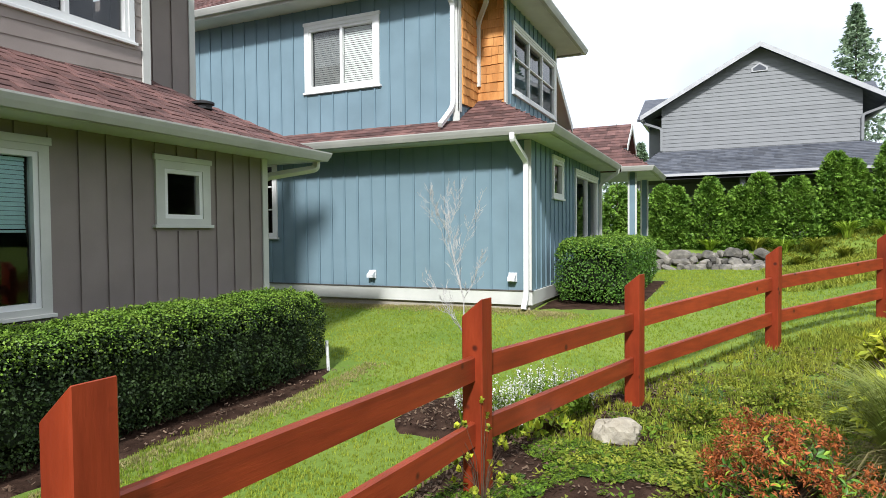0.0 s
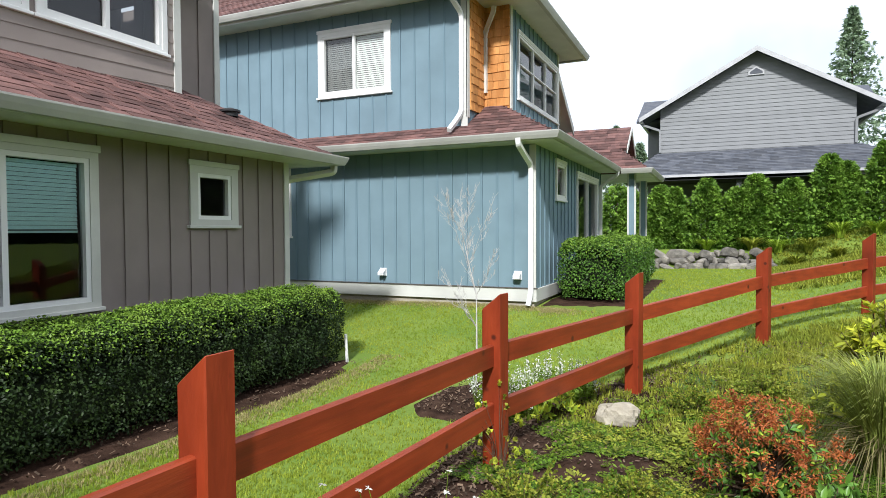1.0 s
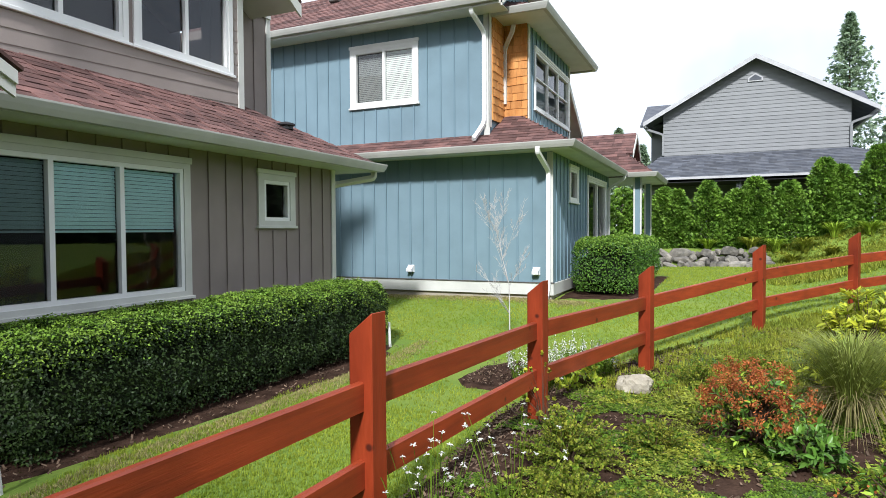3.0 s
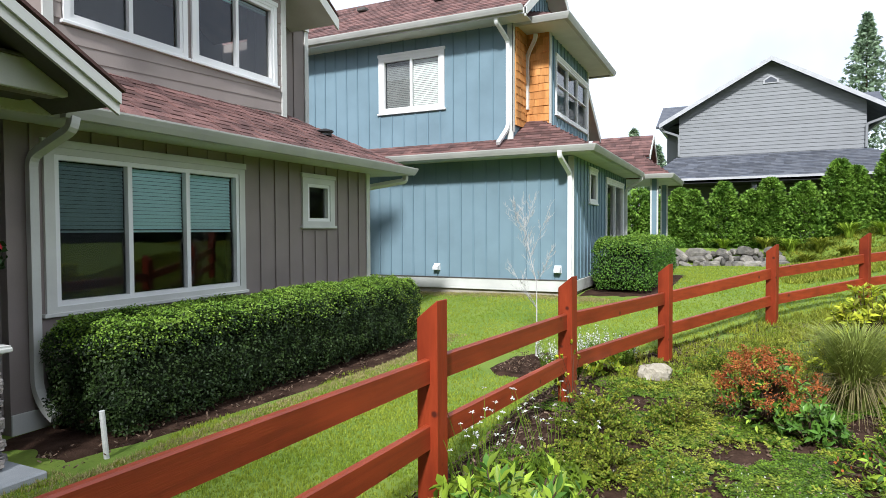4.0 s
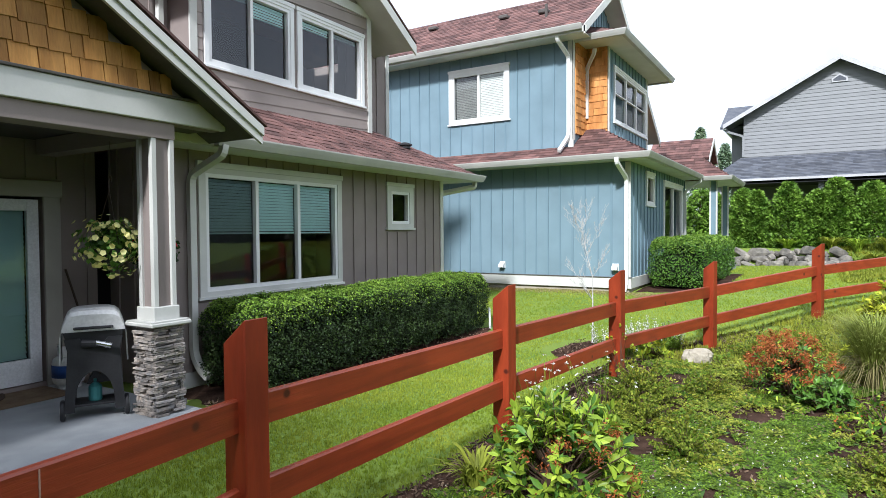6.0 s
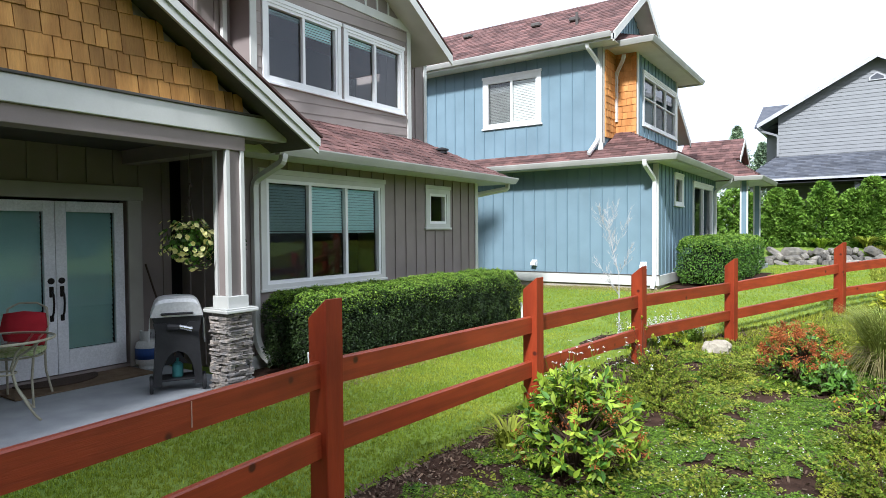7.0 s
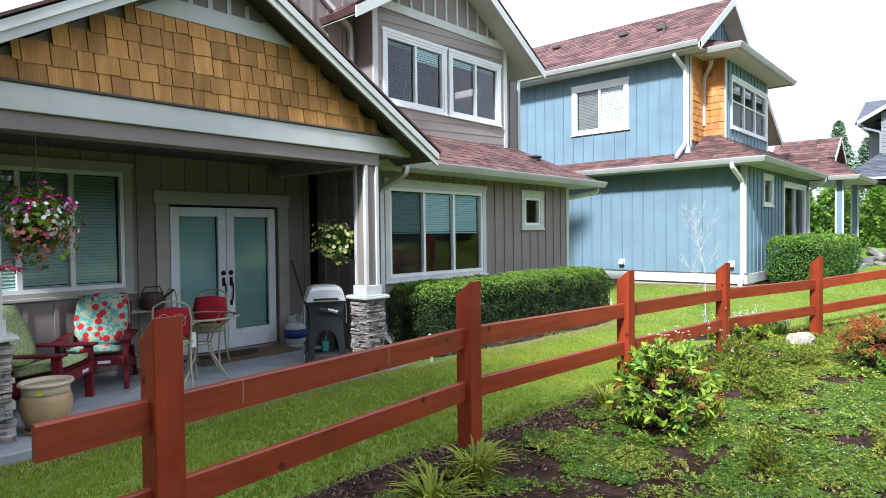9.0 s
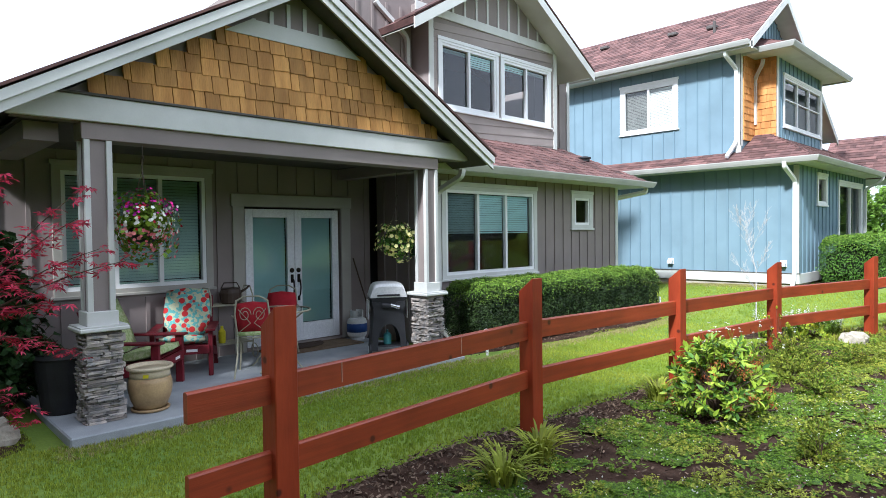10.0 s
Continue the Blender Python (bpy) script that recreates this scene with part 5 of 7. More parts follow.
# pale dry tufts where the lawn meets the house and the mulch
p = np.vstack([np.column_stack([rng.uniform(-6.5, -2.5, 3600), 9.28 - np.abs(rng.normal(0, 0.16, 3600))]), np.column_stack([-4.02 + np.abs(rng.normal(0, 0.13, 2600)), rng.uniform(0.3, 6.4, 2600)]),
               np.column_stack([-2.6 + np.abs(rng.normal(0, 0.25, 900)), 9.3 - np.abs(rng.normal(0, 0.2, 900))]), np.column_stack([rng.uniform(-4.3, -3.9, 1500), rng.uniform(-4.4, 0.4, 1500)])])
v, f = blades(5, 0.9, 0.10, 29)
me = scatter("dry_grass", M_STRAW, v, f, np.column_stack([p, gz_many(p) - 0.002]), turns(len(p), rng, 0.2), 0.042 * rng.uniform(0.6, 1.15, len(p)))
solo("dry_grass", me, M_STRAW, "pale dry grass along the lawn's edges", "grass", kind="stuff")

# ground cover in the bed, with bare soil left between the cushions
CLOVER, CLOVER_F = [], []
for i in range(3):
    a = i * 2.094
    c, s = math.cos(a), math.sin(a)
    n0 = len(CLOVER)
    CLOVER += [(0, 0, 0.6), (0.85 * c - 0.5 * s, 0.85 * s + 0.5 * c, 0.75), (0.85 * c + 0.5 * s, 0.85 * s - 0.5 * c, 0.75)]
    CLOVER_F.append((n0, n0 + 1, n0 + 2))


def bed_points(n, x1, y0, y1, cut, salt, inset=0.12):
    out = []
    for _ in range(n):
        y = rng.uniform(y0, y1)
        x = bed_x(y) + inset + rng.uniform(0, 1) ** 0.9 * (x1 - bed_x(y))
        edge = min(1, (x - bed_x(y)) / 0.7) if inset else 1
        m = noise.noise((x * 1.7, y * 1.7, salt)) + 0.5 * noise.noise((x * 5, y * 5, salt + 3)) + 0.7 * (edge - 1)
        if m > cut and (x + 0.78) ** 2 + (y - 4.82) ** 2 > 0.05:
            out.append((x, y))
    return np.array(out)


def lifted(p, extra=0.035):
    return np.column_stack([p, gz_many(p) + extra + 0.012])


# a dense mat of stems under the clover
M_MAT = material("clover_mat", (0.045, 0.095, 0.018), (0.08, 0.13, 0.024), 0.95, 3, 70, 0.9)
gx, gy = np.arange(-2.6, 3.4, 0.055), np.arange(-5.5, 7.0, 0.055)
MATV, MATF, ids = [], [], {}


def mat_vertex(i, j):
    if (i, j) not in ids:
        x, y = gx[i] + 0.022 * noise.noise((i * 0.9, j * 0.9, 3)), gy[j] + 0.022 * noise.noise((i * 0.9, j * 0.9, 8))
        ids[i, j] = len(MATV)
        MATV.append((x, y, ground_z(x, y) + 0.036 + 0.010 * noise.noise((x * 11, y * 11, 2))))
    return ids[i, j]


for i in range(len(gx) - 1):
    for j in range(len(gy) - 1):
        x, y = gx[i], gy[j]
        e = x - bed_x(y)
        if e < 0.16:
            continue
        m = noise.noise((x * 1.7, y * 1.7, 5.0)) + 0.5 * noise.noise((x * 5, y * 5, 8.0)) + 0.7 * (min(1, e / 0.7) - 1)
        if m > -0.02 and (x + 0.78) ** 2 + (y - 4.82) ** 2 > 0.05:
            MATF.append((mat_vertex(i, j), mat_vertex(i + 1, j), mat_vertex(i + 1, j + 1), mat_vertex(i, j + 1)))
mb = MB()
mb.add(MATV, MATF)
solo("clover_mat", mb, M_MAT, "matted green stems under the clover", "ground cover", kind="stuff", smooth=True)
p = bed_points(260000, 3.0, -5.5, 6.0, -0.09, 5.0)
me = scatter("clover", M_CLOVER, CLOVER, CLOVER_F, lifted(p, 0.02), turns(len(p), rng, 0.3), rng.uniform(0.010, 0.020, len(p)))
solo("clover", me, M_CLOVER, "low green clover cover over the soil", "ground cover", kind="stuff")
p = bed_points(100000, 3.6, -4.5, 9.5, 0.12, 11.0)
me = scatter("moss_cover", M_MOSS, CLOVER, CLOVER_F, lifted(p, 0.03), turns(len(p), rng, 0.45), rng.uniform(0.011, 0.026, len(p)))
solo("yellow_ground_cover", me, M_MOSS, "yellow-green creeping ground cover cushions", "ground cover", kind="stuff")
p = bed_points(42000, 5.0, 4.5, 14.0, -0.35, 21.0, 0.0)
v, f = blades(4, 0.9, 0.12, 9)
me = scatter("rough_grass", M_MOSS, v, f, lifted(p, 0.0), turns(len(p), rng, 0.2), rng.uniform(0.04, 0.10, len(p)))
solo("rough_grass", me, M_MOSS, "rough yellow-green grass on the far bank", "grass", kind="stuff")
p = bed_points(2600, 3.0, -5.0, 2.2, -0.1, 5.0)
me = scatter("clover_flowers", M_PETALW, *blades(6, 1.2, 0.25, 3), lifted(p, 0.055), turns(len(p), rng, 0.3), rng.uniform(0.006, 0.011, len(p)))
solo("clover_flowers", me, M_PETALW, "tiny white clover flower heads", "flowers", kind="stuff")
# small weeds and seedlings standing out of the cover
DOME, DOME_F = [], []
wr = random.Random(8)
for i in range(22):
    a, e = wr.uniform(0, 6.28), wr.uniform(0.1, 1.4)
    o = Vector((math.cos(a) * math.cos(e), math.sin(a) * math.cos(e), math.sin(e) * 1.3)) * wr.uniform(0.6, 1.0)
    d = Vector((math.cos(a), math.sin(a), wr.uniform(-0.2, 0.8))).normalized() * 0.42
    s = Vector((-math.sin(a), math.cos(a), 0)) * 0.13
    n0 = len(DOME)
    DOME += [tuple(o), tuple(o + d * 0.5 + s), tuple(o + d), tuple(o + d * 0.5 - s)]
    DOME_F.append((n0, n0 + 1, n0 + 2, n0 + 3))
for m, k, salt, label in ((M_MOSS, 900, 31.0, "yellow-green seedlings among the ground cover"), (M_CLOVER, 900, 37.0, "fresh green weeds among the ground cover")):
    p = bed_points(k, 3.0, -5.0, 7.0, -0.1, salt)
    me = scatter("weeds", m, DOME, DOME_F, lifted(p, 0.01), turns(len(p), rng, 0.15), rng.uniform(0.04, 0.11, len(p)))
    solo("weeds", me, m, label, "weeds", kind="stuff")
p = np.vstack([np.column_stack([rng.uniform(2.9, 7.2, 26000), rng.uniform(-13, 6, 26000)]), np.column_stack([rng.uniform(-1.5, 2.9, 11000), rng.uniform(-13, -5.4, 11000)])])
me = scatter("clover", M_CLOVER, CLOVER, CLOVER_F, lifted(p, 0.02), turns(len(p), rng, 0.4), rng.uniform(0.03, 0.07, len(p)))
solo("clover", me, M_CLOVER, "coarse green clover over the far bed", "ground cover", kind="stuff")
p = np.column_stack([rng.uniform(1.0, 8, 14000), rng.uniform(13.5, 21.2, 14000)])
v, f = blades(5, 0.9, 0.12, 19)
me = scatter("rough_grass", M_MOSS, v, f, lifted(p, 0.0), turns(len(p), rng, 0.2), rng.uniform(0.06, 0.14, len(p)))
solo("rough_grass", me, M_MOSS, "rough grass on the bank below the cedars", "grass", kind="stuff")
# bark chips
p = np.vstack([bed_points(17000, 3.5, -5.0, 8.0, -2, 1.0, 0.0), np.array([(bed_x(y) + abs(d), y) for y, d in zip(rng.uniform(-5, 7, 5000), rng.normal(0.05, 0.28, 5000))]), np.column_stack([rng.uniform(-4.6, -4.1, 600), rng.uniform(0.4, 6.2, 600)]), np.column_stack([rng.uniform(-2.6, -1.8, 500), rng.uniform(4.5, 5.6, 500)])])
v, f = [(-1, -0.4, 0), (1, -0.3, 0), (0.9, 0.4, 0.15), (-0.9, 0.35, 0.1)], [(0, 1, 2, 3)]
M_CHIP = leaf_mat("bark_chips", (0.075, 0.047, 0.03), (0.15, 0.105, 0.072), 0.6, 0.9, 0.0, 9)
me = scatter("bark_chips", M_CHIP, v, f, lifted(p, 0.03), turns(len(p), rng, 0.5), rng.uniform(0.008, 0.022, len(p)))
solo("bark_chips", me, M_CHIP, "brown bark chips strewn over the soil", "mulch", kind="stuff")


def hedge(name, label, x0, x1, y0, y1, h, n, size, seed, rad=0.23, leaves=M_HEDGE):
    """A clipped hedge: a core coloured as its inner shade and a skin of small leaves, bulging and uneven."""
    zb = ground_z((x0 + x1) / 2, (y0 + y1) / 2)
    th = thing(name, label, "hedge", "clipped hedges", at=((x0 + x1) / 2, (y0 + y1) / 2, zb))
    a, b = (x1 - x0) / 2, (y1 - y0) / 2
    r = np.random.default_rng(seed)
    bm = bmesh.new()
    bmesh.ops.create_cube(bm, size=1)
    bmesh.ops.scale(bm, vec=(2 * a - 0.24, 2 * b - 0.24, h - 0.18), verts=bm.verts)
    bmesh.ops.translate(bm, vec=(0, 0, h / 2 - 0.05), verts=bm.verts)
    bmesh.ops.bevel(bm, geom=[e for e in bm.edges], offset=rad * 0.8, segments=3, affect="EDGES")
    part("core", MB().bm(bm), M_HEDGECORE, th, "near-black core standing for the shade inside")
    areas = np.array([4 * a * b * 1.6, 2 * b * h * 0.5, 2 * b * h * 0.3, 2 * a * h * 0.65, 2 * a * h * 0.65])
    which = r.choice(5, n, p=areas / areas.sum())
    u, v = r.uniform(-1, 1, n), r.uniform(-1, 1, n)
    pos, nor = np.zeros((n, 3)), np.zeros((n, 3))
    w = r.uniform(0.06, 1, n) * h
    for k, (ax, s) in enumerate(((2, 1), (0, 1), (0, -1), (1, 1), (1, -1))):
        i = which == k
        if ax == 2:
            pos[i] = np.column_stack([u[i] * a, v[i] * b, np.full(i.sum(), h)])
        elif ax == 0:
            pos[i] = np.column_stack([np.full(i.sum(), s * a), v[i] * b, w[i]])
        else:
            pos[i] = np.column_stack([u[i] * a, np.full(i.sum(), s * b), w[i]])
        nor[i, ax] = s
    c = np.clip(pos, [-a + rad, -b + rad, 0], [a - rad, b - rad, h - rad])
    d = pos - c
    ln = np.linalg.norm(d, axis=1)[:, None] + 1e-9
    pos, nor = c + d / ln * rad, d / ln
    bulge = np.array([0.06 * noise.noise((q[0] * 3, q[1] * 3, q[2] * 4 + seed)) + 0.045 * noise.noise((q[0] * 8, q[1] * 8, q[2] * 8)) for q in pos])
    tuck = np.where(pos[:, 2] < 0.3 * h, (0.3 * h - pos[:, 2]) * 0.35, 0)
    pos = pos + nor * (bulge - tuck + 0.02 - np.abs(r.normal(0, 0.055, n)))[:, None]
    nor = nor * 0.8 + np.array([0, 0, 0.45])
    rot = turns(n, r, 0.55, nor)
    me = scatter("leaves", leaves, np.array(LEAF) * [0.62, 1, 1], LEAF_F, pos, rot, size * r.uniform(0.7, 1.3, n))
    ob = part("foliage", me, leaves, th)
    ob["kind"] = "stuff"
    # lighter leaves standing out of the clipped top: its sunlight is in their colour
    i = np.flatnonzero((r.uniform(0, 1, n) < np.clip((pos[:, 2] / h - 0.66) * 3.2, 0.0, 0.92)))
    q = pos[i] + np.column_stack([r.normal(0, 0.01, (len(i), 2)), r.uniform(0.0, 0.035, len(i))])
    me = scatter("top_leaves", M_LITTOP, np.array(LEAF) * [0.62, 1, 1], LEAF_F, q, turns(len(i), r, 0.7, nor[i]), size * r.uniform(0.6, 1.15, len(i)))
    part("new_growth", me, M_LITTOP, th, "lighter green top leaves with sunlight in their colour")["kind"] = "stuff"
    return th


hedge("clipped_hedge", "long low clipped green hedge under the windows", -5.28, -4.28, 0.90, 6.04, 0.92, 100000, 0.028, 1)
hedge("clipped_hedge", "box-clipped green hedge beside the blue house", -2.62, -1.42, 9.95, 15.0, 1.03, 36000, 0.042, 2, 0.26, M_HEDGEB)


def arching(name, label, category, at, h, r, n, width, mat, seed, dry=None):
    """A tussock of long blades that rise and arch over."""
    x, y = at
    th = thing(name, label, category, at=(x, y, ground_z(x, y)))
    rr = random.Random(seed)
    for part_name, m, k in (("foliage", mat, n), *((("dry_foliage", dry, n // 6),) if dry else ())):
        mb = MB()
        for _ in range(k):
            a, reach, top = rr.uniform(0, 6.28), r * rr.uniform(0.25, 1.0), h * rr.uniform(0.6, 1.0)
            if part_name == "dry_foliage":
                reach, top = r * rr.uniform(0.7, 1.15), h * rr.uniform(0.35, 0.7)
            d, s = Vector((math.cos(a), math.sin(a), 0)), Vector((-math.sin(a), math.cos(a), 0)) * width
            o = d * rr.uniform(0, 0.1)
            pts = [o + d * reach * t ** 1.6 + Vector((0, 0, top * (1.9 * t - 1.05 * t * t) if part_name == "foliage" else top * (2.6 * t - 2.6 * t * t))) for t in (0, 0.35, 0.65, 0.85, 1)]
            ws = (1, 1, 0.8, 0.5, 0.05)
            n0 = len(mb.v)
            for q, wd in zip(pts, ws):
                mb.v += [tuple(q - s * wd), tuple(q + s * wd)]
            mb.f += [(n0 + 2 * i, n0 + 2 * i + 1, n0 + 2 * i + 3, n0 + 2 * i + 2) for i in range(4)]
        ob = part(part_name, mb, m, th)
        ob["kind"] = "stuff"
    return th


def shrub(name, label, at, h, r, tips, leaf, mats, seed, whorl=9, template=(LONG, LONG_F), flower=None, stem=0.008, up=0.5, category="shrub", lean=(0, 0), run=0.0):
    """Forked stems to a dome of tips, each with a whorl of leaves; some tips carry flowers."""
    x, y = at
    th = thing(name, label, category, at=(x, y, ground_z(x, y)))
    rr, rn = random.Random(seed), np.random.default_rng(seed)
    stems, ends = MB(), []
    for _ in range(tips):
        a, e = rr.uniform(0, 6.28), math.asin(rr.uniform(0.05, 1.0))
        k = rr.uniform(0.72, 1.05)
        end = Vector((math.cos(a) * math.cos(e) * r * k + lean[0], math.sin(a) * math.cos(e) * r * k + lean[1], 0.12 * h + math.sin(e) * h * 0.85 * k))
        mid = Vector((end.x * 0.35, end.y * 0.35, end.z * 0.6))
        stems.tube([(end.x * 0.06, end.y * 0.06, -0.03), mid, end], [stem, stem * 0.7, stem * 0.35], 5, cap=False)
        ends.append((end, (end - mid).normalized()))
    part("branch_work", stems, M_TWIG, th, "brown woody stems")["kind"] = "stuff"
    pos = np.array([e for e, d in ends for _ in range(whorl)])
    dirs = np.array([d for e, d in ends for _ in range(whorl)])
    pos = pos - dirs * rn.uniform(0, max(run, 1.1 * leaf), len(pos))[:, None]
    # leaves point outwards from the twig
    yv = rn.normal(0, 1, pos.shape)
    yv = yv - dirs * (yv * dirs).sum(1)[:, None]
    yv /= np.linalg.norm(yv, axis=1)[:, None]
    yv = yv + dirs * up * rn.uniform(0.2, 1.6, len(pos))[:, None]
    yv /= np.linalg.norm(yv, axis=1)[:, None]
    zv = dirs + rn.normal(0, 0.25, pos.shape)
    zv = zv - yv * (zv * yv).sum(1)[:, None]
    zv /= np.linalg.norm(zv, axis=1)[:, None]
    rot = np.stack([np.cross(yv, zv), yv, zv], axis=2)
    pick = rn.integers(0, len(mats), len(pos))
    for i, m in enumerate(mats):
        s = pick == i
        me = scatter("leaves", m, template[0], template[1], pos[s], rot[s], leaf * rn.uniform(0.6, 1.2, s.sum()))
        part("foliage", me, m, th)["kind"] = "stuff"
    if flower:
        fm, share, fs = flower
        sel = rn.uniform(0, 1, len(pos)) < share
        q = pos[sel] + dirs[sel] * leaf * 0.35 + rn.normal(0, leaf * 0.25, (sel.sum(), 3))
        me = scatter("flowers", fm, LEAF, LEAF_F, q, turns(sel.sum(), rn, 0.9, dirs[sel]), fs * rn.uniform(0.6, 1.3, sel.sum()))
        part("blossom", me, fm, th)["kind"] = "stuff"
    return th


def spent_blossom(th, h, r, n, seed):
    """Withered orange flower trusses held on one side of the rhododendron."""
    rn = np.random.default_rng(seed)
    a, e = rn.normal(0.1, 1.3, n), rn.uniform(0.1, 0.9, n)
    c = np.column_stack([np.cos(a) * np.cos(e) * r, np.sin(a) * np.cos(e) * r, 0.15 * h + np.sin(e) * h * 0.75])
    q = np.repeat(c, 26, axis=0) + rn.normal(0, 0.02, (n * 26, 3))
    part("blossom", scatter("blossom", M_ORANGE, np.array(LEAF) * [0.4, 1, 1], LEAF_F, q, turns(len(q), rn, 1.2), rn.uniform(0.012, 0.028, len(q))), M_ORANGE, th, "withered orange trusses")["kind"] = "stuff"


def azalea(at, h, r, seed):
    """A mound of dark leaves under many small rust-red trusses."""
    th = shrub("azalea", "low azalea covered in rust-red flowers", at, h, r, 210, 0.058, [M_RHODOD, M_RHODO, M_RHODOD], seed, 9, run=0.10, up=0.5)
    rn = np.random.default_rng(seed + 100)
    n = 120
    a, e = rn.uniform(0, 6.28, n), np.arcsin(rn.uniform(0.22, 1.0, n) ** 0.8)
    k = (1 + 0.10 * np.sin(3 * a + 0.7) + 0.07 * np.sin(5 * a + 2.1)) * rn.uniform(0.88, 1.14, n)
    out = np.column_stack([np.cos(a) * np.cos(e), np.sin(a) * np.cos(e), np.sin(e)])
    c = out * np.column_stack([r * k, r * k, h * 0.84 * k]) + [0, 0, 0.14 * h]
    spray = rn.normal(0, 1, (n * 46, 3))
    q = np.repeat(c, 46, axis=0) + spray * 0.02
    petal = np.array(LEAF) * [0.34, 1, 1]
    part("blossom", scatter("blossom", M_ORANGE, petal, LEAF_F, q, turns(len(q), rn, 1.1), rn.uniform(0.014, 0.040, len(q))), M_ORANGE, th, "rust-red flower trusses")["kind"] = "stuff"


def daisies(at, r, n, seed):
    """Small white heads nodding on long bare stalks over a tuft of narrow leaves."""
    x, y = at
    th = thing("daisy_clump", "clump of white daisies on thin stalks by the fence", "flowers", at=(x, y, ground_z(x, y)))
    rr, rn = random.Random(seed), np.random.default_rng(seed)
    stalks, heads = MB(), []
    for _ in range(n):
        a, d, h = rr.uniform(0, 6.28), r * math.sqrt(rr.random()), rr.uniform(0.38, 0.66)
        base = Vector((math.cos(a) * d * 0.45, math.sin(a) * d * 0.45, 0))
        tip = Vector((math.cos(a) * d * 1.2, math.sin(a) * d * 1.2, h))
        stalks.tube([base, base.lerp(tip, 0.55) + Vector((0, 0, 0.06)), tip], [0.0022, 0.0018, 0.0014], 4, cap=False)
        heads.append(tip)
    part("stalk_work", stalks, M_CLOVER, th)["kind"] = "stuff"
    q = np.repeat(np.array(heads), 9, axis=0)
    part("blossom", scatter("petals", M_PETALW, np.array(LEAF) * [0.45, 1, 1], LEAF_F, q, turns(len(q), rn, 0.35), rn.uniform(0.015, 0.023, len(q))), M_PETALW, th)["kind"] = "stuff"
    m = 520
    low = np.column_stack([rn.normal(0, r * 0.5, m), rn.normal(0, r * 0.5, m), rn.uniform(0.0, 0.12, m)])
    up = np.column_stack([rn.normal(0, 0.5, m), rn.normal(0, 0.5, m), np.ones(m)])
    part("foliage", scatter("leaves", M_CLOVER, LONG, LONG_F, low, turns(m, rn, 0.8, up), rn.uniform(0.05, 0.11, m)), M_CLOVER, th)["kind"] = "stuff"


rhodo = shrub("rhododendron", "leafy green rhododendron with orange spent blossom", (-0.80, 0.02), 0.84, 0.46, 165, 0.088, [M_RHODO, M_RHODOD, M_RHODO], 3, 13, run=0.14, up=0.8)
spent_blossom(rhodo, 0.80, 0.44, 46, 61)
azalea((0.24, 3.60), 0.60, 0.42, 4)
shrub("rhododendron", "low glossy green rhododendron beside the azalea", (0.55, 3.25), 0.34, 0.27, 48, 0.08, [M_RHODOD, M_RHODOD], 18, 11, run=0.08, up=0.6)
shrub("azalea", "small azalea with spent orange flowers", (0.95, 2.55), 0.34, 0.34, 60, 0.07, [M_RHODO, M_RHODOD], 14, 8, flower=(M_ORANGE, 0.25, 0.02))
arching("sedge_tussock", "tall arching green sedge tussock", "grass", (1.0, 4.45), 0.95, 0.62, 1500, 0.0032, M_SEDGE, 5, M_DRYSEDGE)
shrub("rhododendron", "yellow-leaved young rhododendron behind the sedge", (1.28, 5.6), 1.10, 0.50, 230, 0.092, [M_LIME, M_LIME, M_LIME, M_MOSS], 6, 12, run=0.10, up=0.7)
SMALL = [((-0.95, 2.55), 0.46, 0.42, 110, 7), ((-1.15, 0.95), 0.34, 0.28, 60, 8), ((-0.35, 1.35), 0.42, 0.28, 50, 9), ((0.15, -0.55), 0.5, 0.20, 30, 10), ((0.95, 0.35), 0.42, 0.4, 80, 11),
         ((-0.45, 3.1), 0.30, 0.28, 50, 12), ((-0.2, 5.4), 0.30, 0.35, 60, 13), ((-0.75, 1.9), 0.36, 0.3, 60, 15), ((0.9, 1.45), 0.3, 0.3, 50, 16), ((0.4, 6.2), 0.25, 0.3, 50, 17)]
for at, h, r, k, seed in SMALL:
    shrub("small_shrub", "small twiggy light-green shrub in the bed", at, h, r, int(k * 1.4), 0.022, [M_MOSS, M_CLOVER, M_MOSS], seed, 40, (LEAF, LEAF_F), stem=0.0025, up=1.0, run=0.20)
for at, seed in (((-1.32, -1.9), 1), ((-1.2, -2.45), 2), ((-1.45, 0.2), 3)):
    arching("fern", "small light-green fern clump by the fence", "fern", at, 0.28, 0.3, 90, 0.011, M_MOSS, seed)
for at, h, seed in (((1.6, 20.6), 0.5, 4), ((2.4, 20.4), 0.55, 5), ((3.2, 20.7), 0.6, 6), ((0.9, 20.9), 0.5, 7), ((4.1, 20.5), 0.5, 8), ((2.0, 19.9), 0.4, 9), ((-0.4, 20.9), 0.4, 10), ((3.0, 19.5), 0.4, 11)):
    arching("fern", "green fern clump on the bank", "fern", at, h, 0.6, 130, 0.02, M_MOSS if seed % 2 else M_RHODO, seed)


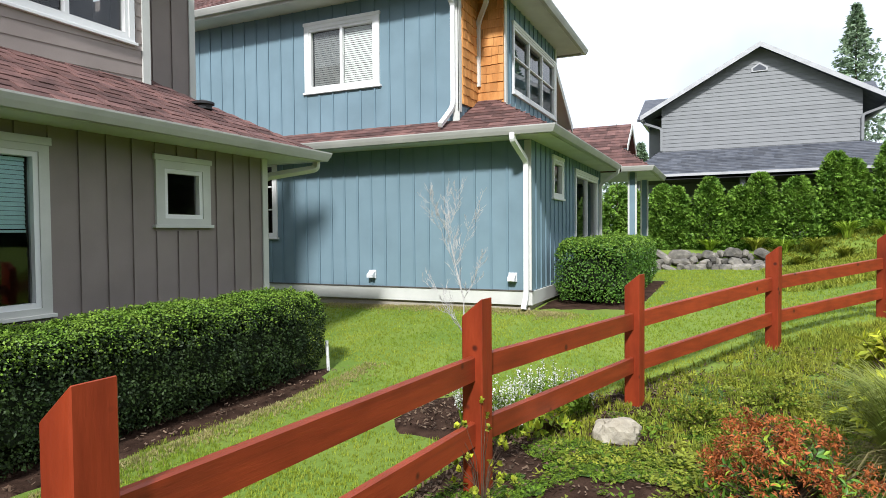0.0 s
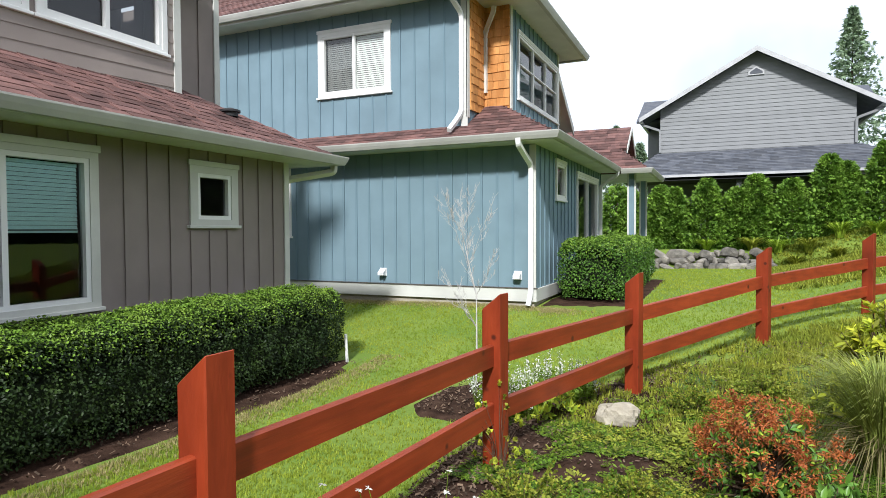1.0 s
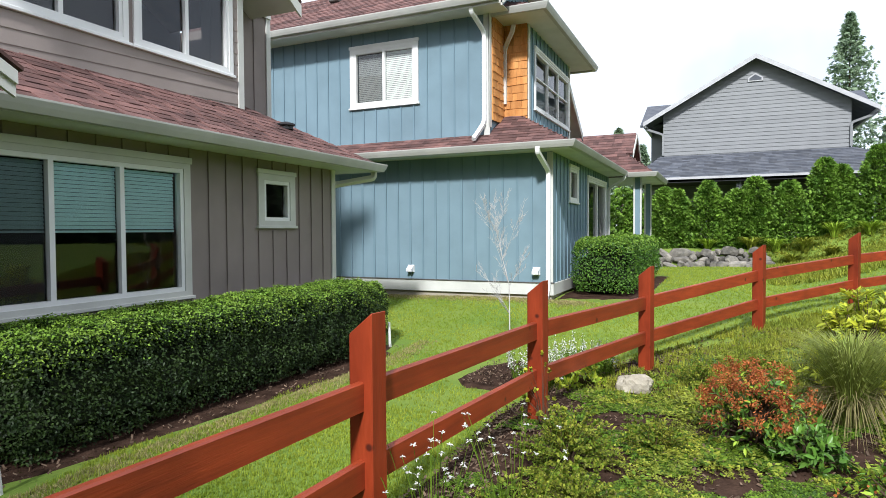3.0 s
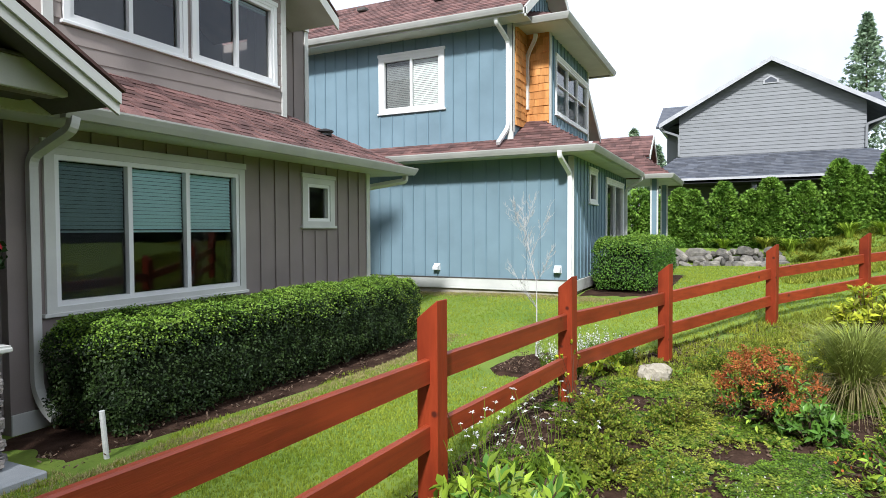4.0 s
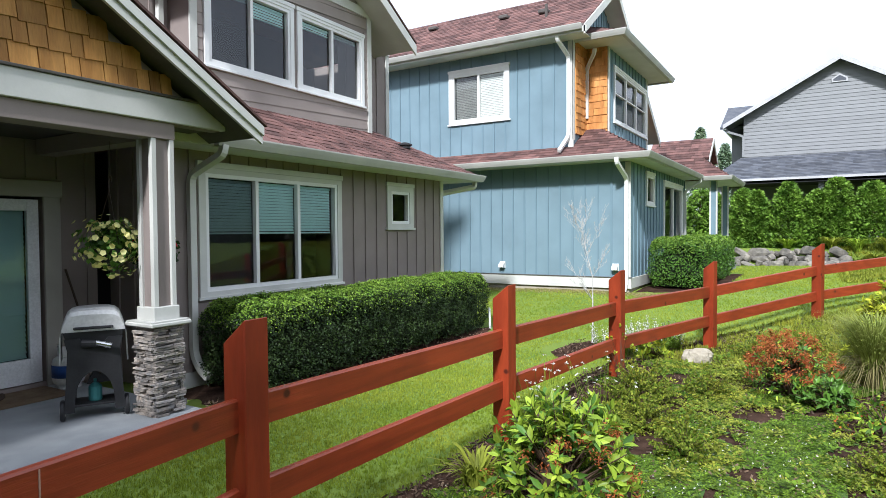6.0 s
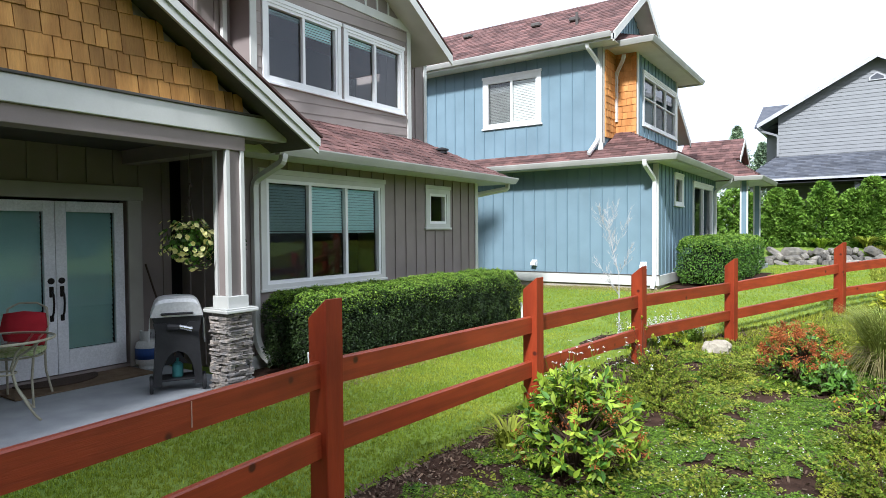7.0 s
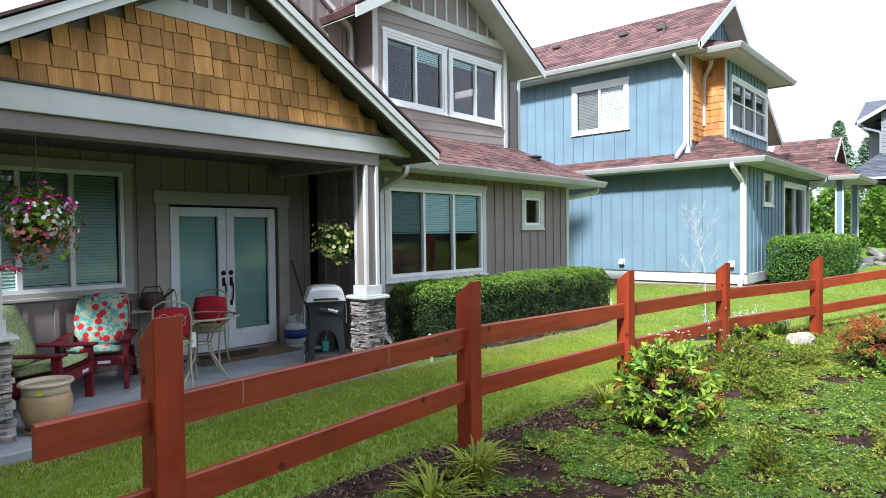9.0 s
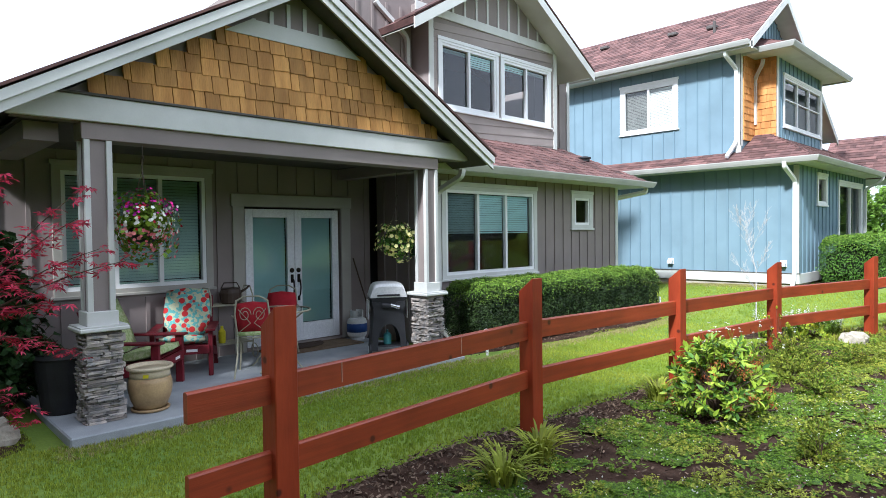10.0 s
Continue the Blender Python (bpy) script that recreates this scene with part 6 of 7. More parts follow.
def flower_spikes(at, r, n, seed):
    """White heather-like spikes on thin green stems."""
    x, y = at
    th = thing("white_flowers", "clump of white flower spikes by the fence", "flowers", at=(x, y, ground_z(x, y)))
    rr, rn = random.Random(seed), np.random.default_rng(seed)
    stems, pos = MB(), []
    for _ in range(n):
        a, d, h = rr.uniform(0, 6.28), r * math.sqrt(rr.random()), rr.uniform(0.22, 0.46)
        b = Vector((math.cos(a) * d, math.sin(a) * d, 0))
        t = b * 1.25 + Vector((0, 0, h))
        stems.tube([b, t], [0.003, 0.002], 4, cap=False)
        pos += [b.lerp(t, k) for k in np.linspace(0.6, 1.0, 14)]
    part("branch_work", stems, M_CLOVER, th)["kind"] = "stuff"
    pos = np.array(pos)
    part("blossom", scatter("petals", M_PETALW, LEAF, LEAF_F, pos + rn.normal(0, 0.008, pos.shape), turns(len(pos), rn, 0.8), rn.uniform(0.012, 0.022, len(pos))), M_PETALW, th)["kind"] = "stuff"
    low = np.array([(r * math.cos(a) * math.sqrt(k), r * math.sin(a) * math.sqrt(k), z) for a, k, z in zip(rn.uniform(0, 6.28, 900), rn.uniform(0, 1, 900), rn.uniform(0.02, 0.25, 900))])
    part("foliage", scatter("leaves", M_CLOVER, LEAF, LEAF_F, low, turns(900, rn, 0.9), rn.uniform(0.02, 0.05, 900)), M_CLOVER, th)["kind"] = "stuff"


flower_spikes((-1.72, 4.75), 0.32, 85, 1)
flower_spikes((-1.38, 5.35), 0.30, 80, 2)
shrub("small_shrub", "yellow-green leafy perennial by the fence", (-1.35, 4.75), 0.35, 0.28, 40, 0.09, [M_LIME, M_RHODO], 31, 8)
daisies((-1.38, 1.25), 0.30, 34, 32)
daisies((-1.05, 1.62), 0.26, 22, 35)
shrub("wispy_weed", "wispy weed climbing round the fence post", (-1.35, 3.35), 0.75, 0.2, 26, 0.03, [M_MOSS, M_LIME], 33, 12, (LEAF, LEAF_F), None, 0.003, 1.0)


def bare_tree(at, h, seed):
    """A young leafless birch with fine forked twigs."""
    x, y = at
    th = thing("birch_tree", "young leafless birch tree with pale bark", "tree", at=(x, y, ground_z(x, y)))
    rr = random.Random(seed)
    trunk, limbs, twigs = MB(), MB(), MB()

    def grow_limb(p, d, ln, r, depth):
        mb = (trunk, limbs, twigs, twigs)[min(depth, 3)]
        pts, rs, n = [p], [r], 5
        for i in range(n):
            d = (d + Vector((rr.gauss(0, 0.08), rr.gauss(0, 0.08), 0.04 + 0.10 * (depth > 0)))).normalized()
            p = p + d * ln / n
            pts.append(p)
            rs.append(max(r * (1 - 0.75 * (i + 1) / n), 0.0016))
            if depth < 3 and (i >= 1 or depth):
                for _ in range((3, 2, 2)[depth]):
                    if rr.random() < 0.85:
                        a = rr.uniform(0, 6.28)
                        o = d.orthogonal().normalized()
                        s = Matrix.Rotation(a, 3, d) @ o
                        grow_limb(p, (d * 0.7 + s * rr.uniform(0.45, 0.85)).normalized(), ln * rr.uniform(0.22, 0.38), rs[-1] * 0.55, depth + 1)
        mb.tube(pts, rs, 6 if depth < 2 else 4, cap=False)

    grow_limb(Vector((0, 0, -0.05)), Vector((0.13, 0.05, 1)).normalized(), h, 0.0125, 0)
    part("trunk", trunk, M_BIRCH, th, smooth=True)
    part("limb_work", limbs, M_BIRCH, th)["kind"] = "stuff"
    ob = part("twig_work", twigs, M_BIRCH, th)
    ob["kind"] = "stuff"


bare_tree((-2.34, 5.45), 1.72, 12)

# cedar screen
FAN, FAN_F = [], []
for a, l in ((0, 1.0), (0.55, 0.8), (-0.55, 0.8), (1.0, 0.55), (-1.0, 0.55)):
    n0, d, s = len(FAN), (math.sin(a), math.cos(a)), (math.cos(a), -math.sin(a))
    o = (0, 0.12 * abs(a))
    FAN += [(o[0], o[1], 0), (o[0] + d[0] * l * 0.5 + s[0] * 0.13, o[1] + d[1] * l * 0.5 + s[1] * 0.13, 0.03), (o[0] + d[0] * l, o[1] + d[1] * l, -0.08 * l), (o[0] + d[0] * l * 0.5 - s[0] * 0.13, o[1] + d[1] * l * 0.5 - s[1] * 0.13, 0.03)]
    FAN_F.append((n0, n0 + 1, n0 + 2, n0 + 3))


def conifer(name, label, at, base, h, r, n, size, mat, group, seed, low=0.0, droop=0.2, power=0.8, trunk_r=0.06, solid=0.55):
    """A cone of flat sprays round a trunk; droop turns them down; power shapes the outline."""
    th = thing(name, label, "tree", group, at=(at[0], at[1], base))
    part("trunk", MB().tube([(0, 0, -0.1), (0, 0, h * 0.97)], [trunk_r, 0.01], 7), M_TWIG, th)
    rn = np.random.default_rng(seed)
    t = rn.uniform(low, 1, n) ** 1.15
    a = rn.uniform(0, 2 * math.pi, n)
    lump = np.array([1 + 0.30 * noise.noise((math.cos(b) * 1.6, math.sin(b) * 1.6, k * h * 1.8 + seed)) + 0.15 * math.sin(k * h * 9 + 3 * b) for b, k in zip(a, t)])
    rad = r * (1 - t) ** power * lump * rn.uniform(solid, 1.0, n) + 0.03
    rad = rad * np.where(rn.uniform(0, 1, n) < 0.12, rn.uniform(1.0, 1.35, n), 1)
    pos = np.column_stack([np.cos(a) * rad, np.sin(a) * rad, t * h])
    out = np.column_stack([np.cos(a), np.sin(a), rn.normal(0.35 - droop * 2, 0.3, n)]) + rn.normal(0, 0.35, (n, 3))
    out /= np.linalg.norm(out, axis=1)[:, None]
    z = rn.normal(0, 0.6, (n, 3)) + np.column_stack([np.cos(a) * 0.7, np.sin(a) * 0.7, np.full(n, 0.5)])
    z -= out * (z * out).sum(1)[:, None]
    z /= np.linalg.norm(z, axis=1)[:, None]
    rot = np.stack([np.cross(out, z), out, z], axis=2)
    part("crown", scatter("crown", mat, FAN, FAN_F, pos, rot, size * rn.uniform(0.6, 1.2, n)), mat, th)["kind"] = "stuff"


for i in range(13):
    x = -2.9 + 0.83 * i + 0.2 * math.sin(i * 2.1)
    conifer("cedar_tree", "bright green cedar in a tall screen", (x, 21.9 + 0.15 * math.sin(i * 1.7)), ground_z(x, 21.9) - 0.05, 2.12 + 0.20 * math.sin(i * 2.9) + 0.035 * i, 0.74 + 0.1 * math.sin(i * 5.3), 5200, 0.135, M_CEDARLEAF, "cedar screen", 60 + i, power=0.48, droop=0.04, solid=0.4)
for i in range(4):
    conifer("cedar_tree", "dark cedar behind the blue porch", (-3.3 - 0.9 * i, 21.6), ground_z(-4, 21.6), 2.2, 0.6, 900, 0.22, M_CEDARLEAF, "cedar screen", 80 + i, power=0.5)
conifer("spruce_tree", "tall grey-green spruce beyond the grey house", (7.35, 44.6), 0.8, 14.4, 4.2, 6000, 0.30, M_SPRUCE, "", 90, droop=0.25, power=0.95, trunk_r=0.2, solid=0.05)
conifer("spruce_tree", "distant spruce behind the far roofs", (9.8, 43.0), 0.8, 8.5, 3.0, 4200, 0.34, M_SPRUCE, "", 93, droop=0.25, power=0.8, trunk_r=0.2, solid=0.06)
conifer("spruce_tree", "distant small spruce behind the blue house", (-7.6, 50.0), 0.8, 9.0, 2.2, 3600, 0.32, M_SPRUCE, "", 91, droop=0.25, trunk_r=0.15, solid=0.2)
conifer("spruce_tree", "distant small spruce behind the blue house", (-5.9, 51.0), 0.8, 7.7, 2.1, 3000, 0.32, M_SPRUCE, "", 92, droop=0.25, trunk_r=0.15, solid=0.2)


def rock(rr, sx, sy, sz, sub=2):
    bm = bmesh.new()
    bmesh.ops.create_icosphere(bm, subdivisions=sub, radius=1)
    o = Vector((rr.uniform(0, 90), rr.uniform(0, 90), rr.uniform(0, 90)))
    for v in bm.verts:
        n = v.co.normalized()
        k = 1 + 0.35 * noise.noise(n * 1.3 + o) + 0.12 * noise.noise(n * 3.5 + o)
        q = [math.copysign(abs(c) ** 0.7, c) for c in n]
        v.co = Vector((q[0] * sx * k, q[1] * sy * k, q[2] * sz * k))
    return MB().bm(bm)


rr = random.Random(6)
ob = solo("rock", rock(rr, 0.17, 0.12, 0.11, 3), M_ROCK, "pale angular rock lying in the bed", "rock")
ob.matrix_world = pose(-0.78, 4.82, ground_z(-0.78, 4.82) + 0.075, 0, 6, 24)
stone_wall = thing("stone_wall", "low dry-stacked grey fieldstone retaining wall", "stone wall", at=(0, 19.9, 0))
for row in range(3):
    x = -2.3 + 0.1 * row
    while x < 1.5 - 0.35 * row:
        w = rr.choice((rr.uniform(0.07, 0.14), rr.uniform(0.14, 0.33)))
        z = ground_z(x, 19.6) + 0.08 + row * 0.17 + rr.uniform(-0.07, 0.05)
        part("stone", rock(rr, w, 0.16, rr.uniform(0.09, 0.17)), M_STONE, stone_wall, m=pose(x + w, 0.02 + row * 0.2, z, rr.uniform(-15, 15), rr.uniform(-32, 32), rr.uniform(-30, 30)))
        x += w * 1.75

# ---- things on the porch ----
SLAB = 0.05
M_BLACKP = material("black_plastic", (0.018, 0.018, 0.02), (0.028, 0.028, 0.03), 0.5, 6, 60, 0.1)
M_LID = material("grey_enamel_lid", (0.66, 0.66, 0.65), (0.60, 0.60, 0.59), 0.35, 5, 40, 0.03, metal=0.2)
M_CHROME = material("brushed_metal", (0.6, 0.6, 0.6), None, 0.25, 6, 60, 0.02, metal=1.0)
M_TANK = material("white_tank_paint", (0.68, 0.69, 0.68), (0.6, 0.6, 0.58), 0.45, 5, 40, 0.05, stain=0.15)
M_TANKB = material("blue_tank_label", (0.025, 0.07, 0.24), None, 0.5, 5, 40, 0.02)
M_REDW = material("dark_red_painted_wood", (0.16, 0.012, 0.02), (0.11, 0.009, 0.015), 0.5, 7, 60, 0.15)
M_REDC = material("red_cushion_cloth", (0.42, 0.02, 0.03), (0.33, 0.014, 0.022), 0.9, 8, 200, 0.4)
M_GREENC = material("green_patterned_cloth", (0.33, 0.42, 0.16), (0.48, 0.52, 0.28), 0.9, 30, 200, 0.3, contrast=(0.47, 0.53))
M_WIRE = material("cream_painted_wire", (0.40, 0.38, 0.28), (0.30, 0.28, 0.20), 0.5, 9, 60, 0.1)
M_TABLE = glass("table_glass", (0.75, 0.85, 0.80), 0.03)
M_POT = material("tan_glazed_clay", (0.46, 0.32, 0.16), (0.36, 0.24, 0.12), 0.35, 5, 60, 0.05, stain=0.2, stain_scale=5)
M_POTRIM = material("cream_glaze", (0.62, 0.53, 0.38), (0.54, 0.45, 0.3), 0.35, 5, 60, 0.04)
M_COIR = material("tan_coir_mat", (0.20, 0.14, 0.085), (0.15, 0.10, 0.06), 0.98, 10, 250, 0.9)
M_MATD = material("dark_brown_mat", (0.075, 0.05, 0.035), None, 0.98, 10, 250, 0.9)
M_SUNF = material("yellow_plastic", (0.75, 0.65, 0.02), None, 0.4, 5, 40, 0.0)
M_TEAL = material("teal_can", (0.06, 0.22, 0.22), None, 0.4, 5, 40, 0.0)
M_PIPE = material("white_pvc", (0.78, 0.78, 0.76), None, 0.4, 5, 40, 0.02)


def floral():
    """Cloth with red and turquoise blotches on a pale ground."""
    mat = material("floral_cloth", (0.50, 0.52, 0.34), (0.14, 0.42, 0.40), 0.9, 20, 150, 0.3, contrast=(0.48, 0.54))
    n, l = mat.node_tree.nodes, mat.node_tree.links
    b = n["Principled BSDF"]
    src = b.inputs["Base Color"].links[0].from_socket
    vo, geo = n.new("ShaderNodeTexVoronoi"), n.new("ShaderNodeNewGeometry")
    vo.inputs["Scale"].default_value = 13.0
    l.new(geo.outputs["Position"], vo.inputs["Vector"])
    ramp = n.new("ShaderNodeMapRange")
    ramp.inputs["From Min"].default_value, ramp.inputs["From Max"].default_value = 0.52, 0.44
    l.new(vo.outputs["Distance"], ramp.inputs["Value"])
    sep = n.new("ShaderNodeSeparateColor")
    l.new(vo.outputs["Color"], sep.inputs[0])
    gt = n.new("ShaderNodeMath")
    gt.operation, gt.inputs[1].default_value = "GREATER_THAN", 0.5
    l.new(sep.outputs[0], gt.inputs[0])
    mul = n.new("ShaderNodeMath")
    mul.operation = "MULTIPLY"
    l.new(gt.outputs[0], mul.inputs[0])
    l.new(ramp.outputs[0], mul.inputs[1])
    mix = n.new("ShaderNodeMix")
    mix.data_type = "RGBA"
    mix.inputs["B"].default_value = (0.50, 0.03, 0.03, 1)
    l.new(src, mix.inputs["A"])
    l.new(mul.outputs[0], mix.inputs["Factor"])
    l.new(mix.outputs["Result"], b.inputs["Base Color"])
    return mat


M_FLORAL = floral()


def cushion(w, d, t, m=None):
    bm = bmesh.new()
    bmesh.ops.create_cube(bm, size=1)
    bmesh.ops.subdivide_edges(bm, edges=bm.edges[:], cuts=3, use_grid_fill=True)
    for v in bm.verts:
        x, y, z = v.co * 2
        e = max(abs(x), abs(y))
        k = 1 - 0.12 * (abs(x * y))
        v.co = Vector((x * w / 2 * k, y * d / 2 * k, z * t / 2 * (1 - 0.55 * e ** 4)))
    return MB().bm(bm, m)


def grill():
    th = thing("gas_grill", "portable gas grill with grey lid on a black cart", "grill", at=(-5.06, -0.30, SLAB), rz=60)
    th.scale = (0.9, 0.9, 0.97)
    arch = [(0.17 * math.cos(a), 0.16 + 0.28 * math.sin(a)) for a in [math.pi * k / 10 for k in range(11)]]
    poly = [(-0.26, 0.08), (-0.17, 0.08), *reversed(arch), (0.17, 0.08), (0.26, 0.08), (0.22, 0.62), (0.25, 0.74), (0.12, 0.74), (0.06, 0.66), (-0.06, 0.66), (-0.12, 0.74), (-0.25, 0.74), (-0.22, 0.62)]
    for y in (-0.20, 0.17):
        part("cart_panel", MB().prism([(x, y, z) for x, z in poly], (0, 0.035, 0)), M_BLACKP, th, "black moulded cart panel")
    for s in (-1, 1):
        part("cart_side", MB().prism([(s * 0.235, -0.165, 0.1), (s * 0.235, 0.17, 0.1), (s * 0.2, 0.17, 0.72), (s * 0.2, -0.165, 0.72)], (s * 0.02, 0, 0)), M_BLACKP, th)
        wheel = part("wheel", MB().lathe([(0.085, -0.02), (0.095, -0.012), (0.095, 0.012), (0.085, 0.02)], 18, pose(s * 0.275, -0.12, 0.095, 0, 90, 0)), M_BLACKP, th)
        part("hub", MB().lathe([(0.05, -0.024), (0.05, 0.024)], 14, pose(s * 0.275, -0.12, 0.095, 0, 90, 0)), M_LID, wheel)
        part("side_shelf", MB().prism([(s * 0.275, -0.14, 0.76), (s * 0.275, 0.14, 0.76), (s * 0.285, 0.12, 0.52), (s * 0.285, -0.10, 0.5)], (s * 0.012, 0, 0)), M_LID, th, "folded grey side shelf")
    part("shelf", MB().cbox(-0.2, -0.16, 0.12, 0.2, 0.165, 0.14, 0.005), M_BLACKP, th)
    part("firebox", MB().prism([(-0.26, -0.2, 0.80), (0.26, -0.2, 0.80), (0.21, -0.17, 0.66), (-0.21, -0.17, 0.66)], (0, 0.37, 0)), M_BLACKP, th)
    lid = [(0.275, 0.80), (0.272, 0.83), (0.25, 0.90), (0.225, 0.96), (0.19, 0.99), (0.13, 1.005), (0.0, 1.01)]
    lid += [(-x, z) for x, z in reversed(lid[:-1])]
    mb = MB()
    rings = []
    for y, k in ((-0.20, 0.72), (-0.185, 0.9), (-0.14, 1.0), (0.12, 1.0), (0.16, 0.9), (0.18, 0.7)):
        rings.append([(x * (0.92 + 0.08 * k), y, 0.80 + (z - 0.80) * k) for x, z in lid])
    n = len(lid)
    mb.v = [q for r in rings for q in r]
    mb.f = [(i * n + k, i * n + k + 1, (i + 1) * n + k + 1, (i + 1) * n + k) for i in range(5) for k in range(n - 1)] + [tuple(range(n)), tuple(reversed(range(5 * n, 6 * n)))]
    lid_ob = part("lid", mb, M_LID, th, "pale grey enamelled lid", smooth=False)
    part("handle", MB().tube([(-0.16, -0.19, 0.83), (-0.15, -0.235, 0.835), (0.15, -0.235, 0.835), (0.16, -0.19, 0.83)], 0.014, 8), M_BLACKP, lid_ob)
    part("regulator", MB().tube([(-0.10, -0.22, 0.70), (0.02, -0.24, 0.69)], [0.035, 0.03], 10), M_BLACKP, th)
    part("valve_knob", MB().tube([(0.02, -0.24, 0.70), (0.15, -0.26, 0.665)], [0.022, 0.028], 12), M_CHROME, th, "silver control valve")
    mb = MB().lathe([(0.055, 0), (0.06, 0.01), (0.06, 0.13), (0.03, 0.16), (0.015, 0.165), (0.015, 0.2)], 14, pose(0.0, -0.02, 0.14))
    part("gas_bottle", mb, M_TEAL, th, "small gas bottle on the shelf", smooth=False)


def tank():
    th = thing("propane_tank", "white propane tank with a blue label", "propane tank", at=(-6.32, 0.12, SLAB))
    part("body", MB().lathe([(0.10, 0.03), (0.14, 0.055), (0.155, 0.10), (0.155, 0.26), (0.14, 0.31), (0.09, 0.345), (0.02, 0.355)], 22), M_TANK, th, smooth=True)
    part("label", MB().lathe([(0.1565, 0.12), (0.1565, 0.25)], 22), M_TANKB, th, "blue printed label", smooth=True)
    part("foot_ring", MB().lathe([(0.105, 0), (0.115, 0), (0.115, 0.05), (0.105, 0.05)], 20), M_TANK, th)
    for s in (0, 1):
        a0 = s * math.pi + 0.3
        pts = [(0.10 * math.cos(a0 + k * 0.26), 0.10 * math.sin(a0 + k * 0.26), 0.33) for k in range(10)]
        mb = MB()
        for (x, y, z), (x2, y2, z2) in zip(pts, pts[1:]):
            mb.add([(x, y, z), (x2, y2, z2), (x2, y2, z + 0.12), (x, y, z + 0.12), (x * 0.94, y * 0.94, z), (x2 * 0.94, y2 * 0.94, z), (x2 * 0.94, y2 * 0.94, z + 0.12), (x * 0.94, y * 0.94, z + 0.12)],
                   [(0, 1, 2, 3), (5, 4, 7, 6), (3, 2, 6, 7)])
        part("collar", mb, M_TANK, th)
    part("valve", MB().lathe([(0.02, 0.35), (0.02, 0.40), (0.03, 0.405), (0.03, 0.425)], 10), M_CHROME, th)


grill()
tank()
mb = MB().cbox(-6.52, -1.45, SLAB, -5.95, -0.02, SLAB + 0.018, 0.006)
solo("doormat", mb, M_COIR, "tan coir doormat lying before the doors", "doormat")
arc = [(-6.50 + 0.36 * math.sin(a), -0.85 - 0.42 * math.cos(a), SLAB + 0.018) for a in [math.pi * k / 14 for k in range(15)]]
solo("doormat", MB().prism(arc, (0, 0, 0.014)), M_MATD, "dark half-round doormat on the larger mat", "doormat")

# glazed pot
th = thing("plant_pot", "empty tan glazed clay pot on a saucer", "plant pot", at=(-4.62, -3.50, SLAB))
part("saucer", MB().lathe([(0.14, 0), (0.165, 0.008), (0.17, 0.028), (0.15, 0.03), (0.145, 0.02)], 28), M_POT, th, smooth=True)
part("body", MB().lathe([(0.125, 0.022), (0.14, 0.04), (0.175, 0.12), (0.192, 0.20), (0.19, 0.27), (0.175, 0.32)], 32), M_POT, th, smooth=True)
part("shoulder", MB().lathe([(0.177, 0.315), (0.172, 0.35), (0.178, 0.385)], 32), M_POTRIM, th, "cream glazed shoulder", smooth=True)
part("rim", MB().lathe([(0.178, 0.38), (0.20, 0.39), (0.205, 0.405), (0.198, 0.418), (0.18, 0.415), (0.165, 0.36), (0.15, 0.2), (0.01, 0.06)], 32), M_POTRIM, th, smooth=True)
part("sticker", MB().add([(0.179, 0.02, 0.33), (0.174, 0.07, 0.33), (0.169, 0.07, 0.36), (0.175, 0.02, 0.36)], [(0, 1, 2, 3)]), M_SUNF, th, "yellow price sticker", m=pose(0.004, 0, 0, 0, 0, -45))


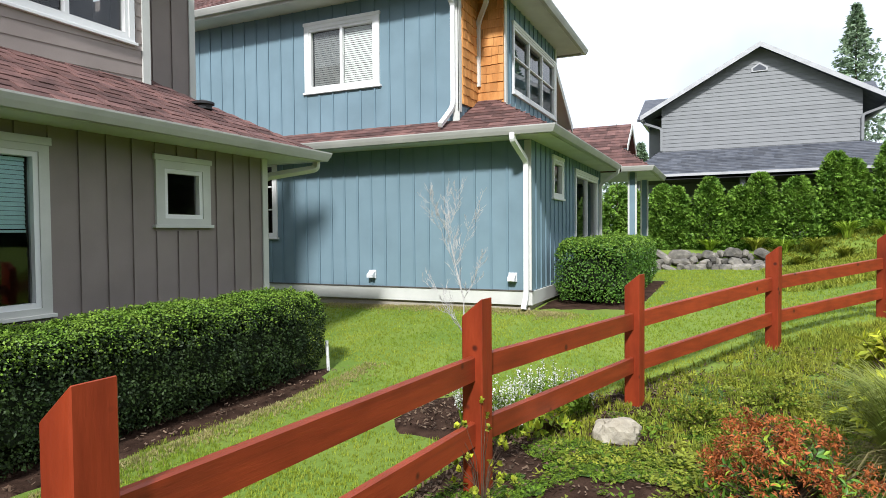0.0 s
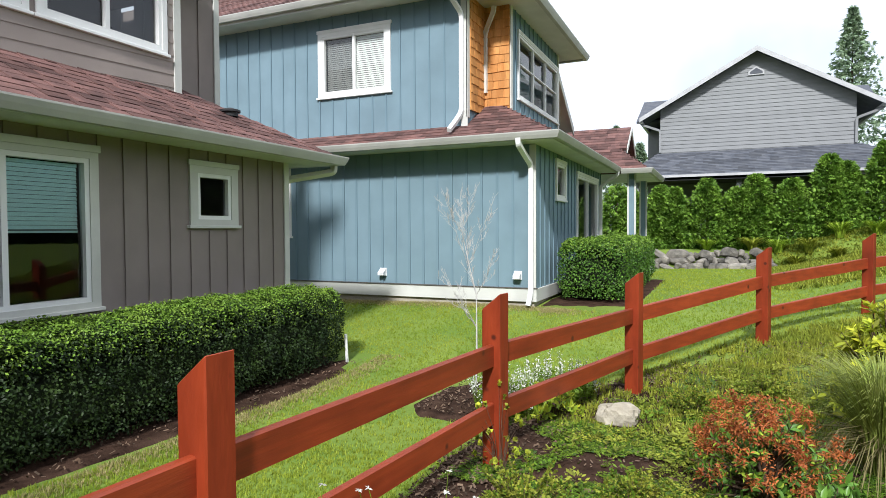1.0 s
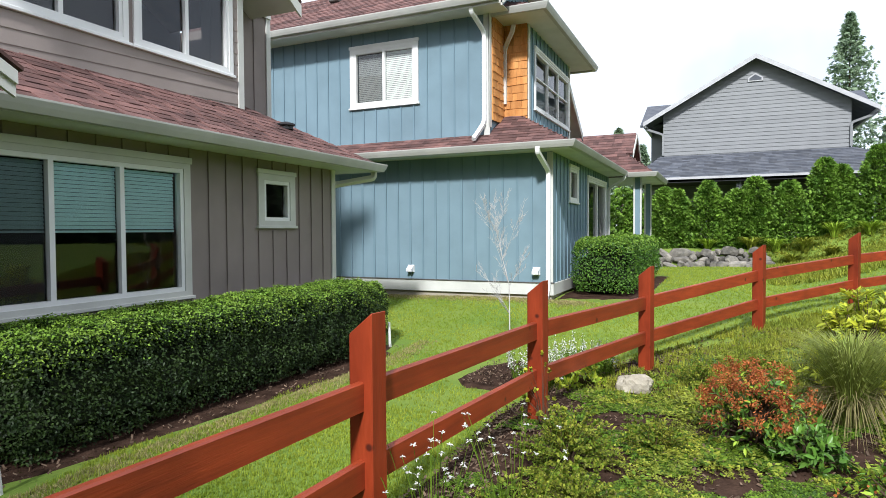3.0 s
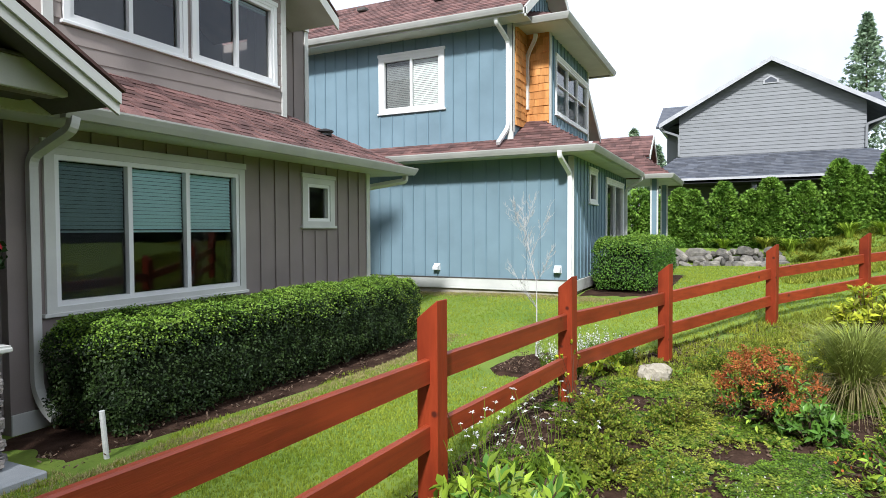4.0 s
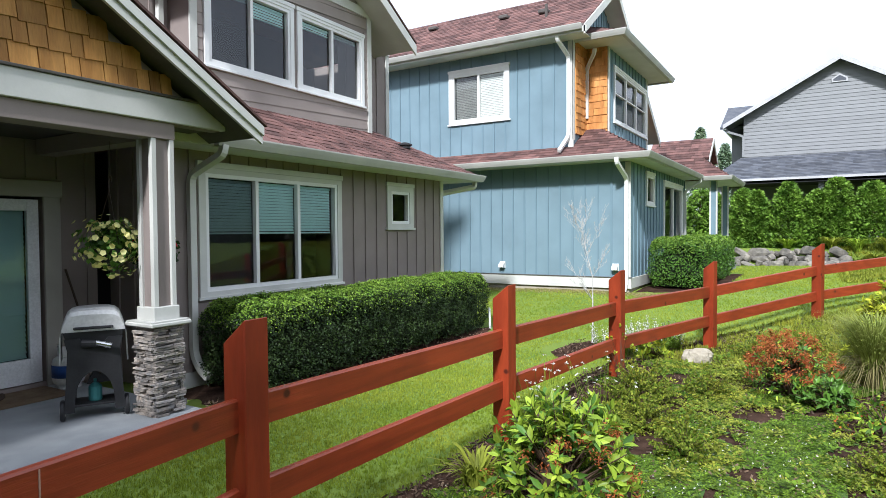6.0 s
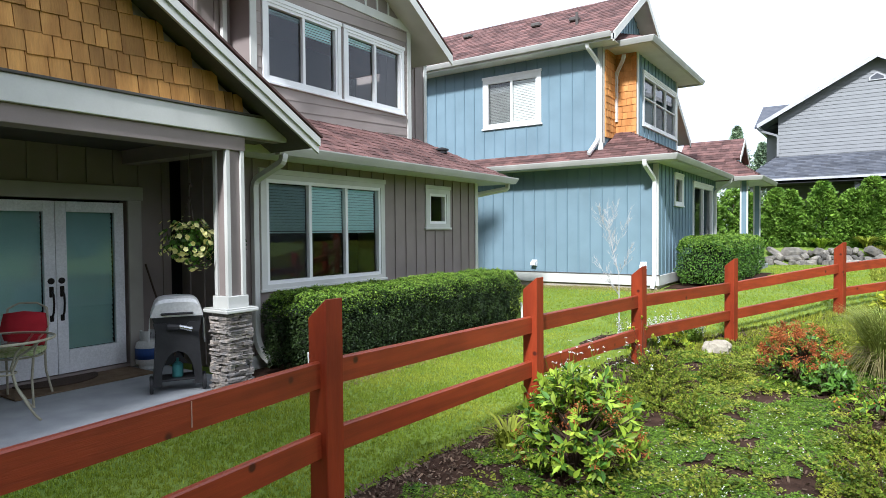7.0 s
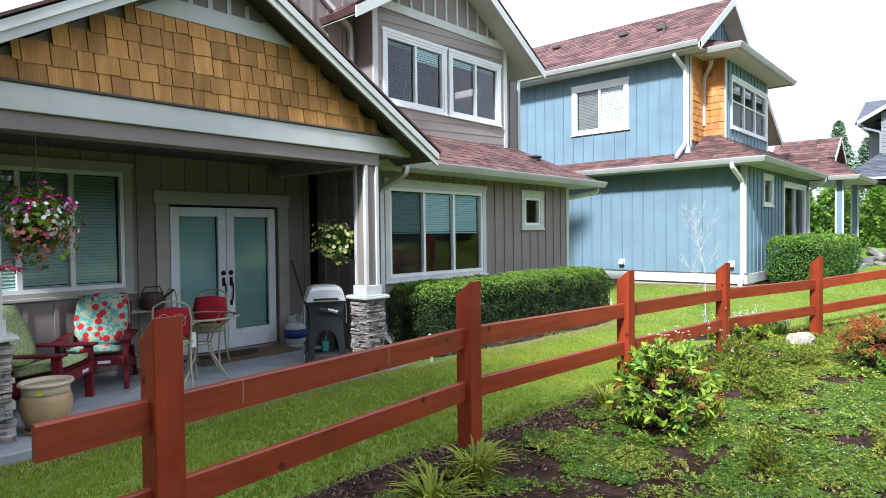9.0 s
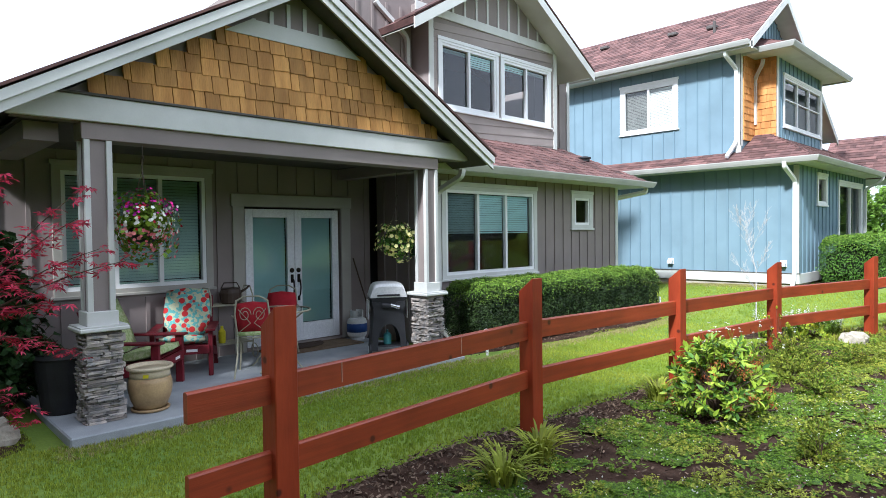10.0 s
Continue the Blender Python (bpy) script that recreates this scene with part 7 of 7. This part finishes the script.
def garden_chair(at, rz, cloth, label):
    """A slatted low wooden armchair with seat and back cushions; it faces -y."""
    th = thing("garden_chair", label, "chair", "red garden chairs", at=(*at, SLAB), rz=rz)
    for s in (-1, 1):
        x = s * 0.31
        part("leg", MB().cbox(x - 0.025, -0.36, 0, x + 0.025, -0.28, 0.52, 0.006), M_REDW, th)
        part("leg", MB().prism([(x - 0.025, 0.36, 0), (x - 0.025, 0.44, 0), (x - 0.025, 0.12, 0.40), (x - 0.025, 0.04, 0.40)], (0.05, 0, 0)), M_REDW, th)
        part("armrest", MB().cbox(x - 0.055, -0.40, 0.52, x + 0.055, 0.30, 0.545, 0.008), M_REDW, th)
        part("side_rail", MB().prism([(x - 0.02, -0.36, 0.26), (x - 0.02, -0.36, 0.36), (x - 0.02, 0.34, 0.22), (x - 0.02, 0.34, 0.12)], (0.04, 0, 0)), M_REDW, th)
        part("back_post", MB().prism([(x * 0.86 - 0.02, 0.16, 0.22), (x * 0.86 - 0.02, 0.21, 0.22), (x * 0.86 - 0.02, 0.47, 0.86), (x * 0.86 - 0.02, 0.42, 0.86)], (0.04, 0, 0)), M_REDW, th)
    part("apron", MB().cbox(-0.30, -0.375, 0.26, 0.30, -0.345, 0.36, 0.005), M_REDW, th)
    for k in range(5):
        y = -0.30 + k * 0.11
        part("seat_slat", MB().cbox(-0.30, y, 0.355 - 0.2 * (y + 0.36), 0.30, y + 0.09, 0.375 - 0.2 * (y + 0.36), 0.004), M_REDW, th)
    for z in (0.45, 0.80):
        y = 0.19 + (z - 0.22) * 0.40
        part("back_slat", MB().cbox(-0.27, y, z, 0.27, y + 0.02, z + 0.07, 0.004), M_REDW, th)
    part("seat_cushion", cushion(0.55, 0.56, 0.11, pose(0, -0.10, 0.39, -11, 0, 0)), cloth, th, smooth=True)
    part("back_cushion", cushion(0.54, 0.62, 0.12, pose(0, 0.235, 0.68, 68, 0, 0)), cloth, th, smooth=True)
    part("tag", MB().box(0.05, -0.378, 0.29, 0.17, -0.3755, 0.32), M_WHITE, th, "white care tag")
    return th


garden_chair((-6.02, -2.62), 62, M_FLORAL, "dark red garden chair with floral cushions")
garden_chair((-5.52, -3.32), 138, M_GREENC, "dark red garden chair with green patterned cushions")


def bistro_chair(at, rz, label):
    th = thing("bistro_chair", label, "chair", "wire bistro chairs", at=(*at, SLAB), rz=rz)
    for s in (-1, 1):
        part("leg", MB().tube([(s * 0.19, -0.22, 0), (s * 0.17, -0.19, 0.25), (s * 0.18, -0.17, 0.45)], 0.011, 8), M_WIRE, th)
        part("leg", MB().tube([(s * 0.20, 0.27, 0), (s * 0.17, 0.19, 0.25), (s * 0.17, 0.17, 0.46), (s * 0.19, 0.22, 0.72), (s * 0.17, 0.25, 0.88)], 0.011, 8), M_WIRE, th)
        part("armrest", MB().tube([(s * 0.19, 0.21, 0.68), (s * 0.25, 0.0, 0.68), (s * 0.23, -0.16, 0.64), (s * 0.18, -0.18, 0.47)], 0.009, 8), M_WIRE, th)
    part("top_rail", MB().tube([(-0.17, 0.25, 0.88), (-0.08, 0.265, 0.93), (0.08, 0.265, 0.93), (0.17, 0.25, 0.88)], 0.010, 8), M_WIRE, th)
    part("seat_ring", MB().tube([(0.2 * math.cos(a), 0.2 * math.sin(a), 0.45) for a in [2 * math.pi * k / 20 for k in range(21)]], 0.010, 6), M_WIRE, th)
    for s in (-1, 1):
        scroll = [(s * (0.08 - 0.07 * math.cos(a * 1.5) * (1 - a / 9)), 0.235, 0.72 + 0.09 * math.sin(a * 1.5) * (1 - a / 9)) for a in [0.35 * k for k in range(18)]]
        part("scroll", MB().tube(scroll, 0.0038, 6), M_WIRE, th)
        part("scroll", MB().tube([(s * 0.17, 0.2, 0.5), (s * 0.02, 0.22, 0.62), (s * 0.15, 0.23, 0.78)], 0.004, 6), M_WIRE, th)
    part("seat_cushion", cushion(0.42, 0.42, 0.07, pose(0, -0.01, 0.49)), M_GREENC, th, smooth=True)
    part("back_cushion", cushion(0.40, 0.36, 0.13, pose(0, 0.15, 0.68, 78, 0, 0)), M_REDC, th, "red loose cushion", smooth=True)
    return th


bistro_chair((-5.92, -1.42), 50, "cream wire bistro chair with a red cushion")
bistro_chair((-5.30, -2.10), 238, "cream wire bistro chair with red and green cushions")
th = thing("bistro_table", "round glass-topped table on curled wire legs", "table", at=(-5.40, -1.75, SLAB))
part("tabletop", MB().add([(0.40 * math.cos(math.pi * k / 20), 0.40 * math.sin(math.pi * k / 20), 0.706) for k in range(40)], [tuple(range(40))]), M_TABLE, th, "round glass top")
part("rim", MB().tube([(0.40 * math.cos(a), 0.40 * math.sin(a), 0.70) for a in [2 * math.pi * k / 40 for k in range(41)]], 0.012, 6), M_WIRE, th)
for k in range(4):
    c, s = math.cos(k * math.pi / 2 + 0.5), math.sin(k * math.pi / 2 + 0.5)
    prof = [(0.36, 0.0), (0.30, 0.05), (0.14, 0.27), (0.10, 0.42), (0.16, 0.55), (0.30, 0.64), (0.36, 0.69)]
    part("leg", MB().tube([(r * c, r * s, z) for r, z in prof], 0.011, 8), M_WIRE, th)
part("ring", MB().tube([(0.105 * math.cos(a), 0.105 * math.sin(a), 0.40) for a in [2 * math.pi * k / 16 for k in range(17)]], 0.008, 6), M_WIRE, th)
part("tag", MB().box(0.30, -0.28, 0.42, 0.303, -0.22, 0.58), M_WHITE, th, "white swing tag")

# wire plant stand with pots, behind the chairs
th = thing("plant_stand", "cream wire plant stand on small wheels", "plant stand", at=(-6.33, -1.95, SLAB), rz=90)
for s in (-1, 1):
    part("side_hoop", MB().tube([(s * 0.28, -0.15, 0.02), (s * 0.28, -0.15, 0.85), (s * 0.28, -0.08, 0.95), (s * 0.28, 0.08, 0.95), (s * 0.28, 0.15, 0.85), (s * 0.28, 0.15, 0.02)], 0.009, 8), M_WIRE, th)
    part("wheel", MB().tube([(s * 0.3, -0.15 + 0.09 * math.cos(a), 0.10 + 0.09 * math.sin(a)) for a in [2 * math.pi * k / 16 for k in range(17)]], 0.007, 6), M_WIRE, th)
for z in (0.22, 0.72):
    mb = MB().tube([(-0.28, -0.15, z), (0.28, -0.15, z), (0.28, 0.15, z), (-0.28, 0.15, z), (-0.28, -0.15, z)], 0.008, 6)
    part("shelf", mb, M_WIRE, th)
    for k in range(7):
        part("shelf_wire", MB().tube([(-0.28, -0.12 + 0.04 * k, z), (0.28, -0.12 + 0.04 * k, z)], 0.004, 5), M_WIRE, th)
M_BROWNP = material("dark_brown_pot", (0.06, 0.04, 0.028), None, 0.5, 6, 60, 0.1)
ob = solo("watering_can", MB().lathe([(0.11, 0), (0.13, 0.02), (0.14, 0.14), (0.12, 0.19), (0.125, 0.2)], 18).tube([(0.12, 0, 0.14), (0.2, 0, 0.19), (0.24, 0, 0.23)], [0.02, 0.015, 0.012], 8).tube([(-0.12, 0, 0.19), (-0.08, 0, 0.27), (0.08, 0, 0.27), (0.12, 0, 0.19)], 0.008, 6),
          M_BROWNP, "dark brown watering can on the plant stand", "watering can")
ob.matrix_world = pose(-6.33, -1.90, SLAB + 0.73, 0, 0, 60)
ob = solo("spray_bottle", MB().lathe([(0.04, 0), (0.045, 0.02), (0.045, 0.15), (0.018, 0.19), (0.018, 0.22)], 12), M_SUNF, "yellow plastic bottle on the lower shelf", "bottle")
ob.matrix_world = pose(-6.28, -2.05, SLAB + 0.232)


def basket(at, r, petals, label, seed, trail=0.9, n_leaf=900, n_fl=170, size=0.055, foliage=None, top=2.5):
    """A hanging basket: hook, three wires, bowl, a ball of foliage and open flowers."""
    x, y, z = at
    th = thing("hanging_basket", label, "hanging basket", "hanging baskets", at=(x, y, z))
    part("bowl", MB().lathe([(0.02, -0.16), (0.09, -0.13), (0.13, -0.06), (0.145, 0.0), (0.13, 0.0)], 18), M_BLACKP, th)
    hz = min(0.62, top - z - 0.05)
    for k in range(3):
        a = k * 2.094
        part("wire", MB().tube([(0.14 * math.cos(a), 0.14 * math.sin(a), 0), (0, 0, hz - 0.1)], 0.003, 5), M_BROWNP, th)
    part("hook", MB().tube([(0, 0, hz - 0.1), (0, 0, hz), (0.02, 0, hz + 0.03), (0.045, 0, hz + 0.01), (0.04, 0, hz - 0.02)], 0.005, 6), M_BROWNP, th)
    if top - z - hz > 0.05:
        part("cord", MB().tube([(0.02, 0, hz + 0.03), (0.02, 0, top - z)], 0.003, 5), M_BROWNP, th)
    rn = np.random.default_rng(seed)

    def ball(n, k0, k1):
        d = rn.normal(0, 1, (n, 3))
        d /= np.linalg.norm(d, axis=1)[:, None]
        q = d * (r * rn.uniform(k0, k1, n) * np.array([1 + 0.45 * noise.noise(Vector(v) * 1.6 + Vector((seed * 7, 0, 0))) for v in d]))[:, None]
        q[:, 2] = q[:, 2] * trail + 0.03
        return q, d

    q, d = ball(n_leaf, 0.3, 0.98)
    fm = foliage or M_CLOVER
    part("foliage", scatter("foliage", fm, LEAF, LEAF_F, q, turns(n_leaf, rn, 0.6, d), 0.05 * rn.uniform(0.6, 1.2, n_leaf)), fm, th)["kind"] = "stuff"
    F, FF = [(0, 0, 0)], []
    for k in range(10):
        a = k * math.pi / 5
        F.append(((0.5 if k % 2 else 0.42) * math.cos(a), (0.5 if k % 2 else 0.42) * math.sin(a), 0.16))
    FF = [(0, 1 + k, 1 + (k + 1) % 10) for k in range(10)]
    for m, share, zmin, zmax in petals:
        k = int(n_fl * share)
        q, d = ball(k * 3, 0.72, 1.04)
        keep = (q[:, 2] > zmin * r) & (q[:, 2] < zmax * r)
        q, d = q[keep][:k], d[keep][:k]
        part("blossom", scatter("blossom", m, F, FF, q, turns(len(q), rn, 0.25, d), size * rn.uniform(0.7, 1.15, len(q))), m, th)["kind"] = "stuff"


basket((-4.98, -0.18, 1.54), 0.27, [(M_PETALY, 1.0, -1.2, 1.2)], "hanging basket of pale yellow petunias", 1, n_leaf=560, n_fl=200, size=0.052, foliage=M_RHODOD)
basket((-5.06, 0.30, 1.50), 0.24, [(M_PETALR, 0.9, -1.3, 0.6), (M_PETALY, 0.1, 0.0, 1.2)], "hanging basket of red flowers behind the post", 2, n_fl=60, foliage=M_DARKLEAF)
basket((-4.55, -3.55, 1.75), 0.31, [(M_PETALM, 0.2, 0.35, 1.3), (M_PETALW, 0.45, -0.3, 0.6), (M_PETALP, 0.35, -1.2, 0.0), (M_PETALR, 0.15, -0.5, 1.0)], "hanging basket of magenta, white and pink flowers", 3, n_leaf=900, n_fl=430, size=0.034, trail=1.05)

# by the end of the porch
th = thing("planter", "glossy black tall planter beside the porch post", "planter", at=(-5.15, -4.10, SLAB))
part("body", MB().lathe([(0.15, 0), (0.17, 0.02), (0.23, 0.5), (0.245, 0.52), (0.22, 0.52)], 24), M_BLACKP, th, smooth=False)
shrub("evergreen_shrub", "dark evergreen shrub at the end of the porch", (-5.95, -4.85), 2.35, 0.7, 380, 0.10, [M_DARKLEAF], 41, 18, (LEAF, LEAF_F), run=0.5)
shrub("evergreen_shrub", "dark evergreen shrub beside the planter", (-5.5, -4.55), 1.8, 0.5, 260, 0.08, [M_DARKLEAF], 42, 18, (LEAF, LEAF_F), run=0.4)
shrub("evergreen_shrub", "dark evergreen shrub by the house wall", (-5.5, -6.0), 3.0, 0.95, 420, 0.11, [M_DARKLEAF], 43, 18, (LEAF, LEAF_F), run=0.6)


def maple(at, seed):
    th = thing("maple_tree", "small crimson lace-leaf maple beside the porch", "tree", at=(*at, ground_z(*at)))
    rr, rn = random.Random(seed), np.random.default_rng(seed)
    part("trunk", MB().tube([(0, 0, -0.05), (0.05, 0.1, 0.6), (0.07, 0.25, 1.1)], [0.035, 0.028, 0.02], 8), M_TWIG, th)
    pos = []
    for end, thick in (((0.30, 1.17, 2.08), 0.009), ((0.28, 1.12, 1.84), 0.009), ((0.32, 1.44, 1.50), 0.010), ((0.30, 1.26, 1.60), 0.008), ((0.28, 0.96, 1.20), 0.008), ((0.30, 1.04, 0.84), 0.008), ((0.25, 0.72, 1.42), 0.007), ((0.15, 0.62, 2.14), 0.008), ((0.1, 0.5, 1.78), 0.007), ((-0.35, 0.85, 0.24), 0.006)):
        e, s = Vector(end), Vector((0.07, 0.25, 0.95))
        mid = s.lerp(e, 0.5) + Vector((0, 0, 0.16))
        pts = [s * (1 - t) ** 2 + 2 * mid * t * (1 - t) + e * t * t for t in np.linspace(0, 1, 7)]
        part("branch", MB().tube(pts, [thick * (1 - 0.12 * i) for i in range(7)], 6, cap=False), M_TWIG, th)
        for i in range(48):
            t = rr.uniform(0.4, 1.05)
            q = s * (1 - t) ** 2 + 2 * mid * t * (1 - t) + e * t * t
            pos.append(q + Vector((rr.gauss(0, 0.07), rr.gauss(0, 0.06), rr.gauss(-0.025, 0.018))))
    STAR, STAR_F = [], []
    for a, l in ((0, 1), (0.7, 0.85), (-0.7, 0.85), (1.5, 0.6), (-1.5, 0.6)):
        n0, c, s = len(STAR), math.cos(a), math.sin(a)
        STAR += [(0, 0, 0), (s * l * 0.5 + c * 0.1, c * l * 0.5 - s * 0.1, 0), (s * l, c * l, -0.15), (s * l * 0.5 - c * 0.1, c * l * 0.5 + s * 0.1, 0)]
        STAR_F.append((n0, n0 + 1, n0 + 2, n0 + 3))
    pos = np.array(pos)
    part("foliage", scatter("foliage", M_MAPLE, STAR, STAR_F, pos, turns(len(pos), rn, 0.35), rn.uniform(0.05, 0.09, len(pos))), M_MAPLE, th)["kind"] = "stuff"


maple((-4.2, -5.35), 3)
for k in range(7):
    ob = solo("rock", rock(rr, rr.uniform(0.09, 0.16), 0.1, rr.uniform(0.06, 0.1)), M_ROCK, "pale round rock beside the porch slab", "rock", "porch edge rocks")
    px_, py_ = -4.75 - 0.14 * k + 0.1 * (k % 2), -4.62 - 0.13 * (k % 3)
    ob.matrix_world = pose(px_, py_, ground_z(px_, py_) + 0.05, 0, 0, 40 * k)
soil_patch("mulch_bed", [(-6.6, -4.4), (-4.5, -4.4), (-4.1, -4.8), (-3.9, -5.6), (-3.9, -7), (-6.6, -7)], "dark soil beside the porch slab")
for x, y, h in ((-4.3, 6.02, 0.36), (-4.16, 0.72, 0.36)):
    ob = solo("marker_pipe", MB().tube([(0, 0, -0.05), (0.0, -0.035, h)], 0.02, 10), M_PIPE, "white plastic marker pipe by the hedge", "pipe", "marker pipes")
    ob.matrix_world = pose(x, y, ground_z(x, y))

broom = thing("broom", "broom with a thin dark handle leaning on the porch wall", "broom", at=(-6.2, 0.40, SLAB))
part("handle", MB().tube([(-0.01, -0.005, 0.1), (-0.33, -0.18, 1.24)], 0.012, 8), M_BROWNP, broom)
part("brush", MB().prism([(-0.05, -0.13, 0.0), (0.03, 0.13, 0.0), (-0.01, 0.05, 0.14), (-0.04, -0.06, 0.14)], (-0.03, 0.01, 0.0)), M_BLACKP, broom)

# unseen woods added beyond the garden: east ring for dark reflections, south row for shade
rn = np.random.default_rng(77)
pos = []
# south row is taller at x >= 0, to keep sun off the near bed
spots = [(26 * math.cos(radians(a)), -2 + 26 * math.sin(radians(a)), 5.2) for a in range(-50, 74, 3)] + [(x, -15.5 - 0.8 * math.sin(x), 11.0 if x < 0 else 12.7) for x in range(-6, 20, 2)]
for i, (cx, cy, h) in enumerate(spots):
    h += 1.3 * math.sin(i * 1.7)
    t, b = rn.uniform(0.02, 1, 330), rn.uniform(0, 6.28, 330)
    rad = 2.4 * (1 - t) ** 0.6 * rn.uniform(0.3, 1, 330)
    pos.append(np.column_stack([cx + np.cos(b) * rad, cy + np.sin(b) * rad, t * h + 0.3]))
pos = np.vstack(pos)
me = scatter("woods", M_DARKLEAF, FAN, FAN_F, pos, turns(len(pos), rn, 0.8), rn.uniform(0.9, 1.7, len(pos)))
solo("woods", me, M_DARKLEAF, "unseen dark conifers added to shade the garden and darken reflections", "woods", kind="stuff")
